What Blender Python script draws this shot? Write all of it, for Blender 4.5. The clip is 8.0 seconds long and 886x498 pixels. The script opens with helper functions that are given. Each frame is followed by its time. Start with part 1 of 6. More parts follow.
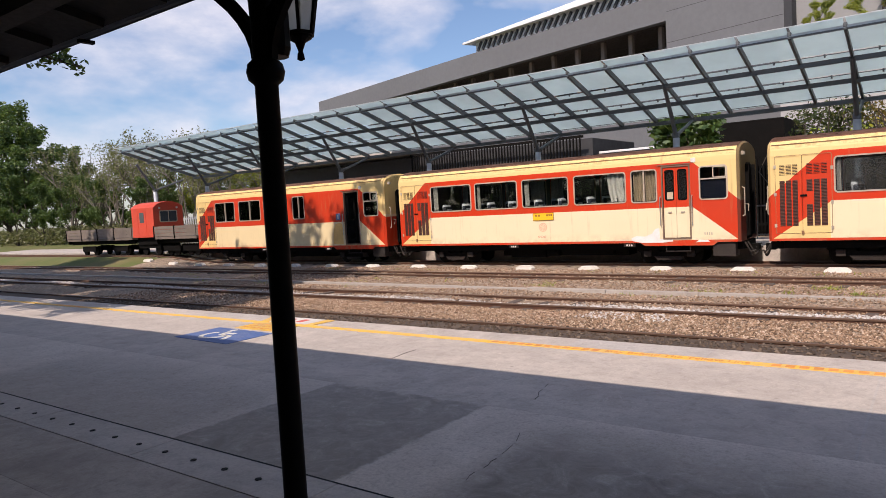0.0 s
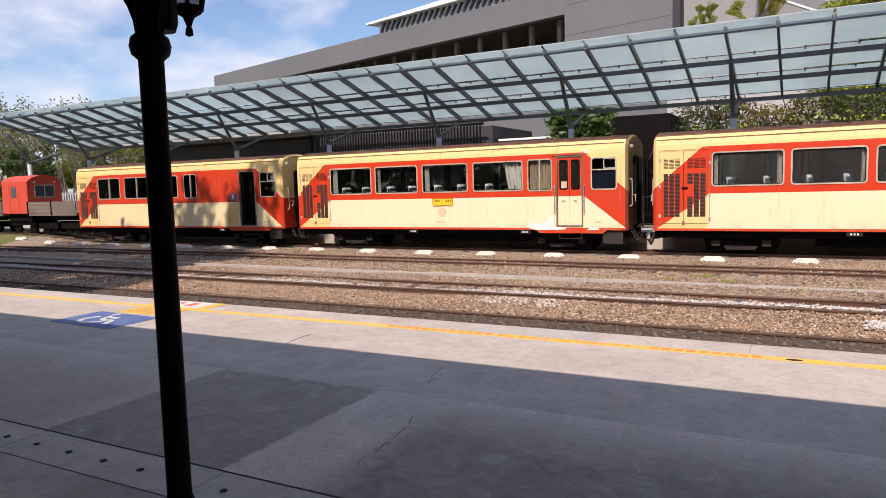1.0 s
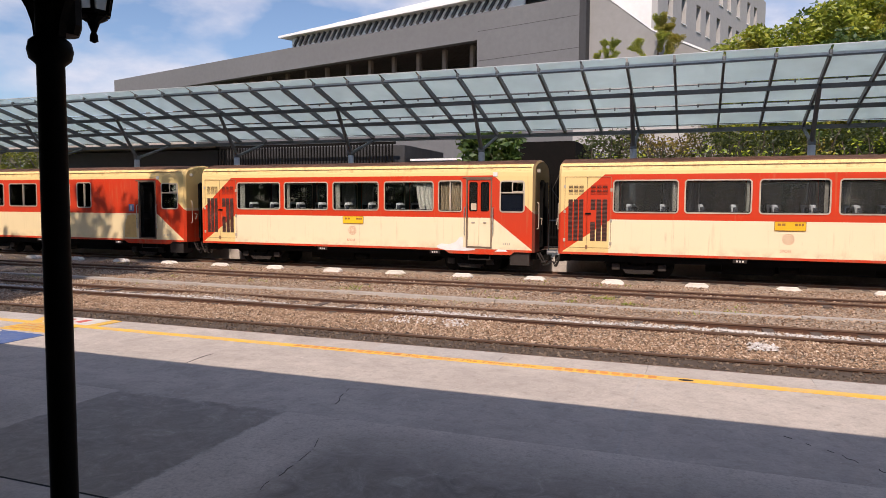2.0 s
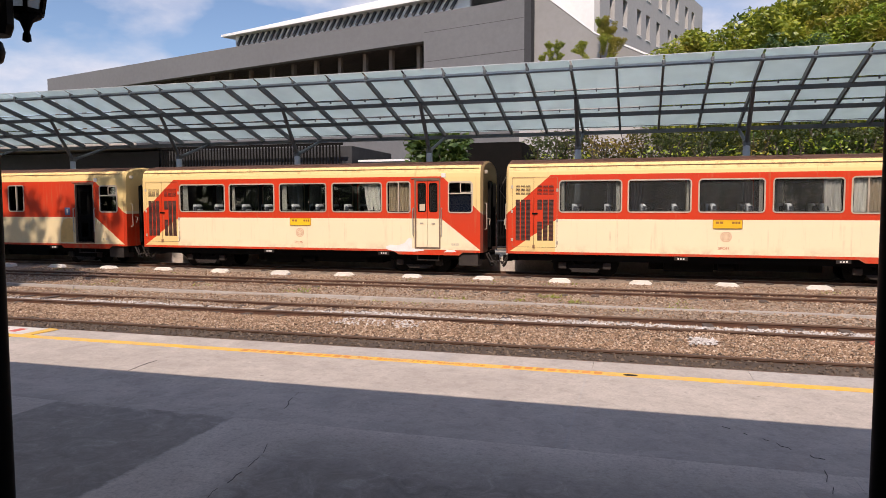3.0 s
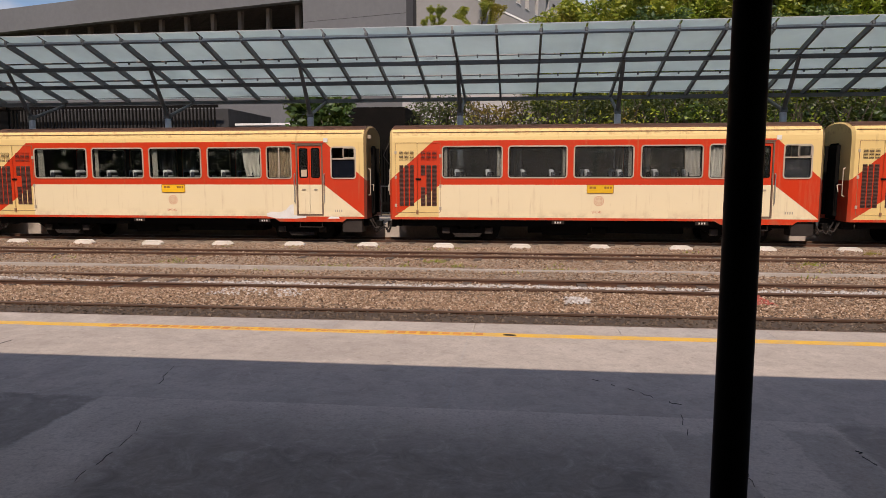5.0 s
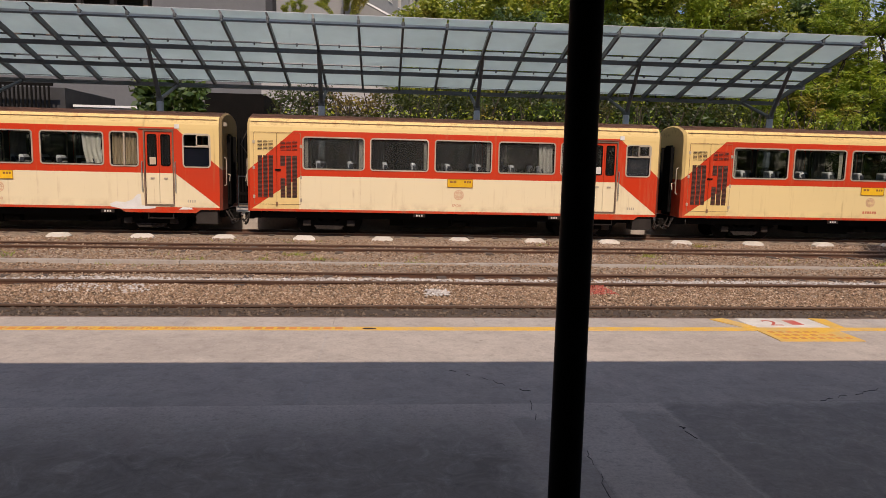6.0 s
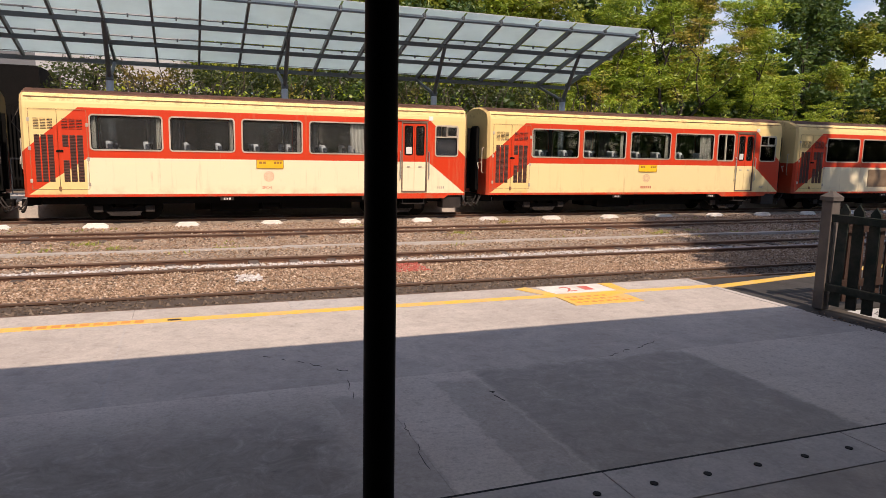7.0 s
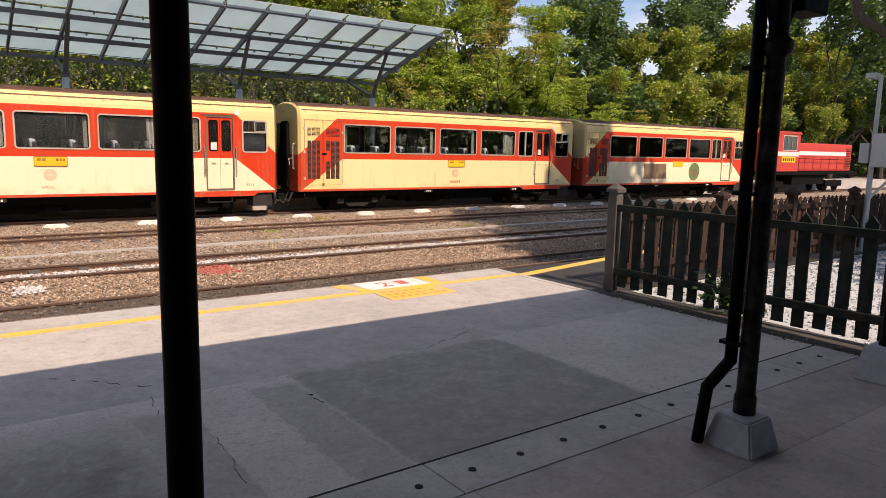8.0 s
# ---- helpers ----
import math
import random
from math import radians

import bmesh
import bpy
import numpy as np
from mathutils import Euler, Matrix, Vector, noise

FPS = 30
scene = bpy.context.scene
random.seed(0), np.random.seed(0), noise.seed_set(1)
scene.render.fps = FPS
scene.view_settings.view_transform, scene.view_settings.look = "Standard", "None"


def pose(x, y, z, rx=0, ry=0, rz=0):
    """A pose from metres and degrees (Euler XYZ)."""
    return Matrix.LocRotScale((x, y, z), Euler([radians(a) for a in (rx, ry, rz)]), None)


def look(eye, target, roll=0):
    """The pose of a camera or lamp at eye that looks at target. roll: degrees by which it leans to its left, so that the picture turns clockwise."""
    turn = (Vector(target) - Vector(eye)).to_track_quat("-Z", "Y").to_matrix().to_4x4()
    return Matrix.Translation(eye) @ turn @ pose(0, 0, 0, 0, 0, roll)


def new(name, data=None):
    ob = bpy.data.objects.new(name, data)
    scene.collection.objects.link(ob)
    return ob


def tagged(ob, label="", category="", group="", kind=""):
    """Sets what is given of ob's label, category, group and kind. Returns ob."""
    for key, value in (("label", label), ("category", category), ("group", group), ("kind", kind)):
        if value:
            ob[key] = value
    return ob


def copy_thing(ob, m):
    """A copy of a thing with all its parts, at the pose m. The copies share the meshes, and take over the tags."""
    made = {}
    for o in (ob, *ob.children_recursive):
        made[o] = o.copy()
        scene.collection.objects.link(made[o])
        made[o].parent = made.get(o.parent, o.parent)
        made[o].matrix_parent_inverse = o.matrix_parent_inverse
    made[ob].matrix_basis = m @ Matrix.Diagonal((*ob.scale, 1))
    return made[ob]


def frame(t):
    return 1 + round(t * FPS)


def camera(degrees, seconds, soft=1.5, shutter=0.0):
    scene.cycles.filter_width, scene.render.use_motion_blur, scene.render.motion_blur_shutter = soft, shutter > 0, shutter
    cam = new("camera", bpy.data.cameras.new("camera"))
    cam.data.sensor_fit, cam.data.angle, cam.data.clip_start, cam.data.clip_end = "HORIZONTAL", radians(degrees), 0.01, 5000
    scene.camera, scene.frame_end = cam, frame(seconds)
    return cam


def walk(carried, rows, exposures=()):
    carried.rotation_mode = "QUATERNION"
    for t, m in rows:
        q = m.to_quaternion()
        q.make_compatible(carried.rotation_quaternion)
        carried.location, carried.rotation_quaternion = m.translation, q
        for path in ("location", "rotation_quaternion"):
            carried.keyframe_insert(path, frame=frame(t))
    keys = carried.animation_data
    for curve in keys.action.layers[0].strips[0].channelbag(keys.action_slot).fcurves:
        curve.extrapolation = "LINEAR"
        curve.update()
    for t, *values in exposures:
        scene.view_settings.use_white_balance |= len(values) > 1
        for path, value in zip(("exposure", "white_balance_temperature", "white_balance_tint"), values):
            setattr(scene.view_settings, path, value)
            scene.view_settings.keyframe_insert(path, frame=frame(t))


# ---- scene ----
cam = camera(65.9, 8.0, soft=0.45)
PATH = [
    (0, (0.034, -5.832, 1.681), (-1.146, -4.221, 1.556), -3.2),
    (0.5, (0.069, -5.827, 1.67), (-1.035, -4.167, 1.51), -2.7),
    (1, (0.076, -5.834, 1.698), (-0.857, -4.074, 1.513), -1.6),
    (1.5, (0.064, -5.836, 1.702), (-0.782, -4.031, 1.534), -0.4),
    (2, (0.068, -5.856, 1.716), (-0.624, -3.985, 1.582), 0.3),
    (3.3, (0.093, -5.88, 1.721), (-0.432, -3.955, 1.579), 0.0),
    (3.5, (0.102, -5.874, 1.718), (-0.39, -3.942, 1.554), 0.1),
    (4, (0.11, -5.871, 1.717), (-0.19, -3.903, 1.524), -0.5),
    (5.5, (0.117, -5.878, 1.725), (-0.022, -3.898, 1.479), 0.7),
    (6, (0.152, -5.892, 1.74), (0.327, -3.916, 1.49), 1.3),
    (6.5, (0.19, -5.893, 1.719), (0.607, -3.952, 1.477), 0.4),
    (7, (0.189, -5.889, 1.728), (0.882, -4.036, 1.434), 1.2),
    (7.5, (0.204, -5.881, 1.727), (1.226, -4.191, 1.412), 2.1),
    (8, (0.227, -5.85, 1.735), (1.389, -4.249, 1.44), 1.3),
]
walk(cam, [(t, look(eye, target, roll)) for t, eye, target, roll in PATH],
     exposures=[(0.0, 0.20, 6450, 17), (0.5, 0.40, 6450, 17), (1.0, 0.34, 6450, 17), (1.5, 0.12, 6500, 17), (2.0, 0.17, 6550, 17), (3.5, 0.14, 6600, 17), (4.0, 0.09, 6650, 17), (5.3, -0.26, 6850, 17), (6.0, -0.27, 6900, 17), (6.5, -0.12, 6850, 16), (7.0, 0.25, 6900, 17), (7.5, 0.17, 6900, 17), (8.0, 0.38, 6900, 16)])

# ---- world, sun, exposure ----
SUN_EL, SUN_AZ = 48.0, 1.5          # height above the horizon; small turn of the sun's way from +y
world = bpy.data.worlds.new("sky")
scene.world = world
world.use_nodes = True
wn = world.node_tree
wn.nodes.clear()
sky = wn.nodes.new("ShaderNodeTexSky")
sky.sky_type = "NISHITA"
sky.sun_disc = False
sky.sun_elevation = radians(SUN_EL)
sky.sun_rotation = radians(180 - SUN_AZ)
sky.air_density, sky.dust_density, sky.ozone_density = 1.0, 0.7, 3.4
wbg = wn.nodes.new("ShaderNodeBackground")
wbg.inputs["Strength"].default_value = 0.118
wout = wn.nodes.new("ShaderNodeOutputWorld")
wn.links.new(sky.outputs[0], wbg.inputs[0])
wn.links.new(wbg.outputs[0], wout.inputs[0])

sun_data = bpy.data.lights.new("sun", "SUN")
sun_data.energy, sun_data.angle, sun_data.color = 4.5, radians(0.55), (1.0, 0.88, 0.74)
sun = new("sun", sun_data)
ce = math.cos(radians(SUN_EL))
sun_way = Vector((-ce * math.sin(radians(SUN_AZ)), ce * math.cos(radians(SUN_AZ)), -math.sin(radians(SUN_EL))))
sun.matrix_world = Matrix.Translation((0, -40, 60)) @ sun_way.to_track_quat("-Z", "Y").to_matrix().to_4x4()
scene.view_settings.exposure = 0.0


# ---- mesh helpers ----
def finish(name, bm, mat, smooth=False):
    me = bpy.data.meshes.new(name)
    bm.to_mesh(me)
    bm.free()
    if smooth:
        me.polygons.foreach_set("use_smooth", [True] * len(me.polygons))
    for m in (mat if isinstance(mat, (list, tuple)) else (mat,)):
        me.materials.append(m)
    return me


def part(name, bm, mat, parent=None, label="", smooth=False):
    """One mesh object, under a thing or a part."""
    ob = new(name, finish(name, bm, mat, smooth))
    if parent is not None:
        ob.parent = parent
    if label:
        ob["label"] = label
    return ob


def share(name, me, parent, m):
    """One more object on a mesh that is already there."""
    ob = new(name, me)
    if parent is not None:
        ob.parent = parent
    ob.matrix_basis = m
    return ob


def empty(name, m=None):
    ob = new(name)
    ob.empty_display_size = 0.2
    if m is not None:
        ob.matrix_basis = m
    return ob


def box(bm, x0, x1, y0, y1, z0, z1, bevel=0.0):
    m = Matrix.LocRotScale(((x0 + x1) / 2, (y0 + y1) / 2, (z0 + z1) / 2), None, (abs(x1 - x0), abs(y1 - y0), abs(z1 - z0)))
    r = bmesh.ops.create_cube(bm, size=1.0, matrix=m)
    if bevel:
        edges = {e for v in r["verts"] for e in v.link_edges}
        bmesh.ops.bevel(bm, geom=list(edges), offset=bevel, segments=2, affect="EDGES", profile=0.6)
    return bm


def bx(*a, bevel=0.0):
    return box(bmesh.new(), *a, bevel=bevel)


def rod(bm, p, q, r, seg=10, r2=None):
    p, q = Vector(p), Vector(q)
    d = q - p
    m = Matrix.Translation((p + q) / 2) @ d.to_track_quat("Z", "Y").to_matrix().to_4x4()
    bmesh.ops.create_cone(bm, cap_ends=True, segments=seg, radius1=r, radius2=r if r2 is None else r2, depth=d.length, matrix=m)
    return bm


def beam(bm, p, q, w, h, up=(0, 0, 1)):
    """A square bar from p to q, w wide and h high."""
    p, q, up = Vector(p), Vector(q), Vector(up)
    d = (q - p).normalized()
    s = d.cross(up).normalized()
    u = s.cross(d)
    vs = []
    for e in (p, q):
        for a, b in ((-1, -1), (1, -1), (1, 1), (-1, 1)):
            vs.append(bm.verts.new(e + s * (a * w / 2) + u * (b * h / 2)))
    for f in ((0, 1, 2, 3), (7, 6, 5, 4), (0, 4, 5, 1), (1, 5, 6, 2), (2, 6, 7, 3), (3, 7, 4, 0)):
        bm.faces.new([vs[i] for i in f])
    return bm


def tube(bm, pts, r, seg=8):
    for a, b in zip(pts, pts[1:]):
        rod(bm, a, b, r, seg)
    return bm


def lathe(bm, profile, seg=20, at=(0, 0, 0)):
    """A turned shape from (radius, z) pairs."""
    rings = []
    for r, z in profile:
        rings.append([bm.verts.new((at[0] + r * math.cos(2 * math.pi * i / seg), at[1] + r * math.sin(2 * math.pi * i / seg), at[2] + z)) for i in range(seg)])
    for a, b in zip(rings, rings[1:]):
        for i in range(seg):
            j = (i + 1) % seg
            bm.faces.new((a[i], a[j], b[j], b[i]))
    bm.faces.new(rings[0][::-1])
    bm.faces.new(rings[-1])
    return bm


def prism(bm, outline, y0, y1):
    """An (x, z) outline drawn out along y."""
    a = [bm.verts.new((x, y0, z)) for x, z in outline]
    b = [bm.verts.new((x, y1, z)) for x, z in outline]
    bm.faces.new(a)
    bm.faces.new(b[::-1])
    n = len(a)
    for i in range(n):
        j = (i + 1) % n
        bm.faces.new((a[j], a[i], b[i], b[j]))
    bmesh.ops.recalc_face_normals(bm, faces=bm.faces)
    return bm


def slab(bm, outline, z0, z1):
    """An (x, y) outline drawn up from z0 to z1."""
    a = [bm.verts.new((x, y, z0)) for x, y in outline]
    b = [bm.verts.new((x, y, z1)) for x, y in outline]
    bm.faces.new(a[::-1])
    bm.faces.new(b)
    n = len(a)
    for i in range(n):
        j = (i + 1) % n
        bm.faces.new((a[i], a[j], b[j], b[i]))
    bmesh.ops.recalc_face_normals(bm, faces=bm.faces)
    return bm


def holed_wall(bm, x0, x1, z0, z1, y0, y1, holes):
    """A wall between the planes y0 and y1 with square openings (xa, xb, za, zb) through it."""
    xs = sorted({x0, x1, *(h[0] for h in holes), *(h[1] for h in holes)})
    zs = sorted({z0, z1, *(h[2] for h in holes), *(h[3] for h in holes)})
    grid = {}

    def v(i, k, s):
        if (i, k, s) not in grid:
            grid[i, k, s] = bm.verts.new((xs[i], (y0, y1)[s], zs[k]))
        return grid[i, k, s]

    def solid(i, k):
        if not (0 <= i < len(xs) - 1 and 0 <= k < len(zs) - 1):
            return False
        cx, cz = (xs[i] + xs[i + 1]) / 2, (zs[k] + zs[k + 1]) / 2
        return not any(h[0] < cx < h[1] and h[2] < cz < h[3] for h in holes)

    for i in range(len(xs) - 1):
        for k in range(len(zs) - 1):
            if not solid(i, k):
                continue
            bm.faces.new((v(i, k, 0), v(i + 1, k, 0), v(i + 1, k + 1, 0), v(i, k + 1, 0)))
            bm.faces.new((v(i, k, 1), v(i, k + 1, 1), v(i + 1, k + 1, 1), v(i + 1, k, 1)))
            if not solid(i - 1, k):
                bm.faces.new((v(i, k, 0), v(i, k + 1, 0), v(i, k + 1, 1), v(i, k, 1)))
            if not solid(i + 1, k):
                bm.faces.new((v(i + 1, k, 0), v(i + 1, k, 1), v(i + 1, k + 1, 1), v(i + 1, k + 1, 0)))
            if not solid(i, k - 1):
                bm.faces.new((v(i, k, 0), v(i, k, 1), v(i + 1, k, 1), v(i + 1, k, 0)))
            if not solid(i, k + 1):
                bm.faces.new((v(i, k + 1, 0), v(i + 1, k + 1, 0), v(i + 1, k + 1, 1), v(i, k + 1, 1)))
    return bm


def round_rect(x0, x1, z0, z1, r, seg=5):
    out = []
    for cx, cz, a0 in ((x1 - r, z0 + r, -90), (x1 - r, z1 - r, 0), (x0 + r, z1 - r, 90), (x0 + r, z0 + r, 180)):
        for i in range(seg + 1):
            a = radians(a0 + 90 * i / seg)
            out.append((cx + r * math.cos(a), cz + r * math.sin(a)))
    return out


def ring_frame(bm, x0, x1, z0, z1, w, r, y0, y1):
    """A rounded window frame, w wide, between the planes y0 and y1."""
    o, n = round_rect(x0, x1, z0, z1, r), round_rect(x0 + w, x1 - w, z0 + w, z1 - w, max(r - w, 0.015))
    rows = [[bm.verts.new((x, y, z)) for x, z in line] for line, y in ((o, y1), (o, y0), (n, y0), (n, y1))]
    k = len(o)
    for a, b in zip(rows, rows[1:] + rows[:1]):
        for i in range(k):
            j = (i + 1) % k
            bm.faces.new((a[i], a[j], b[j], b[i]))
    bmesh.ops.recalc_face_normals(bm, faces=bm.faces)
    return bm


# ---- materials ----
class Nodes:
    """A short way to write node trees."""

    def __init__(self, name):
        self.mat = bpy.data.materials.new(name)
        self.mat.use_nodes = True
        self.t = self.mat.node_tree
        self.bsdf = self.t.nodes["Principled BSDF"]
        self.out = self.t.nodes["Material Output"]

    def add(self, kind):
        return self.t.nodes.new(kind)

    def put(self, socket, val):
        if hasattr(val, "is_output") or hasattr(val, "links"):
            self.t.links.new(val, socket)
        else:
            socket.default_value = val

    def coords(self, scale=(1, 1, 1), world=True):
        src = self.add("ShaderNodeNewGeometry").outputs["Position"] if world else self.add("ShaderNodeTexCoord").outputs["Object"]
        m = self.add("ShaderNodeMapping")
        m.inputs["Scale"].default_value = scale
        self.put(m.inputs["Vector"], src)
        return m.outputs[0]

    def noise(self, scale, detail=4, rough=0.55, vec=None, dist=0.0):
        n = self.add("ShaderNodeTexNoise")
        n.inputs["Scale"].default_value, n.inputs["Detail"].default_value = scale, detail
        n.inputs["Roughness"].default_value, n.inputs["Distortion"].default_value = rough, dist
        if vec is not None:
            self.put(n.inputs["Vector"], vec)
        return n.outputs["Fac"]

    def ramp(self, fac, lo, hi, a=0.0, b=1.0):
        n = self.add("ShaderNodeMapRange")
        n.clamp = True
        for k, val in zip(("Value", "From Min", "From Max", "To Min", "To Max"), (fac, lo, hi, a, b)):
            self.put(n.inputs[k], val)
        return n.outputs[0]

    def mix(self, fac, a, b, blend="MIX"):
        n = self.add("ShaderNodeMix")
        n.data_type, n.blend_type = "RGBA", blend
        self.put(n.inputs[0], fac)
        self.put(n.inputs[6], a if not isinstance(a, tuple) else (*a, 1))
        self.put(n.inputs[7], b if not isinstance(b, tuple) else (*b, 1))
        return n.outputs[2]

    def math(self, op, a, b=0.0, c=0.0):
        n = self.add("ShaderNodeMath")
        n.operation = op
        for i, val in enumerate((a, b, c)):
            self.put(n.inputs[i], val)
        return n.outputs[0]

    def bump(self, height, strength=0.3, dist=0.01):
        n = self.add("ShaderNodeBump")
        n.inputs["Strength"].default_value, n.inputs["Distance"].default_value = strength, dist
        self.put(n.inputs["Height"], height)
        self.put(self.bsdf.inputs["Normal"], n.outputs[0])

    def done(self, color, rough=0.6, metal=0.0, spec=0.5):
        b = self.bsdf
        self.put(b.inputs["Base Color"], color if not isinstance(color, tuple) else (*color, 1))
        self.put(b.inputs["Roughness"], rough)
        self.put(b.inputs["Metallic"], metal)
        self.put(b.inputs["Specular IOR Level"], spec)
        return self.mat


def worn(name, base, dirt, rough=0.55, metal=0.0, big=0.6, fine=9.0, amount=0.5, bump=0.15, spread=0.12, spec=0.4):
    """A painted or raw surface with broad stains, fine grain and slight differences from piece to piece."""
    n = Nodes(name)
    p = n.coords()
    stain = n.ramp(n.noise(big, 5, 0.6, p), 0.42, 0.72, 0.0, amount)
    grain = n.noise(fine, 6, 0.65, p)
    col = n.mix(stain, base, dirt)
    col = n.mix(n.ramp(grain, 0.3, 0.75, 0.0, 0.35), col, tuple(c * 0.72 for c in base))
    rnd = n.add("ShaderNodeObjectInfo").outputs["Random"]
    hsv = n.add("ShaderNodeHueSaturation")
    n.put(hsv.inputs["Value"], n.ramp(rnd, 0.0, 1.0, 1.0 - spread, 1.0 + spread))
    n.put(hsv.inputs["Color"], col)
    if bump:
        n.bump(grain, bump, 0.004)
    return n.done(hsv.outputs[0], n.ramp(grain, 0.2, 0.8, rough - 0.1, min(rough + 0.12, 1.0)), metal, spec)


def concrete(name, base, dark, stain=0.6):
    n = Nodes(name)
    p = n.coords()
    broad = n.noise(0.45, 6, 0.62, p, 0.6)
    mid = n.noise(2.3, 6, 0.7, p, 0.4)
    fine = n.noise(38, 5, 0.7, p)
    streak = n.noise(1.0, 5, 0.65, n.coords((0.5, 3.2, 1)), 0.8)
    col = n.mix(n.ramp(broad, 0.38, 0.66, 0.0, stain), base, dark)
    col = n.mix(n.ramp(mid, 0.42, 0.68, 0.0, 0.7), col, dark)
    speck = n.noise(11, 6, 0.75, p, 0.3)
    col = n.mix(n.ramp(speck, 0.50, 0.70, 0.0, 0.62), col, tuple(c * 0.5 for c in base))
    scuff = n.noise(5.0, 8, 0.78, n.coords((1.0, 0.55, 1)), 2.2)
    col = n.mix(n.ramp(scuff, 0.56, 0.70, 0.0, 0.5), col, tuple(min(1, c * 1.3) for c in base))
    wash = n.noise(0.8, 7, 0.7, n.coords((1, 1, 1)), 1.5)
    col = n.mix(n.ramp(wash, 0.52, 0.70, 0.0, 0.55), col, tuple(min(1, c * 1.18) for c in base))
    col = n.mix(n.ramp(streak, 0.55, 0.78, 0.0, 0.35), col, tuple(min(1, c * 1.25) for c in base))
    col = n.mix(n.ramp(fine, 0.35, 0.7, 0.0, 0.45), col, tuple(c * 0.55 for c in base))
    spots = n.add("ShaderNodeTexVoronoi")
    spots.inputs["Scale"].default_value = 1.7
    n.put(spots.inputs["Vector"], p)
    col = n.mix(n.ramp(spots.outputs["Distance"], 0.02, 0.045, 0.6, 0.0), col, tuple(c * 0.35 for c in base))
    n.bump(fine, 0.25, 0.004)
    return n.done(col, n.ramp(mid, 0.3, 0.7, 0.72, 0.9), 0.0, 0.3)


M_PLATFORM = concrete("platform_concrete", (0.54, 0.48, 0.43), (0.36, 0.315, 0.285))
def inner_concrete():
    """Old worn platform floor under the roof: bays mixed darker to different degrees, with ragged borders."""
    n = Nodes("soaked_concrete")
    p = n.coords()
    wob = n.noise(6.0, 5, 0.7, p)
    sep = n.add("ShaderNodeSeparateXYZ")
    n.put(sep.inputs[0], p)
    x = n.math("ADD", sep.outputs["X"], n.math("MULTIPLY_ADD", wob, 0.16, -0.08))
    y = n.math("ADD", sep.outputs["Y"], n.math("MULTIPLY_ADD", n.noise(4.0, 5, 0.7, n.coords((1.1, 0.9, 1))), 0.36, -0.18))
    bay_mask = None
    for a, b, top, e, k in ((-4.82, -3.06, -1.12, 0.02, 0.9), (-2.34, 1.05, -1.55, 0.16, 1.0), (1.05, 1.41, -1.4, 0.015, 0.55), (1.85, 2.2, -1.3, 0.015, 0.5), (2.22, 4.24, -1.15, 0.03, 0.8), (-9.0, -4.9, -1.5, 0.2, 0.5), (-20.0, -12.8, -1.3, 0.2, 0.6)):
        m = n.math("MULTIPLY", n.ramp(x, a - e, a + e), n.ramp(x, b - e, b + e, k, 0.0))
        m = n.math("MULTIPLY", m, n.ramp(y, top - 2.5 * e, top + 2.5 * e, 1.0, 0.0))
        bay_mask = m if bay_mask is None else n.math("MAXIMUM", bay_mask, m)
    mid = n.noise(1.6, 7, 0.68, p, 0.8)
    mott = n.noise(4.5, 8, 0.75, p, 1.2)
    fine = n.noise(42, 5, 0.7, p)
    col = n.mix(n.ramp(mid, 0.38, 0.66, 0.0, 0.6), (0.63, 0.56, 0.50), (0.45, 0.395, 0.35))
    bay_tone = n.mix(n.ramp(mott, 0.40, 0.64), (0.155, 0.138, 0.126), (0.31, 0.278, 0.252))
    col = n.mix(n.math("MULTIPLY", bay_mask, n.ramp(mid, 0.30, 0.62, 1.0, 0.72)), col, bay_tone)
    col = n.mix(n.ramp(mott, 0.56, 0.72, 0.0, 0.35), col, (0.55, 0.50, 0.46))
    scuff = n.noise(2.2, 8, 0.8, n.coords((0.5, 1.6, 1)), 2.0)
    col = n.mix(n.ramp(scuff, 0.60, 0.72, 0.0, 0.4), col, (0.62, 0.57, 0.52))
    col = n.mix(n.ramp(n.noise(14, 6, 0.75, p), 0.52, 0.68, 0.0, 0.5), col, (0.22, 0.19, 0.165))
    col = n.mix(n.ramp(fine, 0.4, 0.7, 0.0, 0.45), col, (0.25, 0.22, 0.195))
    n.bump(fine, 0.3, 0.004)
    return n.done(col, n.ramp(mid, 0.3, 0.7, 0.7, 0.9), 0.0, 0.3)


M_INNER = inner_concrete()
M_PLATFORM_MID = concrete("patched_concrete", (0.49, 0.435, 0.39), (0.29, 0.255, 0.23), 0.75)
M_PLATFORM_PALE = concrete("drain_slab_concrete", (0.52, 0.475, 0.44), (0.37, 0.335, 0.31), 0.45)
M_BASE = concrete("column_base_paint", (0.50, 0.51, 0.55), (0.34, 0.34, 0.37), 0.5)
M_HOLE = worn("drain_hole_black", (0.012, 0.012, 0.012), (0.02, 0.018, 0.016), 0.9, bump=0)
M_ASPHALT = concrete("dark_asphalt", (0.055, 0.05, 0.046), (0.03, 0.027, 0.025), 0.5)
M_YELLOW = worn("yellow_line_paint", (0.76, 0.45, 0.06), (0.52, 0.40, 0.24), 0.7, big=3.5, fine=30, amount=0.85, bump=0.2)
M_ORANGE_TEXT = worn("orange_lettering", (0.64, 0.25, 0.06), (0.70, 0.38, 0.06), 0.6, big=3, fine=30)
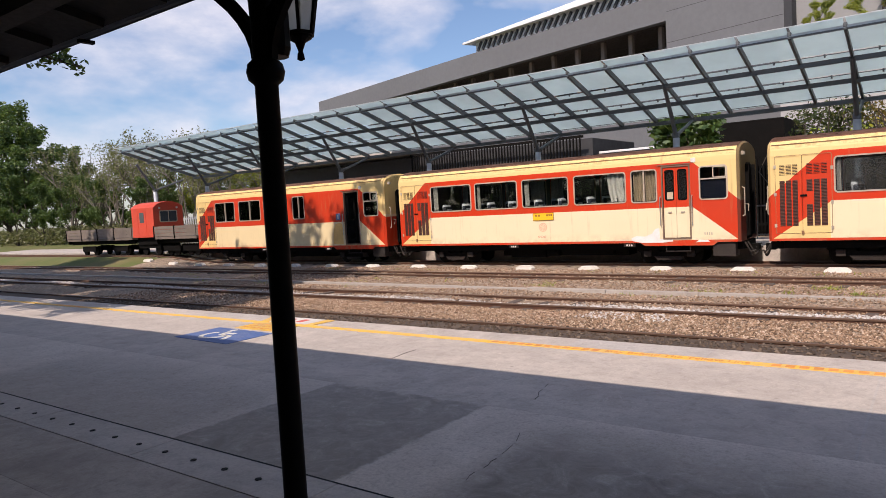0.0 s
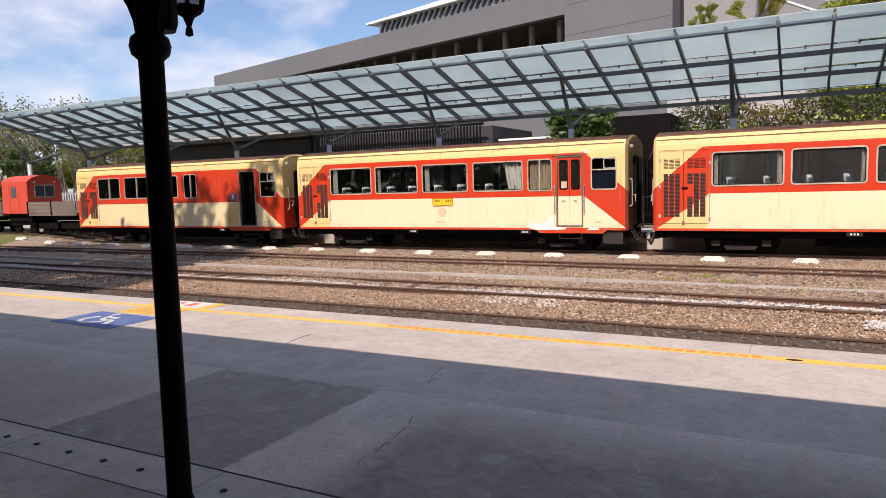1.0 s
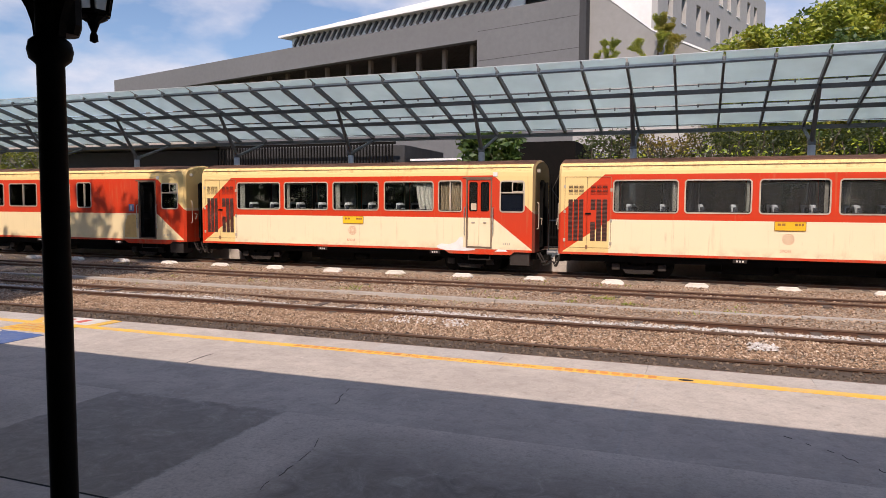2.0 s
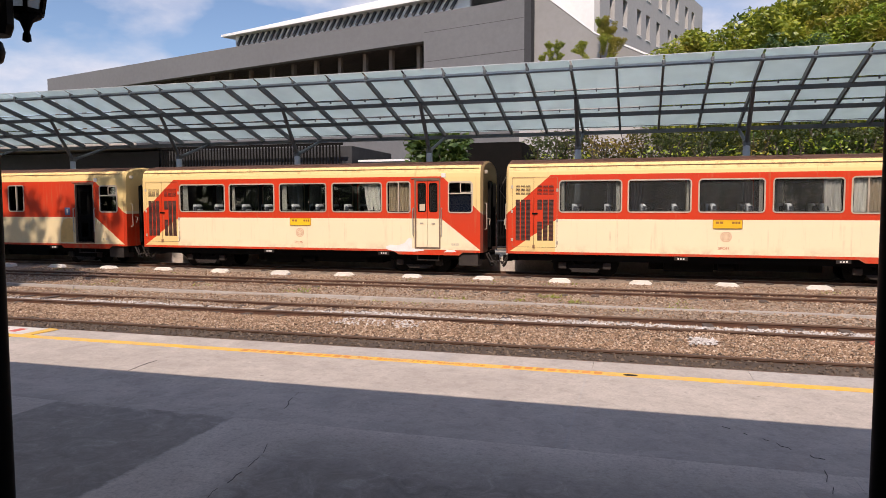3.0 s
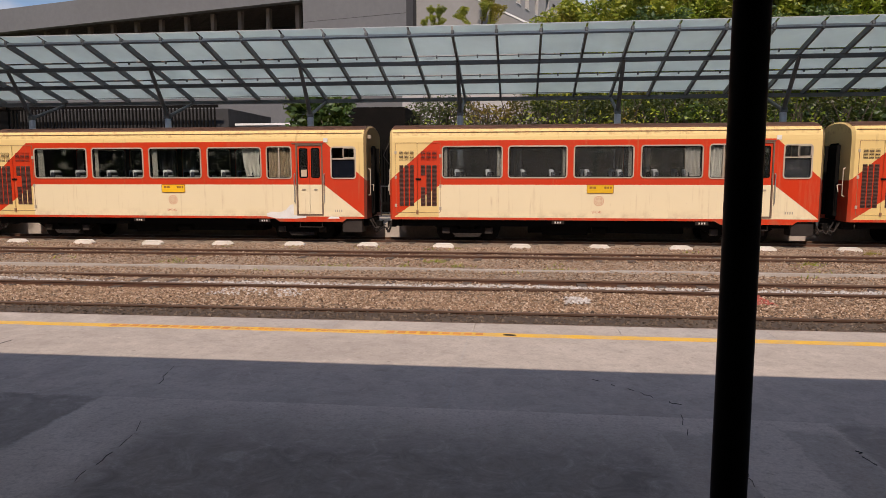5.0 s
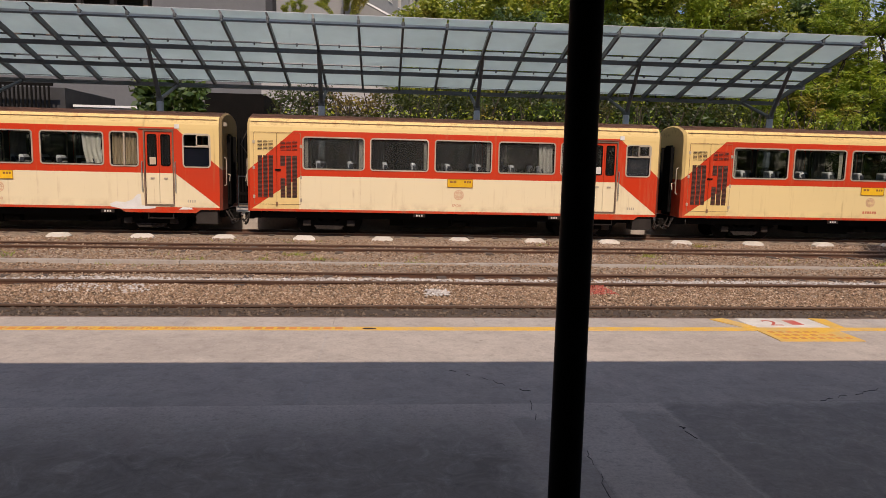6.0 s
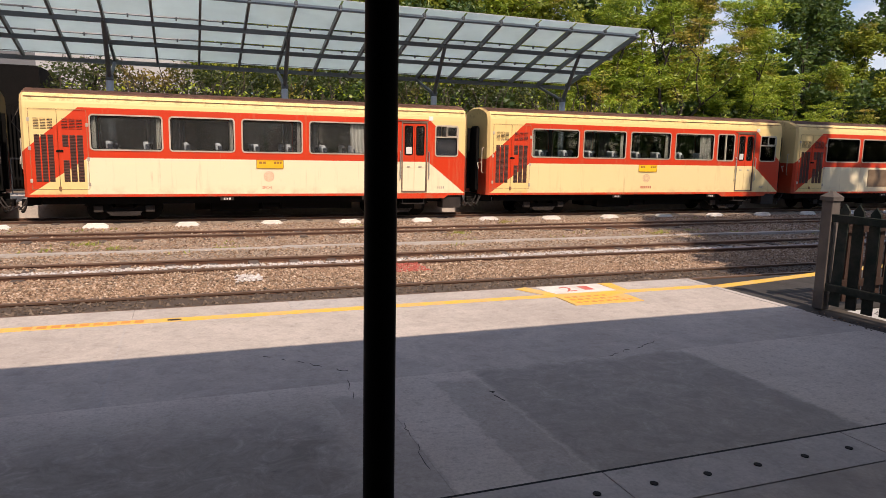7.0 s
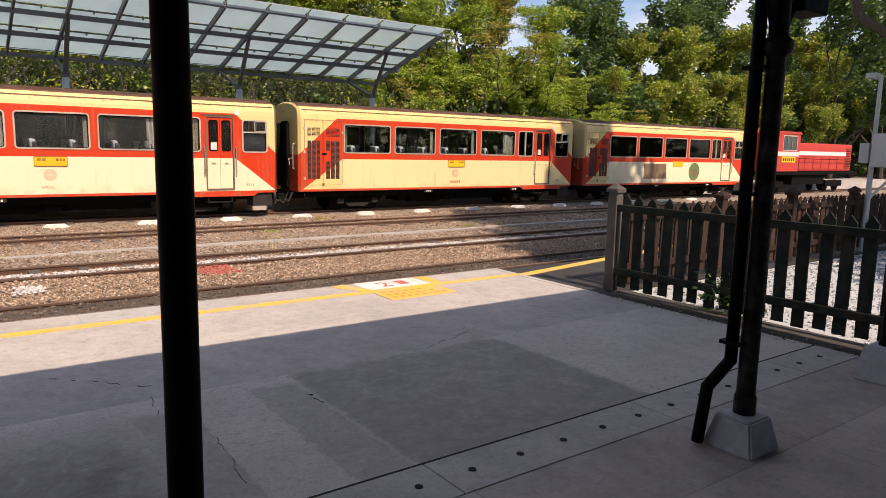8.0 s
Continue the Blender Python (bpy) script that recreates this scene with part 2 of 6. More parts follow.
M_WHITE_PAINT = worn("white_ground_paint", (0.72, 0.69, 0.64), (0.45, 0.41, 0.36), 0.6, big=3, fine=25, amount=0.6)
M_RED_PAINT = worn("red_ground_paint", (0.55, 0.10, 0.07), (0.45, 0.25, 0.2), 0.6, big=4, fine=25, amount=0.8)
M_BLUE = worn("blue_ground_paint", (0.07, 0.13, 0.33), (0.20, 0.22, 0.30), 0.6, big=3, fine=25, amount=0.75)
M_BLACK_IRON = worn("black_painted_iron", (0.003, 0.003, 0.003), (0.006, 0.005, 0.005), 0.5, big=3, fine=20, bump=0.1, spec=0.05)
M_IRON_WORN = worn("chipped_iron_paint", (0.003, 0.003, 0.003), (0.055, 0.05, 0.046), 0.5, big=9, fine=30, amount=0.9, bump=0.2, spec=0.15)
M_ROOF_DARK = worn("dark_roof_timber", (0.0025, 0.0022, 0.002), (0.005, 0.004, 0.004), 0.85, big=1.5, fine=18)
M_WALL_BOUNCE = worn("station_wall_timber", (0.46, 0.38, 0.30), (0.34, 0.28, 0.22), 0.7, big=1.5, fine=18)
M_GUTTER = worn("grey_gutter", (0.14, 0.14, 0.14), (0.08, 0.08, 0.08), 0.5, big=2)
M_FENCE_GREEN = worn("weathered_green_timber", (0.018, 0.025, 0.020), (0.058, 0.053, 0.045), 0.9, big=5, fine=25, amount=0.9, bump=0.5, spread=0.3, spec=0.15)
M_FENCE_BROWN = worn("weathered_brown_timber", (0.055, 0.032, 0.024), (0.03, 0.023, 0.020), 0.9, big=3, fine=25, amount=0.8, bump=0.4, spread=0.3, spec=0.15)
M_POST_CAP = worn("weathered_post", (0.115, 0.098, 0.086), (0.06, 0.05, 0.043), 0.85, big=3, fine=25, amount=0.8, bump=0.4)
M_RAIL = worn("rusty_rail", (0.13, 0.062, 0.038), (0.07, 0.045, 0.035), 0.7, 0.25, big=2, fine=30, amount=0.7)
M_RAIL_TOP = worn("rail_head", (0.22, 0.14, 0.10), (0.14, 0.08, 0.05), 0.45, 0.6, big=1.5, fine=30)
M_SLEEPER = worn("old_sleeper", (0.10, 0.075, 0.06), (0.06, 0.05, 0.045), 0.9, big=2, fine=20, bump=0.5)
M_BLOCK = worn("white_stop_block", (0.80, 0.76, 0.70), (0.55, 0.50, 0.43), 0.7, big=2.5, fine=20, amount=0.6, spread=0.05)
M_CONDUIT = concrete("trough_concrete", (0.46, 0.42, 0.38), (0.34, 0.29, 0.25), 0.5)
M_STEEL = worn("grey_canopy_steel", (0.13, 0.14, 0.15), (0.10, 0.105, 0.11), 0.45, 0.3, big=1.2, fine=12, amount=0.4, bump=0.05)
M_STEEL_PALE = worn("pale_canopy_edge", (0.50, 0.54, 0.57), (0.40, 0.43, 0.45), 0.4, 0.2, big=1.2, fine=12, bump=0.05)
M_POST = worn("blue_grey_post", (0.46, 0.485, 0.53), (0.34, 0.36, 0.40), 0.5, 0.1, big=1.5, fine=14, bump=0.05)
M_GREY_WALL = worn("dark_grey_render", (0.155, 0.158, 0.165), (0.125, 0.127, 0.132), 0.75, big=0.15, fine=3, amount=0.6, spread=0.03)
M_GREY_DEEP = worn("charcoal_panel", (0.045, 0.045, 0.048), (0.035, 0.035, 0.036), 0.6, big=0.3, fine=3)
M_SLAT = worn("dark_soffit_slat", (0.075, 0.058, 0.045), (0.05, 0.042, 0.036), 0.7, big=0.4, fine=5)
M_COLUMN = worn("brown_column", (0.24, 0.18, 0.14), (0.16, 0.12, 0.09), 0.7, big=0.4, fine=5)
M_WHITE_ROOF = worn("white_roof_sheet", (0.80, 0.80, 0.79), (0.66, 0.66, 0.66), 0.45, big=0.2, fine=3, amount=0.4, spread=0.02)
M_PALE_WALL = worn("pale_grey_render", (0.44, 0.43, 0.42), (0.37, 0.36, 0.35), 0.8, big=0.12, fine=3, amount=0.5, spread=0.02)
M_ANNEX = worn("mid_grey_render", (0.27, 0.265, 0.26), (0.22, 0.215, 0.21), 0.8, big=0.2, fine=3, amount=0.6, spread=0.02)
M_WIN_DARK = worn("dark_window", (0.06, 0.07, 0.08), (0.05, 0.055, 0.06), 0.15, big=0.3, fine=2, bump=0, spec=0.6)
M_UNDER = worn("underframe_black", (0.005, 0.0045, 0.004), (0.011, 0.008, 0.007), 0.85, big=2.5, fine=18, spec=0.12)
M_UNDER_GREY = worn("grey_axle_box", (0.042, 0.034, 0.030), (0.02, 0.016, 0.014), 0.65, 0.1, big=3, fine=18, amount=0.8, spec=0.2)
M_ROOF_BROWN = worn("brown_car_roof", (0.21, 0.105, 0.072), (0.13, 0.08, 0.06), 0.7, big=0.8, fine=14, amount=0.7)
M_ALU = worn("aluminium_frame", (0.50, 0.43, 0.34), (0.30, 0.21, 0.14), 0.5, 0.15, big=3, fine=22, amount=0.6, bump=0.08)
M_CHROME = worn("polished_handrail", (0.62, 0.60, 0.56), (0.42, 0.38, 0.34), 0.3, 0.8, big=4, fine=20, bump=0.05)
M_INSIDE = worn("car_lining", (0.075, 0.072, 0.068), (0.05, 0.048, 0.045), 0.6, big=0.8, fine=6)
M_SEAT = worn("dark_blue_seat", (0.028, 0.034, 0.05), (0.02, 0.024, 0.035), 0.85, big=3, fine=30)
M_COVER = worn("white_seat_cover", (0.52, 0.54, 0.58), (0.40, 0.42, 0.46), 0.85, big=6, fine=40)
M_CURTAIN = worn("white_curtain", (0.88, 0.86, 0.81), (0.76, 0.72, 0.65), 0.85, big=4, fine=30)
M_CURTAIN_TAN = worn("tan_curtain", (0.64, 0.51, 0.36), (0.48, 0.37, 0.25), 0.85, big=4, fine=30)
M_CURTAIN_FAR = worn("grey_curtain", (0.50, 0.52, 0.55), (0.36, 0.38, 0.42), 0.85, big=4, fine=30)
M_DOOR_EDGE = worn("tarnished_door_edge", (0.20, 0.13, 0.09), (0.10, 0.06, 0.04), 0.6, 0.1, big=4, fine=24, amount=0.7)
M_LOUVRE = worn("rusty_louvre", (0.15, 0.055, 0.038), (0.09, 0.04, 0.03), 0.7, big=3, fine=24, amount=0.7)
M_PLATE_INK = worn("brown_plate_lettering", (0.30, 0.13, 0.03), (0.36, 0.18, 0.03), 0.6, bump=0)
M_TINTED = worn("blue_black_pane", (0.010, 0.013, 0.024), (0.02, 0.022, 0.03), 0.12, big=1, fine=4, bump=0, spec=0.5)
M_PLATE = worn("yellow_route_plate", (0.86, 0.50, 0.02), (0.70, 0.40, 0.03), 0.4, big=4, fine=30, amount=0.3, bump=0)
M_INK = worn("dark_lettering", (0.05, 0.03, 0.02), (0.08, 0.04, 0.03), 0.6, bump=0)
M_INK_RED = worn("red_lettering", (0.58, 0.16, 0.09), (0.50, 0.2, 0.12), 0.6, bump=0)
M_EMBLEM = worn("faded_emblem", (0.68, 0.40, 0.25), (0.72, 0.50, 0.33), 0.6, bump=0)
M_GRILLE = worn("dark_grille", (0.05, 0.032, 0.028), (0.035, 0.026, 0.022), 0.7, big=4, fine=30)
M_RUST = worn("rust_stain", (0.30, 0.16, 0.08), (0.20, 0.10, 0.06), 0.8, big=4, fine=30)
M_FILLER = worn("bare_filler_patch", (0.74, 0.73, 0.71), (0.58, 0.55, 0.50), 0.8, big=5, fine=40, amount=0.5)
M_LOCO_RED = worn("red_loco_paint", (0.56, 0.045, 0.03), (0.38, 0.05, 0.04), 0.4, big=1.5, fine=14, amount=0.5)
M_LOCO_WHITE = worn("white_loco_stripe", (0.74, 0.72, 0.68), (0.6, 0.56, 0.5), 0.4, big=1.5, fine=14)
M_CAB_RED = worn("red_cab_paint", (0.58, 0.07, 0.035), (0.42, 0.06, 0.04), 0.55, big=1.5, fine=14, amount=0.5)
M_PLANK = worn("grey_wagon_plank", (0.19, 0.155, 0.13), (0.11, 0.09, 0.08), 0.85, big=1.5, fine=16, amount=0.7, bump=0.4)
M_GREY_BOX = worn("pale_grey_cabinet", (0.50, 0.51, 0.50), (0.38, 0.38, 0.37), 0.5, big=2, fine=14)
M_PALE_FENCE = worn("pale_grey_fence", (0.45, 0.46, 0.47), (0.35, 0.36, 0.37), 0.6, big=1, fine=10)
M_BROWN_PANEL = worn("brown_poster", (0.20, 0.13, 0.075), (0.28, 0.2, 0.12), 0.6, big=6, fine=12, amount=0.8)
M_GREEN_SIGN = worn("green_round_sign", (0.10, 0.17, 0.05), (0.22, 0.22, 0.10), 0.5, big=6, fine=12, amount=0.8)


def car_paint(lower=(0.80, 0.68, 0.455), end_shade=0.75):
    """Cream coachwork with a red band that slants down at both ends, a red sill, and rusty streaks."""
    n = Nodes("cream_and_red_coach_paint")
    tc = n.add("ShaderNodeTexCoord").outputs["Object"]
    sep = n.add("ShaderNodeSeparateXYZ")
    n.put(sep.inputs[0], tc)
    s, z = sep.outputs["X"], sep.outputs["Z"]
    up = n.math("MINIMUM", n.math("MULTIPLY_ADD", s, 0.88, 1.455), n.math("MULTIPLY_ADD", s, -0.92, 12.16))
    up = n.math("MINIMUM", up, 2.53)
    lo = n.math("MINIMUM", n.math("MULTIPLY_ADD", s, 0.69, 0.32), n.math("MULTIPLY_ADD", s, -0.78, 9.44))
    lo = n.math("MINIMUM", lo, 1.29)
    red = n.math("MULTIPLY", n.math("LESS_THAN", z, up), n.math("GREATER_THAN", z, lo))
    red = n.math("MAXIMUM", red, n.math("LESS_THAN", z, 0.365))
    p = n.coords()
    broad = n.noise(0.7, 5, 0.6, p)
    fine = n.noise(16, 6, 0.7, p)
    streak = n.noise(1.0, 6, 0.7, n.coords((3.5, 3.5, 0.35)))
    cream = n.mix(n.ramp(broad, 0.4, 0.7, 0.0, 0.5), lower, tuple(c * 0.94 for c in lower))
    # the doors of the engine room and the band above the windows keep an older, yellower coat
    old_coat = n.math("MAXIMUM", n.math("LESS_THAN", s, 1.36), n.math("GREATER_THAN", z, 1.5))
    cream = n.mix(n.math("MULTIPLY", old_coat, 0.9), cream, (0.76, 0.55, 0.22))
    rd = n.mix(n.ramp(broad, 0.4, 0.7, 0.0, 0.6), (0.58, 0.040, 0.008), (0.49, 0.045, 0.014))
    col = n.mix(red, cream, rd)
    col = n.mix(n.ramp(streak, 0.58, 0.82, 0.0, 0.45), col, (0.45, 0.29, 0.15))
    col = n.mix(n.ramp(fine, 0.66, 0.8, 0.0, 0.55), col, (0.34, 0.20, 0.10))
    low = n.math("MULTIPLY", n.ramp(z, 0.30, 0.62, 1.0, 0.0), n.ramp(n.noise(3.0, 5, 0.7, p), 0.45, 0.7))
    col = n.mix(n.math("MULTIPLY", low, 0.5), col, (0.33, 0.20, 0.11))
    # rust runs that start under the drip rail and the window sills
    run = n.noise(1.0, 4, 0.6, n.coords((9.0, 9.0, 0.22)))
    col = n.mix(n.math("MULTIPLY", n.ramp(run, 0.60, 0.74, 0.0, 0.55), n.ramp(n.noise(1.7, 4, 0.6, p), 0.42, 0.62)), col, (0.36, 0.19, 0.08))
    edge = n.math("MULTIPLY", n.math("GREATER_THAN", z, 2.66), n.ramp(n.noise(5.0, 6, 0.75, p), 0.50, 0.66, 0.0, 0.6))
    col = n.mix(edge, col, (0.40, 0.20, 0.08))
    # end faces mixed darker: the shade between carriages is put into the paint
    col = n.mix(n.math("MULTIPLY", n.math("GREATER_THAN", s, 11.623), end_shade), col, (0.085, 0.045, 0.03))
    col = n.mix(n.math("MULTIPLY", n.math("LESS_THAN", s, 0.017), 0.12), col, (0.20, 0.12, 0.07))
    n.bump(n.noise(1.3, 3, 0.5, p), 0.12, 0.02)
    return n.done(col, n.ramp(broad, 0.3, 0.7, 0.42, 0.6), 0.0, 0.28)


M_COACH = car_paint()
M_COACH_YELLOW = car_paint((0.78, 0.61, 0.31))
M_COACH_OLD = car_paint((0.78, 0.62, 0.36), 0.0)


def glass(name, tint, gloss_rough=0.02, cloudy=0.0, cloud_color=(0.6, 0.68, 0.68)):
    """A clear or cloudy pane: what lies behind it, and a mirror image that grows at a flat angle."""
    n = Nodes(name)
    n.t.nodes.remove(n.bsdf)
    tr = n.add("ShaderNodeBsdfTransparent")
    tr.inputs[0].default_value = (*tint, 1)
    gl = n.add("ShaderNodeBsdfGlossy")
    gl.inputs["Roughness"].default_value = gloss_rough
    fr = n.add("ShaderNodeFresnel")
    fr.inputs["IOR"].default_value = 1.5
    mx = n.add("ShaderNodeMixShader")
    n.put(mx.inputs[0], fr.outputs[0])
    base = tr.outputs[0]
    if cloudy:
        df, tl, ad = n.add("ShaderNodeBsdfDiffuse"), n.add("ShaderNodeBsdfTranslucent"), n.add("ShaderNodeMixShader")
        dirt = n.ramp(n.noise(0.8, 5, 0.6, n.coords()), 0.3, 0.7, 0.92, 1.08)
        hv = n.add("ShaderNodeHueSaturation")
        hv.inputs["Color"].default_value = (*cloud_color, 1)
        n.put(hv.inputs["Value"], dirt)
        n.put(df.inputs[0], hv.outputs[0])
        n.put(tl.inputs[0], hv.outputs[0])
        ad.inputs[0].default_value = 0.75
        n.put(ad.inputs[1], df.outputs[0])
        n.put(ad.inputs[2], tl.outputs[0])
        m2 = n.add("ShaderNodeMixShader")
        m2.inputs[0].default_value = cloudy
        n.put(m2.inputs[1], base)
        n.put(m2.inputs[2], ad.outputs[0])
        base = m2.outputs[0]
    n.put(mx.inputs[1], base)
    n.put(mx.inputs[2], gl.outputs[0])
    n.put(n.out.inputs["Surface"], mx.outputs[0])
    return n.mat


M_GLASS = glass("car_window_glass", (0.86, 0.89, 0.88))
M_CANOPY_GLASS = glass("frosted_canopy_glass", (0.72, 0.84, 0.84), 0.05, 0.87, (0.68, 0.83, 0.84))
# far panes tinted darker to dim the view through the cars
M_GLASS_FAR = glass("dirty_far_window_glass", (0.32, 0.35, 0.36), 0.05)
# grey cloudiness stands in for the reflected haze on these panes
M_GLASS_VEILED = glass("dusty_window_glass", (0.84, 0.87, 0.87), 0.03, 0.07, (0.5, 0.5, 0.5))
M_LANTERN_GLASS = glass("lantern_glass", (0.7, 0.7, 0.68), 0.1, 0.5, (0.7, 0.7, 0.66))


def leaf_material(name, a, b, c, warm=0.0):
    n = Nodes(name)
    rnd = n.add("ShaderNodeNewGeometry").outputs["Random Per Island"]
    tone = n.noise(0.5, 3, 0.6, n.coords())
    col = n.mix(n.ramp(tone, 0.35, 0.65), a, b)
    col = n.mix(n.ramp(rnd, 0.55, 1.0, 0.0, 0.8), col, c)
    if warm:
        patch = n.ramp(n.noise(0.35, 3, 0.5, n.coords((1, 1, 1.3))), 0.56, 0.66, 0.0, warm)
        col = n.mix(patch, col, (0.36, 0.20, 0.03))
    n.t.nodes.remove(n.bsdf)
    df, tl, gl = n.add("ShaderNodeBsdfDiffuse"), n.add("ShaderNodeBsdfTranslucent"), n.add("ShaderNodeBsdfGlossy")
    gl.inputs["Roughness"].default_value = 0.5
    n.put(df.inputs[0], col)
    n.put(tl.inputs[0], n.mix(0.5, col, (0.18, 0.22, 0.02)))
    m1, m2 = n.add("ShaderNodeMixShader"), n.add("ShaderNodeMixShader")
    m1.inputs[0].default_value, m2.inputs[0].default_value = 0.34, 0.05
    n.put(m1.inputs[1], df.outputs[0])
    n.put(m1.inputs[2], tl.outputs[0])
    n.put(m2.inputs[1], m1.outputs[0])
    n.put(m2.inputs[2], gl.outputs[0])
    n.put(n.out.inputs["Surface"], m2.outputs[0])
    return n.mat


M_LEAF_DEEP = leaf_material("deep_green_leaves", (0.03, 0.075, 0.018), (0.062, 0.12, 0.024), (0.15, 0.22, 0.04))
M_LEAF_LIGHT = leaf_material("light_green_leaves", (0.14, 0.205, 0.02), (0.30, 0.345, 0.03), (0.52, 0.50, 0.055), 0.45)
M_LEAF_FEATHER = leaf_material("feathery_leaves", (0.15, 0.25, 0.016), (0.30, 0.41, 0.025), (0.56, 0.58, 0.05), 0.7)
M_LEAF_HEDGE = leaf_material("dull_hedge_leaves", (0.017, 0.034, 0.010), (0.036, 0.058, 0.014), (0.12, 0.13, 0.028), 0.45)
M_LEAF_DRY = leaf_material("thin_dry_leaves", (0.14, 0.155, 0.06), (0.18, 0.185, 0.08), (0.23, 0.21, 0.11))
M_BARK = worn("tree_bark", (0.07, 0.055, 0.042), (0.04, 0.034, 0.028), 0.9, big=2, fine=14, bump=0.5)
M_BARK_PALE = worn("pale_bark", (0.20, 0.175, 0.145), (0.13, 0.11, 0.09), 0.9, big=2, fine=14, bump=0.5)


def ballast_material():
    n = Nodes("trackbed_ballast")
    p = n.coords()
    v = n.add("ShaderNodeTexVoronoi")
    v.inputs["Scale"].default_value = 17
    n.put(v.inputs["Vector"], p)
    hs = n.add("ShaderNodeSeparateColor")
    n.put(hs.inputs[0], v.outputs["Color"])
    broad = n.noise(0.22, 5, 0.6, p)
    mid = n.noise(1.4, 5, 0.65, p)
    col = n.mix(n.ramp(hs.outputs[0], 0.0, 1.0), (0.27, 0.20, 0.145), (0.54, 0.43, 0.33))
    col = n.mix(n.ramp(mid, 0.4, 0.7, 0.0, 0.6), col, (0.27, 0.20, 0.14))
    col = n.mix(n.ramp(broad, 0.45, 0.7, 0.0, 0.4), col, (0.36, 0.31, 0.26))
    col = n.mix(n.ramp(v.outputs["Distance"], 0.35, 0.75, 0.0, 0.65), col, (0.08, 0.06, 0.045))
    n.bump(n.math("SUBTRACT", 1.0, v.outputs["Distance"]), 0.9, 0.035)
    return n.done(col, 0.92, 0.0, 0.2)


M_BALLAST = ballast_material()


def stone_material(name, a, b, c):
    n = Nodes(name)
    rnd = n.add("ShaderNodeNewGeometry").outputs["Random Per Island"]
    col = n.mix(n.ramp(rnd, 0.0, 0.6), a, b)
    col = n.mix(n.ramp(rnd, 0.75, 1.0), col, c)
    col = n.mix(n.ramp(n.noise(26, 4, 0.6, n.coords()), 0.4, 0.7, 0.0, 0.4), col, tuple(x * 0.6 for x in a))
    return n.done(col, 0.9, 0.0, 0.25)


M_STONE = stone_material("brown_ballast_stone", (0.12, 0.072, 0.046), (0.39, 0.262, 0.172), (0.64, 0.51, 0.40))
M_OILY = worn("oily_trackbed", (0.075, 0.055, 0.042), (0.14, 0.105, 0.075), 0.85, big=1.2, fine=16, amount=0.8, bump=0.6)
M_STONE_WHITE = stone_material("whitened_stone", (0.42, 0.38, 0.35), (0.58, 0.55, 0.53), (0.70, 0.68, 0.67))
M_GRAVEL = stone_material("pale_gravel", (0.22, 0.22, 0.22), (0.40, 0.40, 0.40), (0.58, 0.58, 0.57))
M_GRASS = worn("rough_grass", (0.10, 0.12, 0.03), (0.19, 0.15, 0.07), 0.9, big=0.35, fine=9, amount=0.9, bump=0.6)
M_DIRT = worn("dark_dirt", (0.06, 0.05, 0.042), (0.10, 0.085, 0.07), 0.95, big=2, fine=10, amount=0.8, bump=0.5)
M_SOIL = worn("dry_soil", (0.19, 0.145, 0.105), (0.13, 0.10, 0.07), 0.95, big=0.3, fine=6, amount=0.8, bump=0.5)


# ---- ground, tracks ----
Z_RAIL = -0.36                      # rail heads below the platform
Z_BED = -0.44


def lift(x):
    """Raises the trackbed towards the yard's far end, to fit the camera's view."""
    t = min(max((-28.4 - x) / 4.6, 0.0), 1.0)
    return 0.32 * t * t * (3 - 2 * t)


def bend(x):
    """Sideways bend of the train's own track towards the yard's far end."""
    return 0.004 * max(-44.0 - x, 0.0) ** 2


def ground_sheet():
    xs = sorted({-3000, -1200, -500, -250, -150, -110, *range(-90, 61, 2), 75, 100, 160, 300, 700, 1500, 3000})
    ys = sorted({-3000, -1000, -400, -150, -60, -30, -15, -6, 0, 1.3, *[2 + 0.5 * i for i in range(30)], 18, 20, 24, 30, 40, 60, 100, 200, 500, 1200, 3000})
    bm = bmesh.new()
    grid = []
    for y in ys:
        row = []
        for x in xs:
            z = Z_BED + lift(x) * min(max((y - 12.0) / 1.4, 0.0), 1.0)
            if 2 < y < 13.5 and abs(x) < 60:
                z += 0.05 * (noise.noise((x * 0.35, y * 0.9, 0)))
            if y > 17.5:
                z += min((y - 17.5) * 0.03, 0.4)
            row.append(bm.verts.new((x, y, z)))
        grid.append(row)
    for a, b in zip(grid, grid[1:]):
        for i in range(len(xs) - 1):
            f = bm.faces.new((a[i], a[i + 1], b[i + 1], b[i]))
            c = f.calc_center_median()
            f.material_index = 0 if (1 < c.y < 16.5 and c.x > -64 and not (c.x < -31 and c.y > 12.2)) else (1 if c.x < -30 or c.y > 60 or c.y < -20 else 2)
    ob = part("ground", bm, [M_BALLAST, M_GRASS, M_SOIL], None, "", True)
    return tagged(ob, "brown ballast trackbed running out into grass and dry soil", "ground", kind="structure")


ground_sheet()


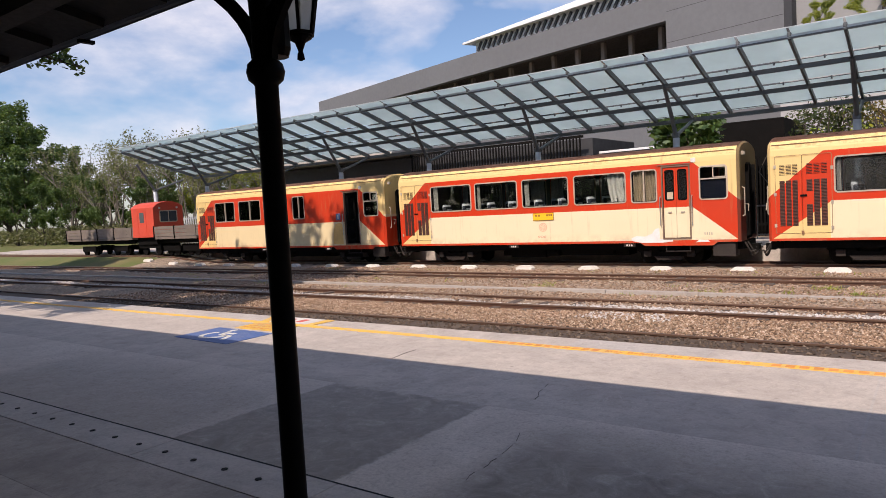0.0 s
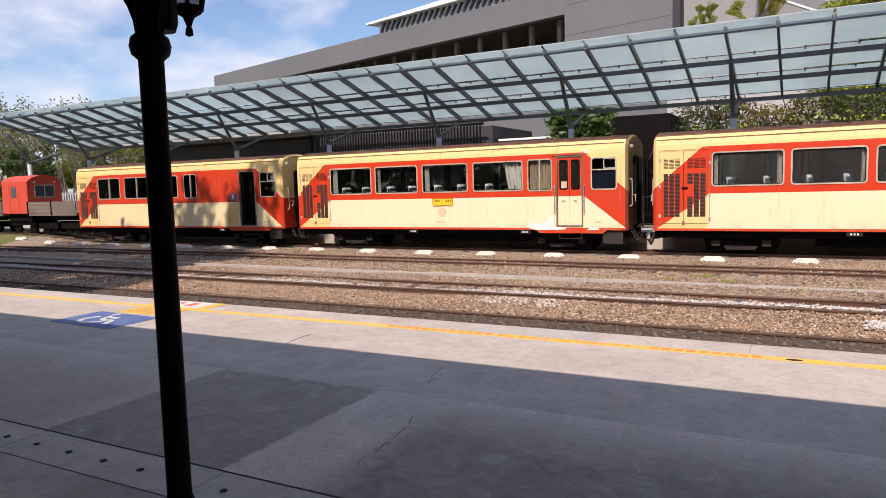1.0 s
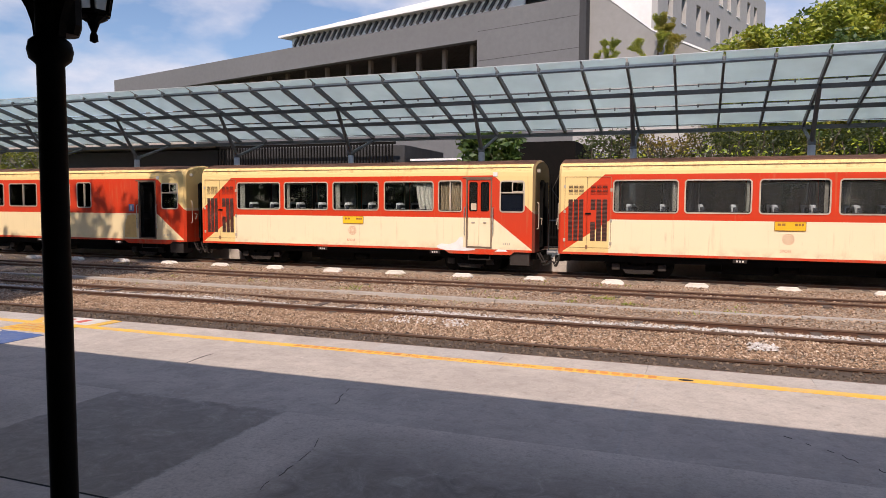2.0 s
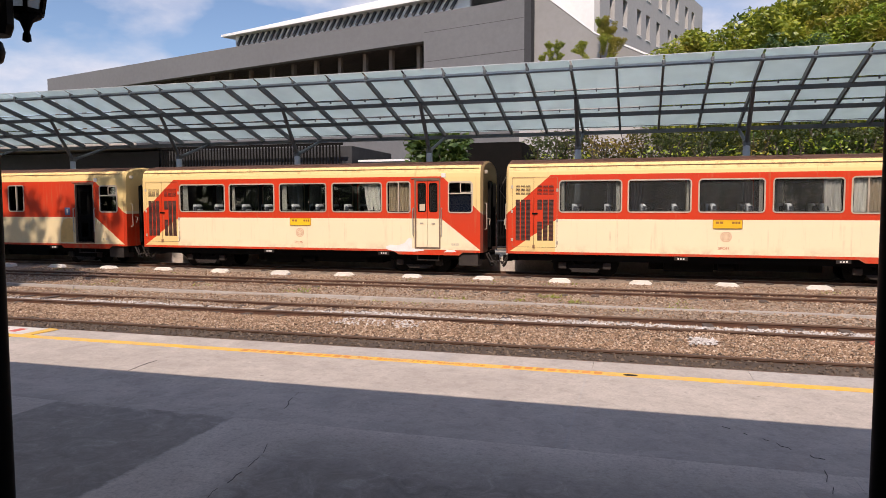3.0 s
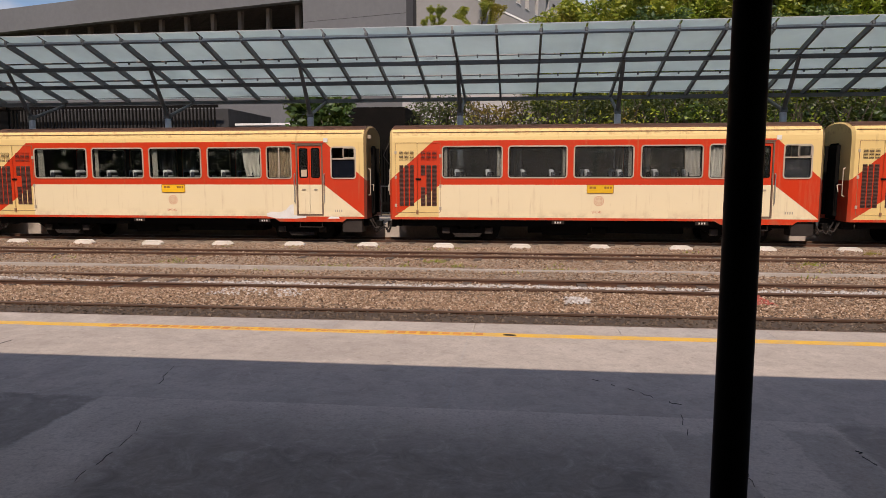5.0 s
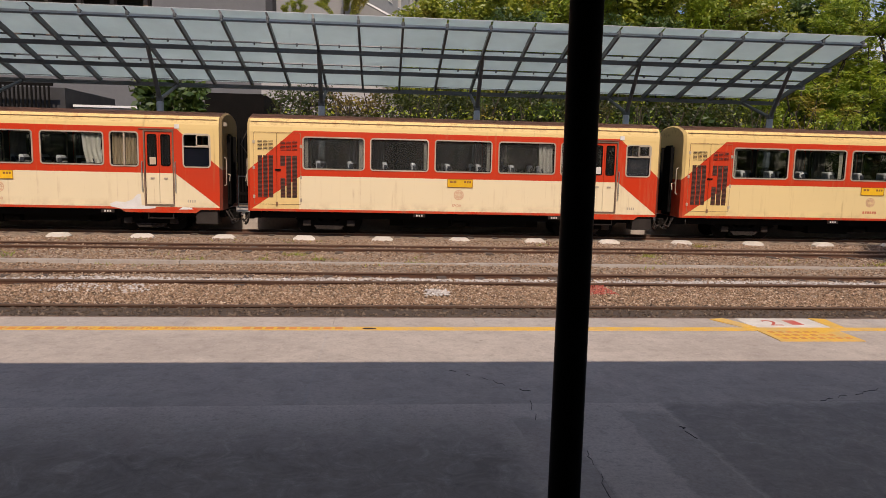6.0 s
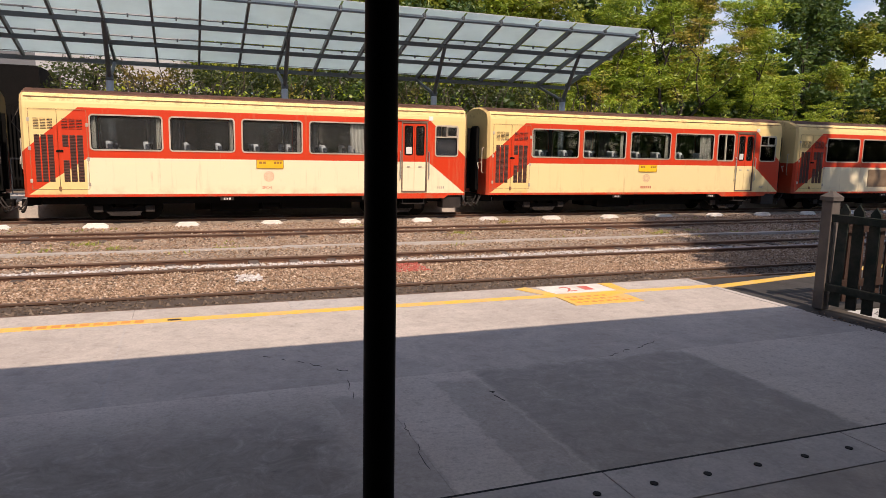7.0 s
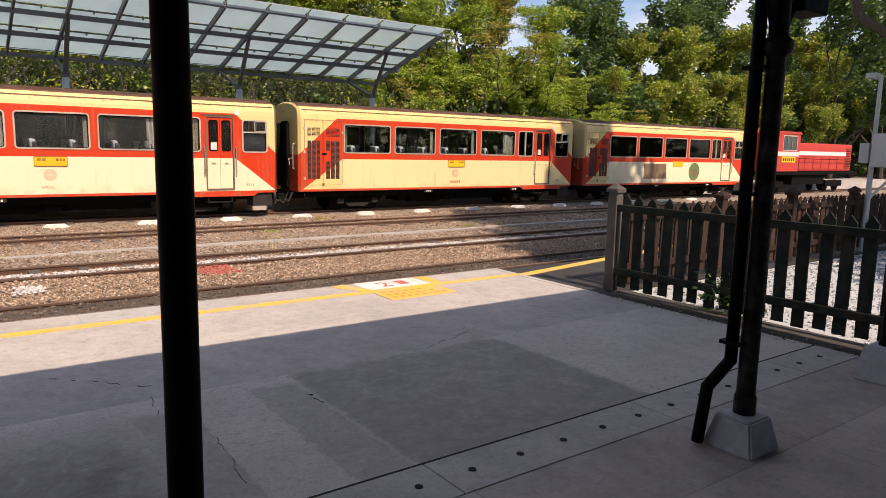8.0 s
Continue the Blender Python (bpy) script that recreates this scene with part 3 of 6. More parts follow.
def stones(name, label, mat, count, area, size, zf, seed, seen=None):
    """Loose stones, each a crooked little block, joined into one sheet of stuff."""
    rng = np.random.default_rng(seed)
    base = np.array([(1, 0, 0), (-1, 0, 0), (0, 1, 0), (0, -1, 0), (0, 0, 1), (0, 0, -0.6)], float)
    tri = np.array([(0, 2, 4), (2, 1, 4), (1, 3, 4), (3, 0, 4), (2, 0, 5), (1, 2, 5), (3, 1, 5), (0, 3, 5)])
    x = rng.uniform(area[0], area[1], count)
    y = rng.uniform(area[2], area[3], count)
    s = rng.uniform(size[0], size[1], count) * rng.uniform(0.7, 1.2, count)
    v = base[None] * (s[:, None, None] * rng.uniform(0.55, 1.25, (count, 6, 3))) + rng.normal(0, 0.16, (count, 6, 3)) * s[:, None, None]
    a = rng.uniform(0, 2 * math.pi, count)
    ca, sa = np.cos(a)[:, None], np.sin(a)[:, None]
    vx, vy = v[:, :, 0] * ca - v[:, :, 1] * sa, v[:, :, 0] * sa + v[:, :, 1] * ca
    zz = np.array([zf(p, q) for p, q in zip(x, y)])
    pts = np.stack([vx + x[:, None], vy + y[:, None], v[:, :, 2] * 0.75 + zz[:, None]], -1).reshape(-1, 3)
    faces = (tri[None] + 6 * np.arange(count)[:, None, None]).reshape(-1, 3)
    me = bpy.data.meshes.new(name)
    me.from_pydata(pts.tolist(), [], faces.tolist())
    me.materials.append(mat)
    return tagged(new(name, me), label, "ballast", kind="stuff")


def bed(x, y):
    return Z_BED + 0.05 * noise.noise((x * 0.35, y * 0.9, 0)) + 0.012


def rail_z(x, y=0.0):
    return Z_RAIL + (lift(x) if y > 13 else 0.0)


def sweep(xs, profile, y, curve):
    """A (y, z) profile drawn along the line of a rail."""
    bm = bmesh.new()
    rings = [[bm.verts.new((x, y + curve(x) + dy, rail_z(x, y) + dz)) for dy, dz in profile] for x in xs]
    n = len(profile)
    for a, b in zip(rings, rings[1:]):
        for i in range(n):
            j = (i + 1) % n
            bm.faces.new((a[i], a[j], b[j], b[i]))
    bm.faces.new(rings[0])
    bm.faces.new(rings[-1][::-1])
    bmesh.ops.recalc_face_normals(bm, faces=bm.faces)
    return bm


def track(name, label, y_near, y_far, x0, x1, curve, sleepers=True):
    """Two rusty rails on sleepers that lie almost flush with the ballast."""
    t = empty(name)
    tagged(t, label, "railway track")
    xs = [x0 + (x1 - x0) * i / 60 for i in range(61)]
    for y in (y_near, y_far):
        foot = [(-0.05, -0.115), (-0.05, -0.10), (-0.013, -0.085), (-0.013, -0.028), (0.013, -0.028), (0.013, -0.085), (0.05, -0.10), (0.05, -0.115)]
        head = [(-0.0275, -0.027), (-0.0275, -0.005), (-0.02, 0.0), (0.02, 0.0), (0.0275, -0.005), (0.0275, -0.027)]
        bm = sweep(xs, foot, y, curve)
        top = sweep(xs, head, y, curve)
        r = part("rail", bm, M_RAIL, t)
        part("rail_head", top, M_RAIL_TOP, r)
    if sleepers:
        yc = (y_near + y_far) / 2
        me = finish("sleeper", bx(-0.09, 0.09, -0.72, 0.72, -0.07, 0.07, bevel=0.012), M_SLEEPER)
        rng = random.Random(len(name))
        for i in range(int((min(x1, 34) - max(x0, -34)) / 0.72)):
            x = max(x0, -34) + 0.72 * i
            share("sleeper", me, t, pose(x, yc + curve(x), rail_z(x, yc) - 0.135 + rng.uniform(-0.012, 0.012), 0, 0, rng.uniform(-1.5, 1.5)))
    return t


straight = lambda x: 0.0
track("platform_track", "rusty narrow track beside the platform edge", 3.25, 4.02, -60, 60, straight)
track("middle_track", "rusty narrow track whitened between its rails", 6.04, 7.04, -60, 60, straight)
track("outer_track", "rusty narrow track half sunk in brown ballast", 10.58, 11.33, -60, 60, straight)
track("train_track", "narrow track under the standing train", 14.15, 14.93, -62, 60, bend)

stones("ballast_stones", "loose brown and buff ballast stones between the tracks", M_STONE, 95000, (-20, 26, 4.15, 13.2), (0.013, 0.031), bed, 3)
stones("platform_edge_ballast", "coarse brown ballast heaped beside the middle track", M_STONE, 36000, (-14, 14, 4.2, 5.9), (0.012, 0.028), lambda x, y: bed(x, y) + 0.012, 4)
stones("whitened_stones", "pale whitened stones strewn between the rails", M_STONE_WHITE, 7500, (-34, 30, 6.12, 6.44), (0.016, 0.036), lambda x, y: bed(x, y) + 0.04, 5)
stones("pale_stone_spill", "grey white stones spilled by the track", M_STONE_WHITE, 160, (-5.2, -3.6, 5.1, 5.8), (0.016, 0.034), lambda x, y: bed(x, y) + 0.02, 6)
stones("pale_stone_spill", "small heap of pale stones by the track", M_STONE_WHITE, 90, (0.85, 1.25, 5.0, 5.4), (0.02, 0.045), lambda x, y: bed(x, y) + 0.03, 7)
stones("red_dyed_stones", "red paint spilled over the ballast", stone_material("red_stone", (0.35, 0.08, 0.06), (0.42, 0.12, 0.09), (0.4, 0.2, 0.16)), 420, (3.5, 4.15, 5.25, 6.2), (0.016, 0.034), lambda x, y: bed(x, y) + 0.02, 8)

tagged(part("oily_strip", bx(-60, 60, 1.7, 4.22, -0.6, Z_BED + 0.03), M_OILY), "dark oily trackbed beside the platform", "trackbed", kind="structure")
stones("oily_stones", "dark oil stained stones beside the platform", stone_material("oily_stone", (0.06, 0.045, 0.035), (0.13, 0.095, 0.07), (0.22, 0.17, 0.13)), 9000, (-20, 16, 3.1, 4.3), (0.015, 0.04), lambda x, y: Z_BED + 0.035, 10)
trough = tagged(empty("cable_trough"), "pale concrete cable trough sunk between the tracks", "cable trough")
lid_me = finish("trough_lid", bx(0, 1.985, 8.42, 8.60, Z_BED - 0.1, Z_BED + 0.045), M_CONDUIT)
for i in range(60):
    share("trough_lid", lid_me, trough, pose(-60 + 2 * i, 0, (i * 29 % 5) * 0.004))

block_me = finish("stop_block", prism(bmesh.new(), [(-0.29, -0.12), (0.29, -0.12), (0.29, -0.03), (0.19, 0.04), (-0.19, 0.04), (-0.29, -0.03)], -0.10, 0.10), M_BLOCK)
for i in range(-15, 16):
    x = 0.14 + 2.145 * i
    b = share("stop_block", block_me, None, pose(x, 13.0, -0.37 + 0.7 * lift(x), 0, 0, (i * 37 % 7 - 3) * 0.6))
    tagged(b, "white painted concrete block lying beside the track", "concrete block", "blocks along the track")


def tufts(name, label, mat, spots, seed, h=0.09):
    rng = np.random.default_rng(seed)
    pts, faces = [], []
    for sx, sy, n in spots:
        for _ in range(n):
            x, y = sx + rng.normal(0, 0.16), sy + rng.normal(0, 0.10)
            a, w, hh = rng.uniform(0, 6.28), rng.uniform(0.008, 0.018), h * rng.uniform(0.4, 1.1)
            dx, dy = math.cos(a), math.sin(a)
            lx, ly = rng.normal(0, 0.06, 2)
            z = bed(x, y)
            k = len(pts)
            pts += [(x - dx * w, y - dy * w, z), (x + dx * w, y + dy * w, z), (x + lx, y + ly, z + hh)]
            faces.append((k, k + 1, k + 2))
    me = bpy.data.meshes.new(name)
    me.from_pydata(pts, [], faces)
    me.materials.append(mat)
    return tagged(new(name, me), label, "weeds", kind="stuff")


rw = random.Random(11)
tufts("trackside_weeds", "sparse green weeds growing out of the ballast", M_LEAF_LIGHT,
      [(-1.8, 9.9, 60), (-1.2, 8.9, 40), (0.9, 8.7, 45), (-4, 8.8, 30), (6.6, 10.0, 40), (9, 12.3, 40), (-8, 9.2, 25), (12, 9.1, 40)]
      + [(rw.uniform(-24, 24), rw.choice((8.2, 8.9, 9.6, 12.3)), 8) for _ in range(60)], 12)

# ---- platform ----
platform = empty("platform")
tagged(platform, "low grey concrete station platform with stained patches", "platform", kind="structure")
part("platform_core", bx(-70, 6.62, -10, 1.60, -0.6, -0.06), M_PLATFORM, platform)
EDGE = 1.66


def paving(x0, x1, y0, y1, mat, z=0.0, g=0.0015):
    bm = bx(x0 + g, x1 - g, y0 + g, y1 - g, -0.08, z)
    return part("paving_slab", bm, mat, platform)


# outer sunlit strip, cast in long bays
cuts = [-70, -45, -30, -20, -13.2, -11.85, -5.02, 6.62]
for a, b in zip(cuts, cuts[1:]):
    paving(a, b, -1.12, 1.28, M_PLATFORM, g=0.001)
    c = a
    while c < b - 0.1:
        d = min(c + 1.55, b)
        paving(c, d, 1.28, EDGE, M_PLATFORM_PALE if int(c * 7) % 4 == 0 else M_PLATFORM)
        c = d
# inner bays, some of them darker
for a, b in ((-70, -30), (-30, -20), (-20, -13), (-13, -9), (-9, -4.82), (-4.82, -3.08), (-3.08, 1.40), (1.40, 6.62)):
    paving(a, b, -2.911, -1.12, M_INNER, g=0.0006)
part("joint_fill", bx(-0.412, -0.394, -1.11, 1.27, -0.01, 0.001), M_PLATFORM_PALE, platform, "pale filled joint")
# drain covers with holes
x = -24.0
while x < 6.5:
    s = paving(x, min(x + 1.744, 6.62), -3.309, -2.924, M_PLATFORM_PALE, 0.003)
    x += 1.75
hole_me = finish("drain_hole", lathe(bmesh.new(), [(0.022, 0.0), (0.022, 0.0045)], 14), M_HOLE)
for i in range(-66, 14):
    share("drain_hole", hole_me, platform, pose(2.085 + 0.35 * i, -3.125, 0.0035))
for a, b, m in ((-70, -12, M_PLATFORM_MID), (-12, -4.4, M_PLATFORM_MID), (-4.4, 2.3, M_PLATFORM_MID), (2.3, 4.4, M_PLATFORM_MID), (4.4, 6.62, M_PLATFORM_MID)):
    paving(a, b, -3.95, -3.314, m)
    paving(a, b, -10, -3.95, M_PLATFORM)


part("end_kerb", bx(6.545, 6.635, -0.30, EDGE - 0.02, -0.3, 0.006, bevel=0.004), M_PLATFORM_PALE, platform, "pale kerb closing the platform end")
part("open_joint", bx(-30, 6.62, -2.929, -2.911, -0.05, 0.0036), M_HOLE, platform)


def crack(points, w=0.007):
    """A thin dark crack along a crooked line."""
    bm = bmesh.new()
    rng = random.Random(int(points[0][0] * 100))
    line = []
    for (ax, ay), (bx_, by) in zip(points, points[1:]):
        for i in range(6):
            t = i / 6
            line.append((ax + (bx_ - ax) * t + rng.uniform(-0.02, 0.02), ay + (by - ay) * t + rng.uniform(-0.02, 0.02)))
    line.append(points[-1])
    for p, q in zip(line, line[1:]):
        if rng.random() < 0.3:
            continue
        beam(bm, (p[0], p[1], 0.001), (q[0], q[1], 0.001), w * rng.uniform(0.25, 1.0), 0.004)
    return part("crack", bm, M_HOLE, platform)


crack([(0.73, -0.31), (0.98, -0.52), (1.16, -0.77)], 0.0025)
crack([(1.20, -0.78), (1.29, -0.86), (1.21, -1.45)], 0.006)
crack([(1.41, -1.9), (1.40, -2.2), (1.37, -2.6)], 0.003)
crack([(-2.90, -0.31), (-2.75, -0.89)], 0.006)
crack([(-2.45, -1.6), (-2.36, -2.1), (-2.33, -2.5)], 0.003)
crack([(4.2, -0.85), (3.8, -1.0), (3.5, -1.12)], 0.003)
crack([(2.18, -1.58), (2.20, -1.80)], 0.010)
crack([(-5.02, 0.4), (-5.0, -0.3)], 0.008)


def ground_mark(name, label, outline, mat, z=0.006, category="floor marking"):
    ob = part(name, slab(bmesh.new(), outline, -0.002, z), mat)
    return tagged(ob, label, category)


def rect(x0, x1, y0, y1):
    return [(x0, y0), (x1, y0), (x1, y1), (x0, y1)]


line = ground_mark("yellow_line", "worn yellow safety line along the platform edge", rect(-70, 6.62, 1.07, 1.20), M_YELLOW)


def lettering(text, x, y, size, mat, parent, name="lettering", m=None, extrude=0.001):
    cu = bpy.data.curves.new(name, "FONT")
    cu.body, cu.size, cu.extrude = text, size, extrude
    ob = new(name, cu)
    dg = bpy.context.evaluated_depsgraph_get()
    me = bpy.data.meshes.new_from_object(ob.evaluated_get(dg))
    bpy.data.objects.remove(ob)
    at = m if m is not None else pose(x, y, 0.0075)
    bm = bmesh.new()
    bm.from_mesh(me)
    left = set(bm.verts)
    while left:                                   # one object for every separate glyph shape
        todo, group = [left.pop()], set()
        while todo:
            v = todo.pop()
            group.add(v)
            for e in v.link_edges:
                w = e.other_vert(v)
                if w in left:
                    left.remove(w)
                    todo.append(w)
        nb = bmesh.new()
        index = {v: nb.verts.new(v.co) for v in group}
        for f in {f for v in group for f in v.link_faces}:
            nb.faces.new([index[v] for v in f.verts])
        part(name, nb, mat, parent).matrix_basis = at
    bm.free()


lettering("Stay Behind The Yellow Line", -2.95, 1.095, 0.128, M_ORANGE_TEXT, line)
for i in range(9):
    part("lettering", bx(-1.28 + i * 0.118, -1.20 + i * 0.118, 1.09, 1.18, 0.004, 0.0075), M_ORANGE_TEXT, line)
for k in (-4.4, -15.6):
    for i in range(12):
        part("lettering", bx(k + i * 0.118, k + 0.08 + i * 0.118, 1.09, 1.18, 0.004, 0.0075), M_ORANGE_TEXT, line)
part("stain_spot", slab(bmesh.new(), [(0.02 + 0.07 * math.cos(a * 0.52), 1.12 + 0.03 * math.sin(a * 0.52)) for a in range(12)], 0.0, 0.009), M_HOLE, line)


def door_marking(x, label):
    """A numbered boarding place: white field with a red numeral, yellow border and a yellow text field."""
    t = empty("boarding_mark", pose(x, 0, 0))
    tagged(t, label, "floor marking", "boarding marks on the platform")
    part("number_field", slab(bmesh.new(), [(0.32, 1.22), (1.22, 1.22), (1.22, 1.64), (0.32, 1.64)], -0.002, 0.007), M_WHITE_PAINT, t)
    part("border", slab(bmesh.new(), [(0.0, 1.60), (0.18, 1.66), (0.36, 1.22), (0.20, 1.20)], -0.002, 0.008), M_YELLOW, t)
    part("border", slab(bmesh.new(), [(1.24, 1.66), (1.42, 1.62), (1.38, 1.20), (1.22, 1.20)], -0.002, 0.008), M_YELLOW, t)
    f = part("text_field", slab(bmesh.new(), rect(0.28, 1.20, 0.62, 1.08), -0.002, 0.008), M_YELLOW, t)
    lettering("2", 0.55, 1.30, 0.36, M_RED_PAINT, t, m=pose(0.55, 1.29, 0.0085))
    part("lettering", bx(0.84, 0.98, 1.32, 1.54, 0.006, 0.0085), M_RED_PAINT, t)
    for r in range(3):
        for i in range(8 - r):
            part("lettering", bx(0.36 + i * 0.10, 0.42 + i * 0.10, 0.70 + r * 0.13, 0.76 + r * 0.13, 0.006, 0.0092), M_ORANGE_TEXT, f)
    return t


door_marking(3.95, "worn yellow and white boarding mark with a red numeral")
door_marking(-9.0, "worn yellow and white boarding mark beside the blue sign")

wc = empty("wheelchair_mark", pose(-8.35, 0.14, 0))
tagged(wc, "blue painted wheelchair symbol on the platform", "floor marking")
part("blue_field", slab(bmesh.new(), [(-0.66, -0.36), (0.64, -0.42), (0.64, 0.36), (-0.66, 0.42)], -0.002, 0.006), M_BLUE, wc)
bm = bmesh.new()
for i in range(18):
    a0, a1 = radians(130 + 240 * i / 18), radians(130 + 240 * (i + 1) / 18)
    beam(bm, (-0.12 + 0.21 * math.cos(a0), -0.04 + 0.21 * math.sin(a0), 0.0065), (-0.12 + 0.21 * math.cos(a1), -0.04 + 0.21 * math.sin(a1), 0.0065), 0.07, 0.004)
for p, q in (((-0.14, 0.22), (-0.06, 0.0)), ((-0.06, 0.0), (0.18, -0.02)), ((0.18, -0.02), (0.30, -0.24)), ((-0.1, 0.12), (0.12, 0.12))):
    beam(bm, (*p, 0.0065), (*q, 0.0065), 0.07, 0.004)
bmesh.ops.create_circle(bm, cap_ends=True, segments=14, radius=0.06, matrix=Matrix.Translation((-0.16, 0.31, 0.0085)))
part("symbol", bm, M_WHITE_PAINT, wc, "white wheelchair figure")

# dark crossing and gravel yard past the platform's end
tagged(part("crossing_surface", bx(6.63, 24, -0.32, EDGE - 0.05, -0.6, -0.015), M_ASPHALT), "dark asphalt crossing past the platform end", "pavement", kind="structure")
tagged(part("crossing_line", slab(bmesh.new(), [(6.63, 1.04), (24, 4.1), (24, 4.27), (6.63, 1.20)], -0.02, -0.008), M_YELLOW), "yellow line across the dark crossing", "floor marking")
tagged(part("gravel_yard", bx(7.12, 40, -12, -0.34, -0.6, -0.03), M_GRAVEL), "bed of pale gravel behind the fence", "gravel", kind="structure")
tagged(part("yard_strip", bx(6.63, 7.115, -12, -0.33, -0.6, -0.005), M_DIRT), "concrete strip under the picket fence", "pavement", kind="structure")
stones("gravel_stones", "pale grey gravel stones", M_GRAVEL, 9000, (7.2, 16, -6, -0.4), (0.012, 0.03), lambda x, y: -0.025, 9)

stones("fence_litter", "small stones and litter along the fence foot", M_STONE, 120, (6.50, 6.76, -6.2, -0.35), (0.006, 0.022), lambda x, y: 0.003, 13)
stones("fence_dirt", "dark crumbs of soil along the fence foot", M_DIRT, 600, (6.56, 6.74, -6.2, -0.35), (0.004, 0.012), lambda x, y: 0.0, 14)

# ---- station roof on iron columns ----
# unseen wall, added pale to bounce warm light into the shade
tagged(part("station_wall", bx(-16.2, 7.0, -9.6, -9.35, 0, 5), M_WALL_BOUNCE), "unseen pale wall behind the platform that bounces light under the roof", "wall", kind="structure")
roof = empty("station_roof")
tagged(roof, "dark timber platform roof with a grey gutter", "roof", kind="structure")
EAVE_Y, EAVE_Z = -3.07, 3.16
bm = bmesh.new()
x0, x1 = -16.2, 6.95
prof = [(EAVE_Y, EAVE_Z), (-9.5, 4.35), (-9.5, 4.43), (EAVE_Y, EAVE_Z + 0.08)]
a = [bm.verts.new((x0, y, z)) for y, z in prof]
b = [bm.verts.new((x1, y, z)) for y, z in prof]
bm.faces.new(a)
bm.faces.new(b[::-1])
for i in range(4):
    bm.faces.new((a[i], b[i], b[(i + 1) % 4], a[(i + 1) % 4]))
bmesh.ops.recalc_face_normals(bm, faces=bm.faces)
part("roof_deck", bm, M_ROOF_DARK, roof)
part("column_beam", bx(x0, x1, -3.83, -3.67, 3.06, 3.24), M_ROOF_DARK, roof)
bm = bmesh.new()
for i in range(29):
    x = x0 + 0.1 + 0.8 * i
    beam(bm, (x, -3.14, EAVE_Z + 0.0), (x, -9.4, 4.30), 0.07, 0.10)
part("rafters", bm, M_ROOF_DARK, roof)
bm = bmesh.new()
for i in range(9):
    a0, a1 = math.pi + math.pi * i / 9, math.pi + math.pi * (i + 1) / 9
    p = [(EAVE_Y + 0.06 + 0.06 * math.cos(t), EAVE_Z + 0.05 + 0.07 * math.sin(t)) for t in (a0, a1)]
    vs = [bm.verts.new((xx, *q)) for xx, q in ((x0, p[0]), (x1, p[0]), (x1, p[1]), (x0, p[1]))]
    bm.faces.new(vs)
bmesh.ops.solidify(bm, geom=bm.faces[:], thickness=0.004)
gutter = part("gutter", bm, M_GUTTER, roof)
for x in (-10.4, -5.4, -2.9, 0.6, 3.6):
    part("gutter_bracket", bx(x - 0.02, x + 0.02, EAVE_Y + 0.0, EAVE_Y + 0.12, EAVE_Z - 0.045, EAVE_Z - 0.018), M_BLACK_IRON, gutter)


def column(x, y, base=(0.175, 0.125, 0.275, -0.02), iron=None):
    """A slim iron column on a battered concrete base, with a ring and curved braces under the beam."""
    c = empty("iron_column", pose(x, y, 0))
    tagged(c, "slim black cast iron column on a pale concrete base", "column", "columns of the platform roof")
    bm = bmesh.new()
    vs = []
    for h, w in ((0.0, base[0]), (base[2], base[1])):
        vs.append([bm.verts.new((sx * w + base[3], sy * w - 0.012, h)) for sx, sy in ((-1, -1), (1, -1), (1, 1), (-1, 1))])
    bm.faces.new(vs[0][::-1])
    bm.faces.new(vs[1])
    for i in range(4):
        j = (i + 1) % 4
        bm.faces.new((vs[0][i], vs[0][j], vs[1][j], vs[1][i]))
    bmesh.ops.bevel(bm, geom=bm.edges[:], offset=0.012, segments=2, affect="EDGES")
    part("column_base", bm, M_BASE, c, "bluish grey painted concrete base")
    prof = [(0.064, base[2] - 0.015), (0.064, 0.30), (0.054, 0.33), (0.0525, 2.265), (0.058, 2.272), (0.078, 2.29), (0.086, 2.325), (0.078, 2.36), (0.058, 2.378), (0.053, 2.386), (0.053, 2.55), (0.062, 2.75), (0.085, 3.0), (0.085, 3.06)]
    part("shaft", lathe(bmesh.new(), prof, 24), iron or M_BLACK_IRON, c, smooth=True)
    for s in (-1, 1):
        pts = []
        for i in range(11):
            t = i / 10
            pts.append((s * (0.04 + 0.90 * t ** 1.9), 0, 2.38 + 0.68 * t))
        bm = bmesh.new()
        for p, q in zip(pts, pts[1:]):
            beam(bm, p, q, 0.055, 0.035, (0, 1, 0))
        part("brace", bm, M_BLACK_IRON, c)
    return c


column(-2.415, -3.76)
column(0.769, -3.755)
column(4.012, -3.75, (0.160, 0.112, 0.20, -0.03), M_IRON_WORN)
column(6.12, -3.70)

pipe = empty("downpipe", pose(4.012, -3.75, 0))
tagged(pipe, "black rainwater pipe strapped to the iron column", "downpipe")
bm = bmesh.new()
tube(bm, [(-0.075, 0.07, 3.1), (-0.075, 0.07, 0.52), (-0.20, 0.13, 0.36), (-0.235, 0.145, 0.02)], 0.036, 12)
for p in ((-0.075, 0.07, 0.52), (-0.20, 0.13, 0.36)):
    bmesh.ops.create_uvsphere(bm, u_segments=12, v_segments=8, radius=0.038, matrix=Matrix.Translation(p))
part("pipe", bm, M_BLACK_IRON, pipe, smooth=True)
for z in (0.62, 1.5, 2.2):
    part("strap", bx(-0.125, 0.06, 0.0, 0.125, z, z + 0.022), M_BLACK_IRON, pipe)

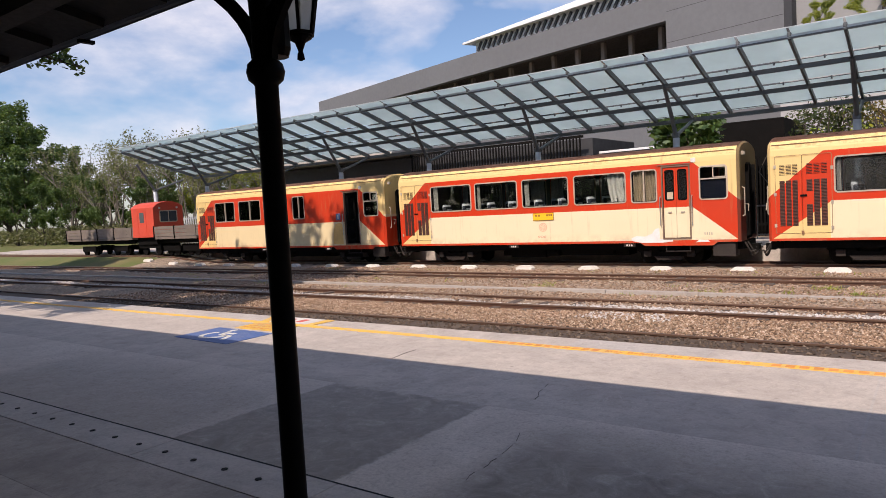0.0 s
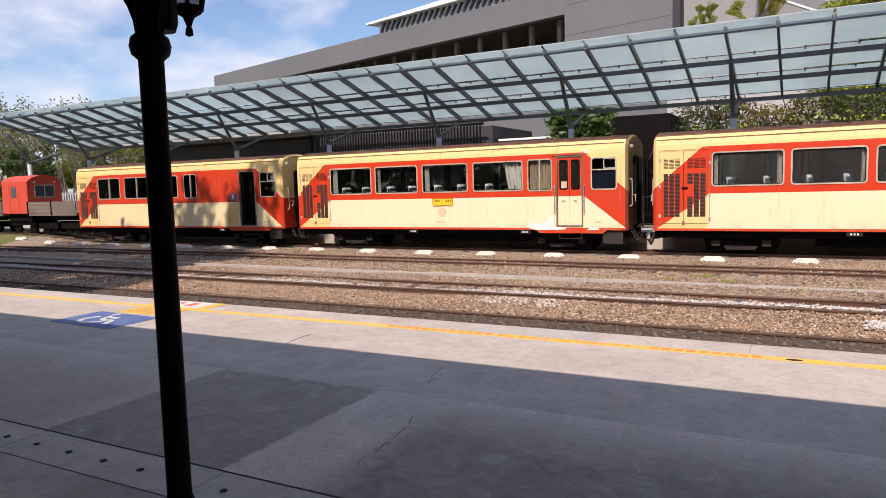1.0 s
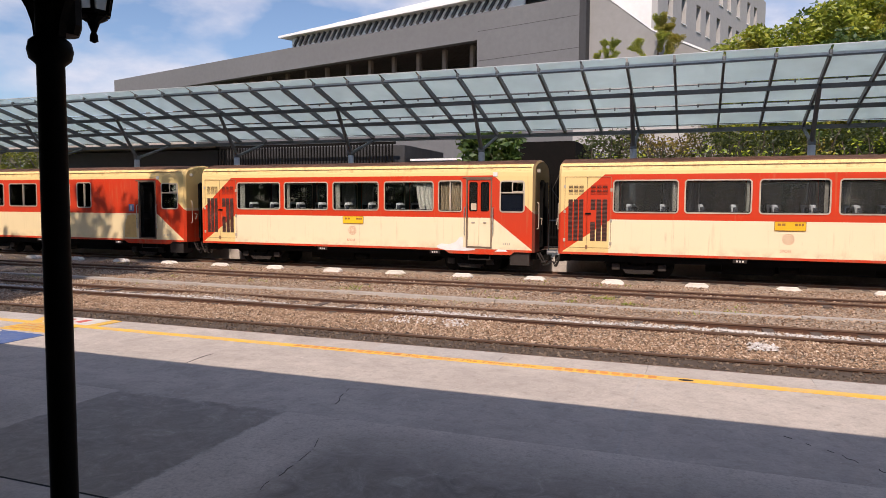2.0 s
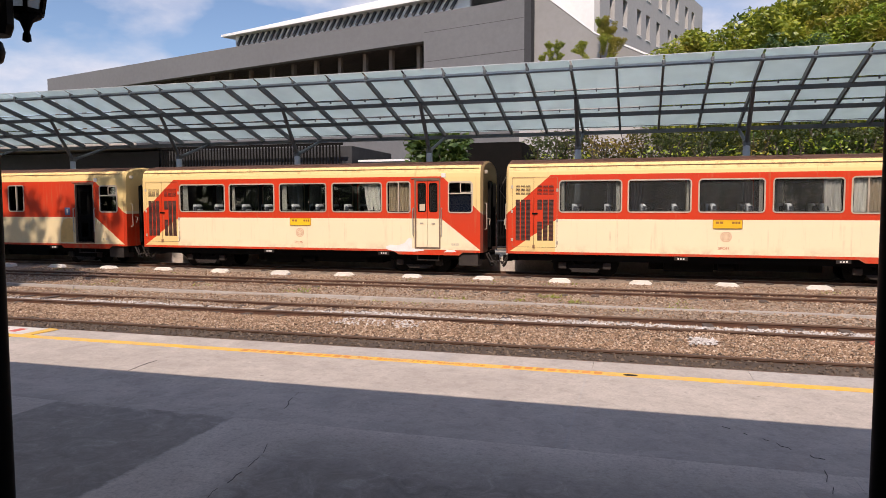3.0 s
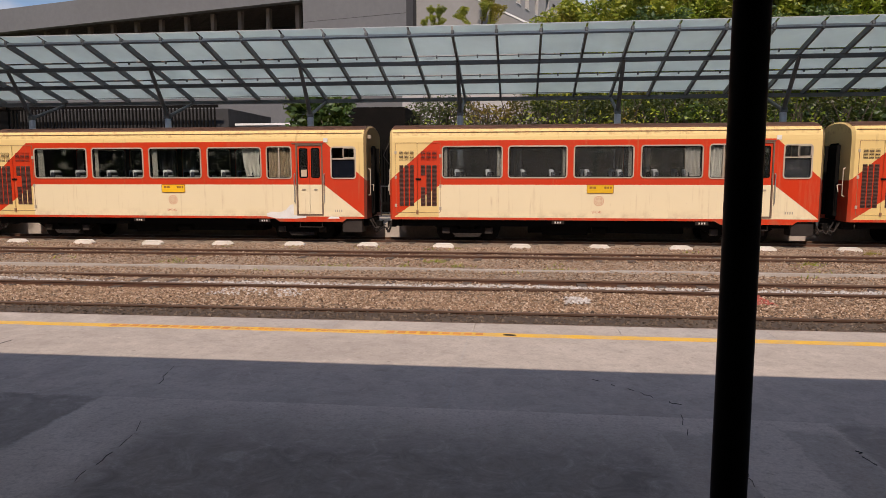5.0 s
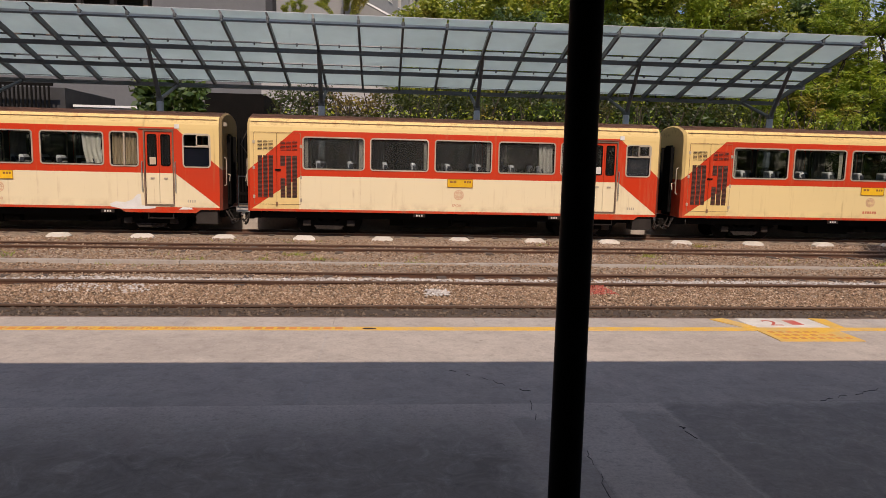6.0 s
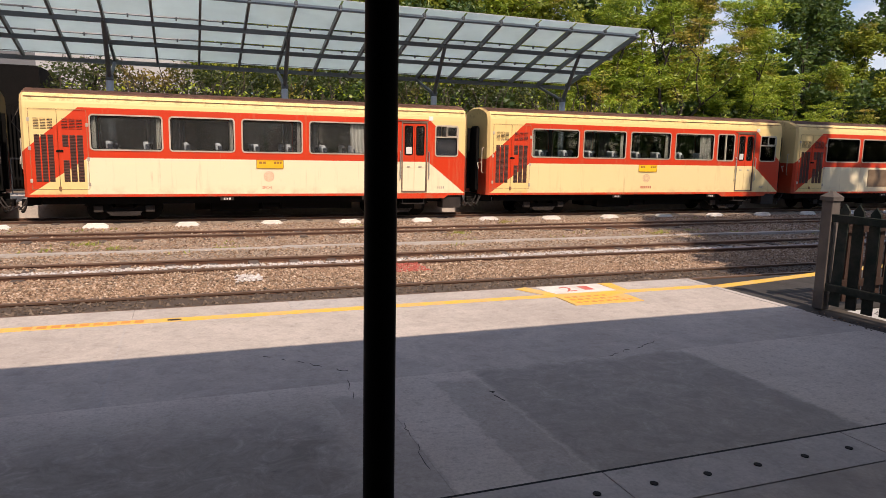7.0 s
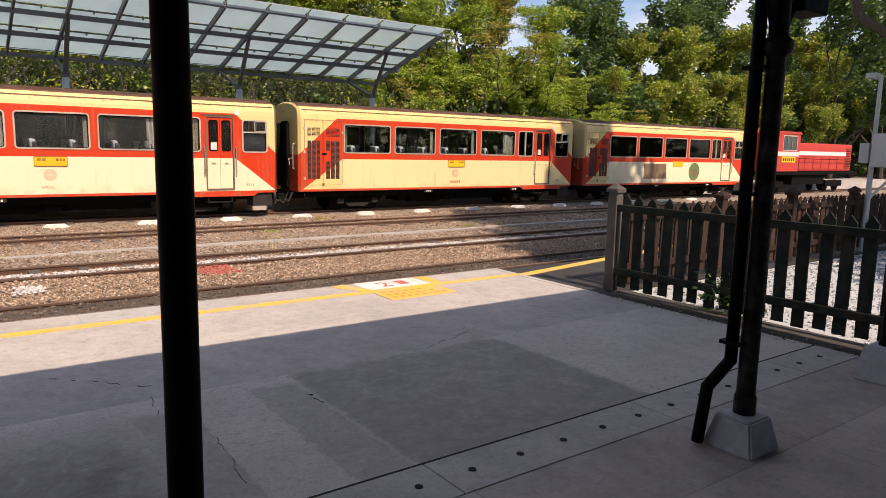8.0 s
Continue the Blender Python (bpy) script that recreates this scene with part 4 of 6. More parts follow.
spk = tagged(part("speaker_box", bx(4.13, 4.40, -3.82, -3.66, 2.53, 2.80, bevel=0.01), M_BLACK_IRON), "black loudspeaker box on the iron column", "loudspeaker")

# lantern on the first column
lan = empty("wall_lantern", pose(-2.405, -3.75 + 0.20, 2.565) @ Matrix.Diagonal((1.3, 1.3, 1.3, 1)))
tagged(lan, "black iron lantern with clouded panes on the column", "lantern")
bm = bmesh.new()
lathe(bm, [(0.004, -0.125), (0.014, -0.12), (0.012, -0.10), (0.008, -0.092), (0.014, -0.075), (0.02, -0.06), (0.045, -0.045), (0.045, -0.03), (0.03, -0.02)], 12)
part("finial", bm, M_BLACK_IRON, lan)
panes, bars = bmesh.new(), bmesh.new()
ring0 = [(0.05 * math.cos(radians(60 * i + 15)), 0.05 * math.sin(radians(60 * i + 15)), -0.03) for i in range(6)]
ring1 = [(0.085 * math.cos(radians(60 * i + 15)), 0.085 * math.sin(radians(60 * i + 15)), 0.16) for i in range(6)]
for i in range(6):
    j = (i + 1) % 6
    panes.faces.new([panes.verts.new(p) for p in (ring0[i], ring0[j], ring1[j], ring1[i])])
    beam(bars, ring0[i], ring1[i], 0.012, 0.012)
    beam(bars, ring1[i], ring1[j], 0.014, 0.012)
    beam(bars, ring0[i], ring0[j], 0.014, 0.012)
part("pane", panes, M_LANTERN_GLASS, lan)
part("cage", bars, M_BLACK_IRON, lan)
part("hood", lathe(bmesh.new(), [(0.115, 0.16), (0.115, 0.168), (0.06, 0.235), (0.03, 0.26), (0.02, 0.30), (0.004, 0.32)], 6), M_BLACK_IRON, lan)
bm = bmesh.new()
tube(bm, [(0, -0.13, -0.09), (0, -0.10, -0.06), (0, -0.05, -0.045), (0, 0, -0.05)], 0.014, 8)
part("bracket", bm, M_BLACK_IRON, lan)
part("mounting_plate", lathe(bmesh.new(), [(0.05, -0.13), (0.06, -0.10), (0.06, 0.02), (0.04, 0.06)], 12, (0, -0.125, 0.0)), M_BLACK_IRON, lan)


# ---- fences ----
def picket(w, h, t=0.022):
    return prism(bmesh.new(), [(-w / 2, 0.05), (w / 2, 0.05), (w / 2, h - 0.075), (0, h), (-w / 2, h - 0.075)], -t / 2, t / 2)


def picket_fence(name, label, start, end, mat, post_at, h, spacing, cap_mat, side=1):
    a, b = Vector((*start, 0)), Vector((*end, 0))
    d = b - a
    f = empty(name, Matrix.Translation(a) @ pose(0, 0, 0, 0, 0, math.degrees(math.atan2(d.y, d.x))))
    tagged(f, label, "fence")
    L = d.length
    rng = random.Random(int(L * 10))
    me = finish("picket", picket(0.118, h), mat)
    n = int(L / spacing)
    for i in range(n):
        share("picket", me, f, pose(0.16 + i * spacing + rng.uniform(-0.012, 0.012), side * 0.037 + rng.uniform(-0.003, 0.003), rng.uniform(-0.02, 0.01), rng.uniform(-1, 1), rng.uniform(-1.2, 1.2), 0))
    for z in (0.22, h - 0.20):
        part("fence_rail", bx(0, L, -0.022, 0.028, z, z + 0.085, bevel=0.006), mat, f)
    bm = bx(-0.065, 0.065, -0.065, 0.065, 0, h + 0.03, bevel=0.008)
    post_me = finish("post", bm, cap_mat)
    cap = bmesh.new()
    vs = [[cap.verts.new((sx * w, sy * w, z)) for sx, sy in ((-1, -1), (1, -1), (1, 1), (-1, 1))] for w, z in ((0.085, h + 0.03), (0.085, h + 0.075), (0.01, h + 0.14))]
    cap.faces.new(vs[0][::-1])
    cap.faces.new(vs[2])
    for p, q in zip(vs, vs[1:]):
        for i in range(4):
            j = (i + 1) % 4
            cap.faces.new((p[i], p[j], q[j], q[i]))
    cap_me = finish("post_cap", cap, cap_mat)
    for x in post_at:
        po = share("post", post_me, f, pose(x, side * 0.03, 0))
        share("post_cap", cap_me, po, Matrix.Identity(4))
    return f


picket_fence("picket_fence", "weathered dark green picket fence closing the platform end", (6.90, -0.24), (7.16, -7.0), M_FENCE_GREEN, (0.0, 5.6), 1.20, 0.195, M_POST_CAP)
picket_fence("picket_fence", "weathered brown picket fence beside the gravel yard", (7.05, -0.22), (24.0, -0.02), M_FENCE_BROWN, (2.3, 4.35, 6.6, 8.9, 11.2, 13.5), 1.06, 0.16, M_FENCE_BROWN)

sig = empty("equipment_mast", pose(14.0, -0.2, 0))
tagged(sig, "pale grey steel mast with a cabinet and a floodlight", "mast")
part("mast_pole", rod(bmesh.new(), (0, 0, -0.1), (0, 0, 3.2), 0.055, 16, 0.034), M_GREY_BOX, sig)
cabin = part("cabinet", bx(-0.2, 0.2, -0.62, -0.05, 1.55, 2.15, bevel=0.015), M_GREY_BOX, sig)
part("cabinet_door", bx(-0.212, -0.198, -0.58, -0.09, 1.60, 2.11), M_GREY_BOX, cabin)
part("side_box", bx(-0.09, 0.09, 0.035, 0.20, 1.62, 1.98, bevel=0.01), M_GREY_BOX, sig)
bm = bmesh.new()
beam(bm, (0, -0.5, 1.55), (0, 0.0, 0.95), 0.04, 0.04)
part("stay", bm, M_GREY_BOX, sig)
part("floodlight", bx(-0.08, 0.08, 0.05, 0.24, 3.14, 3.24, bevel=0.015), M_GREY_BOX, sig)
part("arm", bx(-0.02, 0.02, 0.0, 0.1, 3.12, 3.16), M_GREY_BOX, sig)


# ---- the train ----
CAR_S, CAR_L, CAR_W, CAR_Y, PITCH = 0.02, 11.62, 2.1, 13.47, 12.425   # body ends, width, near side, spacing
STD_WIN = [(1.45, 3.17, 1.47, 2.38), (3.31, 4.96, 1.47, 2.38), (5.12, 6.76, 1.47, 2.38), (6.93, 8.59, 1.47, 2.38)]
NARROW_WIN = (8.73, 9.50, 1.45, 2.40)
END_WIN = (10.65, 11.40, 1.45, 2.38)
DOOR = (9.65, 10.39, 0.42, 2.42)
PROFILE = [(0.0, 2.50), (0.010, 2.62), (0.035, 2.72), (0.075, 2.79), (0.13, 2.84), (0.20, 2.87)]
CROWN = [(0.20, 2.871), (0.42, 2.95), (0.70, 3.00), (1.05, 3.02)]


def car_body(wins, door):
    ins = 0.03
    holes = [(a + ins, b - ins, c + ins, d - ins) for a, b, c, d in wins]
    bm = bmesh.new()
    for y0, y1 in ((0.0, 0.05), (CAR_W - 0.05, CAR_W)):
        hs = holes + ([door] if y0 == 0.0 else [])
        holed_wall(bm, CAR_S, CAR_L, 0.30, 2.50, y0, y1, hs)
    # curved shoulders
    for mirror in (False, True):
        pts = [(CAR_W - y, z) if mirror else (y, z) for y, z in PROFILE]
        rows = [[bm.verts.new((s, y, z)) for y, z in pts] for s in (CAR_S, CAR_L)]
        for i in range(len(pts) - 1):
            f = (rows[0][i], rows[1][i], rows[1][i + 1], rows[0][i + 1])
            bm.faces.new(f if not mirror else f[::-1])
    # end walls with a rounded nose and a gangway opening
    outline = [(0.0, 0.30)] + PROFILE + CROWN[1:]
    outline = outline + [(CAR_W - y, z) for y, z in reversed(outline[:-1])]
    for s, nose in ((CAR_S, -0.07), (CAR_L, 0.07)):
        a = [bm.verts.new((s, y, z)) for y, z in outline]
        b = [bm.verts.new((s + nose, 1.05 + (y - 1.05) * 0.93, 1.5 + (z - 1.5) * (0.965 if z > 1.5 else 1.0))) for y, z in outline]
        n = len(a)
        for i in range(n):
            j = (i + 1) % n
            bm.faces.new((a[i], a[j], b[j], b[i]))
        g = [bm.verts.new((s + nose, y, z)) for y, z in ((0.72, 0.30), (0.72, 2.35), (0.80, 2.42), (1.30, 2.42), (1.38, 2.35), (1.38, 0.30))]
        half = [v for v in b if v.co.y <= 1.051]
        other = [v for v in b if v.co.y >= 1.049]
        bm.faces.new(half + [g[2], g[1], g[0]])
        bm.faces.new(other + [g[5], g[4], g[3]])
        top = [v for v in b if abs(v.co.y - 1.05) < 0.01]
        if top:
            bm.faces.new((top[0], g[3], g[2]))
    bmesh.ops.recalc_face_normals(bm, faces=bm.faces)
    # sill that drops under the door
    prism(bm, [(8.95, 0.302), (9.1, 0.21), (10.98, 0.21), (11.1, 0.302)], 0.001, 0.045)
    return bm


def curtain(width, height, seed, sway=0.0):
    """Hanging cloth with folds."""
    bm = bmesh.new()
    rng = random.Random(seed)
    n, m = 22, 8
    ph = rng.uniform(0, 6)
    rows = []
    for k in range(m + 1):
        t = k / m
        row = []
        for i in range(n + 1):
            u = i / n
            row.append(bm.verts.new((u * width * (1 - 0.25 * math.sin(t * 3) * sway) + sway * 0.18 * t * t, 0.022 * math.sin(u * 24 + ph + 1.2 * t), -t * height + 0.03 * sway * math.sin(u * 7) * t)))
        rows.append(row)
    for a, b in zip(rows, rows[1:]):
        for i in range(n):
            bm.faces.new((a[i], a[i + 1], b[i + 1], b[i]))
    bmesh.ops.solidify(bm, geom=bm.faces[:], thickness=0.004)
    return bm


def bogie():
    fr, ax, wheels = bmesh.new(), bmesh.new(), []
    for y in (0.42, 1.68):
        prism(fr, [(-0.95, 0.06), (-0.85, 0.15), (-0.45, 0.15), (-0.25, 0.0), (0.25, 0.0), (0.45, 0.15), (0.85, 0.15), (0.95, 0.06), (0.75, -0.06), (0.35, -0.14), (-0.35, -0.14), (-0.75, -0.06)], y - 0.04, y + 0.04)
    box(fr, -0.2, 0.2, 0.4, 1.7, -0.05, 0.2)
    for x in (-0.62, 0.62):
        wh = bmesh.new()
        lathe(wh, [(0.05, -0.53), (0.295, -0.44), (0.27, -0.34), (0.05, -0.33), (0.05, 0.33), (0.27, 0.34), (0.295, 0.44), (0.05, 0.53)], 22)
        bmesh.ops.transform(wh, matrix=pose(x, 1.05, -0.06, 90, 0, 0), verts=wh.verts)
        wheels.append(wh)
        box(ax, x - 0.11, x + 0.11, 0.33, 0.46, -0.13, 0.05, bevel=0.02)
    for i in range(5):
        box(ax, -0.42 + 0.02 * i, 0.42 - 0.02 * i, 0.35, 0.42, -0.135 - 0.022 * i, -0.117 - 0.022 * i)
    return fr, ax, *wheels


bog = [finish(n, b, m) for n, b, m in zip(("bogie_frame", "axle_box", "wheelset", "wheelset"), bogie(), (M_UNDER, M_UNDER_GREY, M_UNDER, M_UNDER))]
seat_back = finish("backrest", bx(-0.06, 0.06, -0.21, 0.21, 0.42, 1.15, bevel=0.03), M_SEAT)
seat_pad = finish("cushion", bx(-0.02, 0.42, -0.21, 0.21, 0.30, 0.44, bevel=0.03), M_SEAT)
def headrest():
    """A cloth cover over a headrest that leans back and narrows to the top."""
    bm = bmesh.new()
    box(bm, -0.085, 0.085, -0.20, 0.20, 0.97, 1.22, bevel=0.05)
    for v in bm.verts:
        k = (v.co.z - 0.97) / 0.25
        v.co.x = v.co.x * (1.0 - 0.25 * k) - 0.05 * k
        v.co.y *= 1.0 - 0.12 * k
    return bm


seat_cover = finish("headrest_cover", headrest(), M_COVER, True)
hinge_me = finish("hinge", bx(-0.03, 0.03, -0.02, 0.0, -0.045, 0.045, bevel=0.006), M_ALU)


def window_unit(car, w, kind, seed, y=0.0):
    a, b, c, d = w
    t = empty("window")
    t.parent = car
    sgn = -1 if y == 0 else 1
    ya, yb = (y - 0.014, y + 0.06) if y == 0 else (y - 0.06, y + 0.014)
    part("window_frame", ring_frame(bmesh.new(), a, b, c, d, 0.038, 0.10, ya, yb), M_ALU, t, "tarnished aluminium frame")
    if y == 0:
        part("window_seal", ring_frame(bmesh.new(), a + 0.034, b - 0.034, c + 0.034, d - 0.034, 0.020, 0.07, y - 0.004, y + 0.03), M_UNDER, t, "black rubber seal")
    ym = y + 0.028 if y == 0 else y - 0.028
    pane = part("pane", bx(a + 0.035, b - 0.035, ym - 0.003, ym + 0.003, c + 0.035, d - 0.035), M_GLASS_FAR if y else (M_GLASS_VEILED if seed >= 30 else M_GLASS), t)
    pane.visible_shadow = False
    if y == 0:
        if kind in ("sliding", "narrow"):
            m = (a + b) / 2
            part("mullion", bx(m - 0.02, m + 0.02, y - 0.006, y + 0.05, c + 0.04, d - 0.04), M_ALU, t)
        if kind == "end":
            zz, m = c + (d - c) * 0.62, (a + b) / 2 + 0.02
            part("mullion", bx(a + 0.04, b - 0.04, y - 0.006, y + 0.05, zz - 0.018, zz + 0.018), M_ALU, t)
            part("sash_frame", ring_frame(bmesh.new(), m - 0.03, b - 0.035, zz + 0.02, d - 0.035, 0.024, 0.05, y - 0.012, y + 0.02), M_ALU, t)
            part("tinted_pane", bx(a + 0.036, b - 0.036, y + 0.040, y + 0.046, c + 0.036, zz - 0.018), M_TINTED, t)
    return t


def make_car(k, label, wins, kinds, curtains, number="", open_door=False, seats=True, paint=None):
    car = empty("passenger_car", pose(-3.55 + PITCH * (k - 3), CAR_Y, 0))
    tagged(car, label, "railway carriage", "carriages of the train")
    near = wins + [END_WIN]
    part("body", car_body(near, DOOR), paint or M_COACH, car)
    bm = bmesh.new()
    line = CROWN + [(CAR_W - y, z) for y, z in reversed(CROWN[:-1])]
    rows = [[bm.verts.new((s, y, z)) for y, z in line] for s in (CAR_S - 0.02, CAR_L + 0.02)]
    for i in range(len(line) - 1):
        bm.faces.new((rows[0][i], rows[1][i], rows[1][i + 1], rows[0][i + 1]))
    bmesh.ops.solidify(bm, geom=bm.faces[:], thickness=0.03)
    beam(bm, (CAR_S - 0.02, 0.185, 2.868), (CAR_L + 0.02, 0.185, 2.868), 0.04, 0.024)
    rf = part("roof", bm, M_ROOF_BROWN, car, "dull brown painted roof")
    part("drip_rail", bx(0.05, CAR_L - 0.05, 0.028, 0.06, 2.755, 2.768), M_RUST, car, "rusty drip rail")
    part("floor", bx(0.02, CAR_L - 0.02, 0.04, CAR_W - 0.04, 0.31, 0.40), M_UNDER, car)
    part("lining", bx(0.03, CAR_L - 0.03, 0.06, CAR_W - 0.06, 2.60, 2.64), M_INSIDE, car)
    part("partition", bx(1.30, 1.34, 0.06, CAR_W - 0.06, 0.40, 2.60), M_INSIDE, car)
    # windows on both sides
    for i, (w, kd) in enumerate(zip(near, kinds + ["end"])):
        window_unit(car, w, kd, i + 10 * k if k == 3 else i)
        window_unit(car, w, kd, i, CAR_W)
    # curtains behind the near panes
    for wi, side, width, mat, sway in curtains:
        a, b, c, d = near[wi]
        x = a + 0.05 if side < 0 else b - 0.05 - width
        o = part("curtain", curtain(width, d - c - 0.10, wi * 7 + k + side, sway), mat, car)
        o.matrix_basis = pose(x, 0.10, d - 0.05)
    # dark inner skin of both sides; grey cloths added as pale strips at far panes
    skin = [(w[0] - 0.01, w[1] + 0.01, w[2] - 0.01, w[3] + 0.01) for w in near]
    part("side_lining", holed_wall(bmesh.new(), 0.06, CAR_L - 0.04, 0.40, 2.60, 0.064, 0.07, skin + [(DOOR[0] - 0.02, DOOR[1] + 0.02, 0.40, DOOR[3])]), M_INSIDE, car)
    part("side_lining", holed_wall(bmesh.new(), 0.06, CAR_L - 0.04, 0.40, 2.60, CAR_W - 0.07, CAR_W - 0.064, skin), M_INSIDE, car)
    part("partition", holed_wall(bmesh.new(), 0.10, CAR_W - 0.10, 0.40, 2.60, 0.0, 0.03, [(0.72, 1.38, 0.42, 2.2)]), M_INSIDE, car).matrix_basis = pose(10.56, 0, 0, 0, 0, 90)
    for i, w in enumerate(near[:4]):
        wd = 0.22 + 0.11 * ((i * 3 + k * 2) % 4)
        o = part("curtain", curtain(wd, w[3] - w[2] - 0.08, i + 40 + k), M_CURTAIN_FAR, car)
        o.matrix_basis = pose(w[0] + 0.05 + (w[1] - w[0] - 0.1 - wd) * ((i + k) % 2), CAR_W - 0.12, w[3] - 0.04)
    # seats
    if seats:
        rng = random.Random(k)
        for w in near[:-1]:
            if w[1] - w[0] < 1.0:
                continue
            for u in (0.27, 0.78):
                for yy in (0.42, 1.62):
                    st = empty("seat", pose(w[0] + (w[1] - w[0]) * u + rng.uniform(-0.03, 0.03), yy - 0.1, 0.50))
                    st.parent = car
                    for nm, me in (("backrest", seat_back), ("cushion", seat_pad), ("headrest_cover", seat_cover)):
                        share(nm, me, st, Matrix.Identity(4))
    # door
    a, b, c, d = DOOR
    part("door_frame", ring_frame(bmesh.new(), a - 0.03, b + 0.03, c - 0.03, d + 0.03, 0.038, 0.02, -0.014, 0.055), M_DOOR_EDGE, car, "tarnished brown door surround")
    part("door_head", bx(a - 0.14, b + 0.05, -0.03, 0.0, d + 0.045, d + 0.065), M_DOOR_EDGE, car)
    if open_door:
        lf = part("door_leaf", holed_wall(bmesh.new(), 0, 0.36, 0.45, 2.38, 0, 0.03, [(0.07, 0.29, 1.35, 2.2), (0.07, 0.29, 0.6, 1.1)]), M_UNDER, car, "folded inner door leaf")
        lf.matrix_basis = pose(a + 0.06, 0.06, 0, 0, 0, 62)
    else:
        m = (a + b) / 2
        for x0, x1 in ((a + 0.018, m - 0.004), (m + 0.004, b - 0.018)):
            leaf = part("door_leaf", holed_wall(bmesh.new(), x0, x1, c + 0.018, d - 0.018, 0.012, 0.04, [(x0 + 0.065, x1 - 0.065, 1.50, 2.32)]), paint or M_COACH, car)
            part("door_glass", bx(x0 + 0.06, x1 - 0.06, 0.024, 0.030, 1.49, 2.33), M_GLASS_VEILED, leaf)
            part("door_seal", ring_frame(bmesh.new(), x0 + 0.045, x1 - 0.045, 1.48, 2.34, 0.03, 0.06, 0.004, 0.014), M_UNDER, leaf)
            part("door_knob", bx((x0 + x1) / 2 - 0.05, (x0 + x1) / 2 + 0.05, -0.012, 0.012, 1.13, 1.17, bevel=0.006), M_ALU, leaf)
        part("notice", bx(a + 0.12, a + 0.30, 0.018, 0.022, 1.52, 1.72), M_CURTAIN_TAN if k == 2 else M_WHITE_PAINT, car)
    for x in (a - 0.07, b + 0.07):
        bm = bmesh.new()
        tube(bm, [(x, 0.0, 1.60), (x, -0.055, 1.57), (x, -0.055, 0.80), (x, 0.0, 0.77)], 0.015, 8)
        part("handrail", bm, M_CHROME, car, "polished steel grab rail")
    part("number_box", bx(b + 0.06, b + 0.19, -0.018, 0.0, 2.50, 2.62, bevel=0.006), M_WHITE_PAINT, car)
    # louvred doors of the engine room at the front end
    for x0, x1 in ((0.14, 0.745), (0.755, 1.40)):
        ld = part("service_door", ring_frame(bmesh.new(), x0, x1, 0.50, 2.46, 0.012, 0.03, -0.010, 0.0), paint or M_COACH, car)
        part("door_gap", ring_frame(bmesh.new(), x0 - 0.012, x1 + 0.012, 0.488, 2.472, 0.013, 0.035, -0.004, 0.0), M_RUST, ld, "dark gap round the door")
        ncol = 3
        wv = (x1 - x0 - 0.16) / ncol
        for i in range(ncol):
            xa = x0 + 0.08 + i * wv + 0.015
            for za, zb in ((1.98, 2.24), (0.68, 1.84)) if not (x0 > 0.5 and i == 0) else ((1.98, 2.24), (1.55, 1.84), (0.68, 1.22)):
                part("grille", bx(xa, xa + wv - 0.03, -0.006, 0.0, za, zb), M_GRILLE, ld)
                bm = bmesh.new()
                nn = int((zb - za) / 0.036)
                for q in range(nn):
                    z = za + (q + 0.5) * (zb - za) / nn
                    beam(bm, (xa, -0.011, z), (xa + wv - 0.03, -0.011, z), 0.012, 0.015, (0, -0.5, 1))
                part("louvre", bm, (paint or M_COACH) if za > 1.9 else M_LOUVRE, ld)
    for x, zs in ((0.13, (0.7, 1.5, 2.2)), (1.41, (0.62, 1.25, 2.1))):
        for z in zs:
            share("hinge", hinge_me, car, pose(x, 0, z))
    part("latch", bx(0.70, 0.86, -0.03, 0.0, 1.42, 1.47, bevel=0.006), M_UNDER, car)
    part("latch", bx(0.72, 0.78, -0.035, 0.0, 0.46, 0.56, bevel=0.006), M_RUST, car)
    # route plate, emblem, number
    if number != "none":
        pl = part("route_plate", bx(5.50, 6.22, -0.018, 0.0, 1.06, 1.29, bevel=0.005), M_PLATE, car, "yellow enamel route plate")
        part("plate_border", ring_frame(bmesh.new(), 5.495, 6.225, 1.055, 1.295, 0.012, 0.02, -0.024, -0.016), M_PLATE_INK, pl)
        for x0, x1, z0, z1 in ((5.57, 5.65, 1.17, 1.25), (5.67, 5.75, 1.17, 1.25), (5.80, 5.93, 1.195, 1.215), (5.97, 6.03, 1.17, 1.25), (6.05, 6.10, 1.17, 1.25), (6.12, 6.17, 1.17, 1.25), (5.58, 5.74, 1.095, 1.115), (5.98, 6.16, 1.095, 1.115)):
            part("lettering", bx(x0, x1, -0.021, -0.017, z0 + 0.012, z1 - 0.008), M_PLATE_INK, pl)
        bm = bmesh.new()
        for r in (0.13, 0.085):
            for i in range(24):
                if i % 6 == 5 and r < 0.1:
                    continue
                a0, a1 = 2 * math.pi * i / 24, 2 * math.pi * (i + 1) / 24
                beam(bm, (5.83 + r * math.cos(a0), -0.002, 0.84 + r * math.sin(a0)), (5.83 + r * math.cos(a1), -0.002, 0.84 + r * math.sin(a1)), 0.022, 0.004, (0, 1, 0))
        for i in range(8):
            a0 = math.pi * i / 4
            beam(bm, (5.83 + 0.03 * math.cos(a0), -0.002, 0.84 + 0.03 * math.sin(a0)), (5.83 + 0.13 * math.cos(a0), -0.002, 0.84 + 0.13 * math.sin(a0)), 0.018, 0.004, (0, 1, 0))
        part("emblem", bm, M_EMBLEM, car, "faded red round emblem")
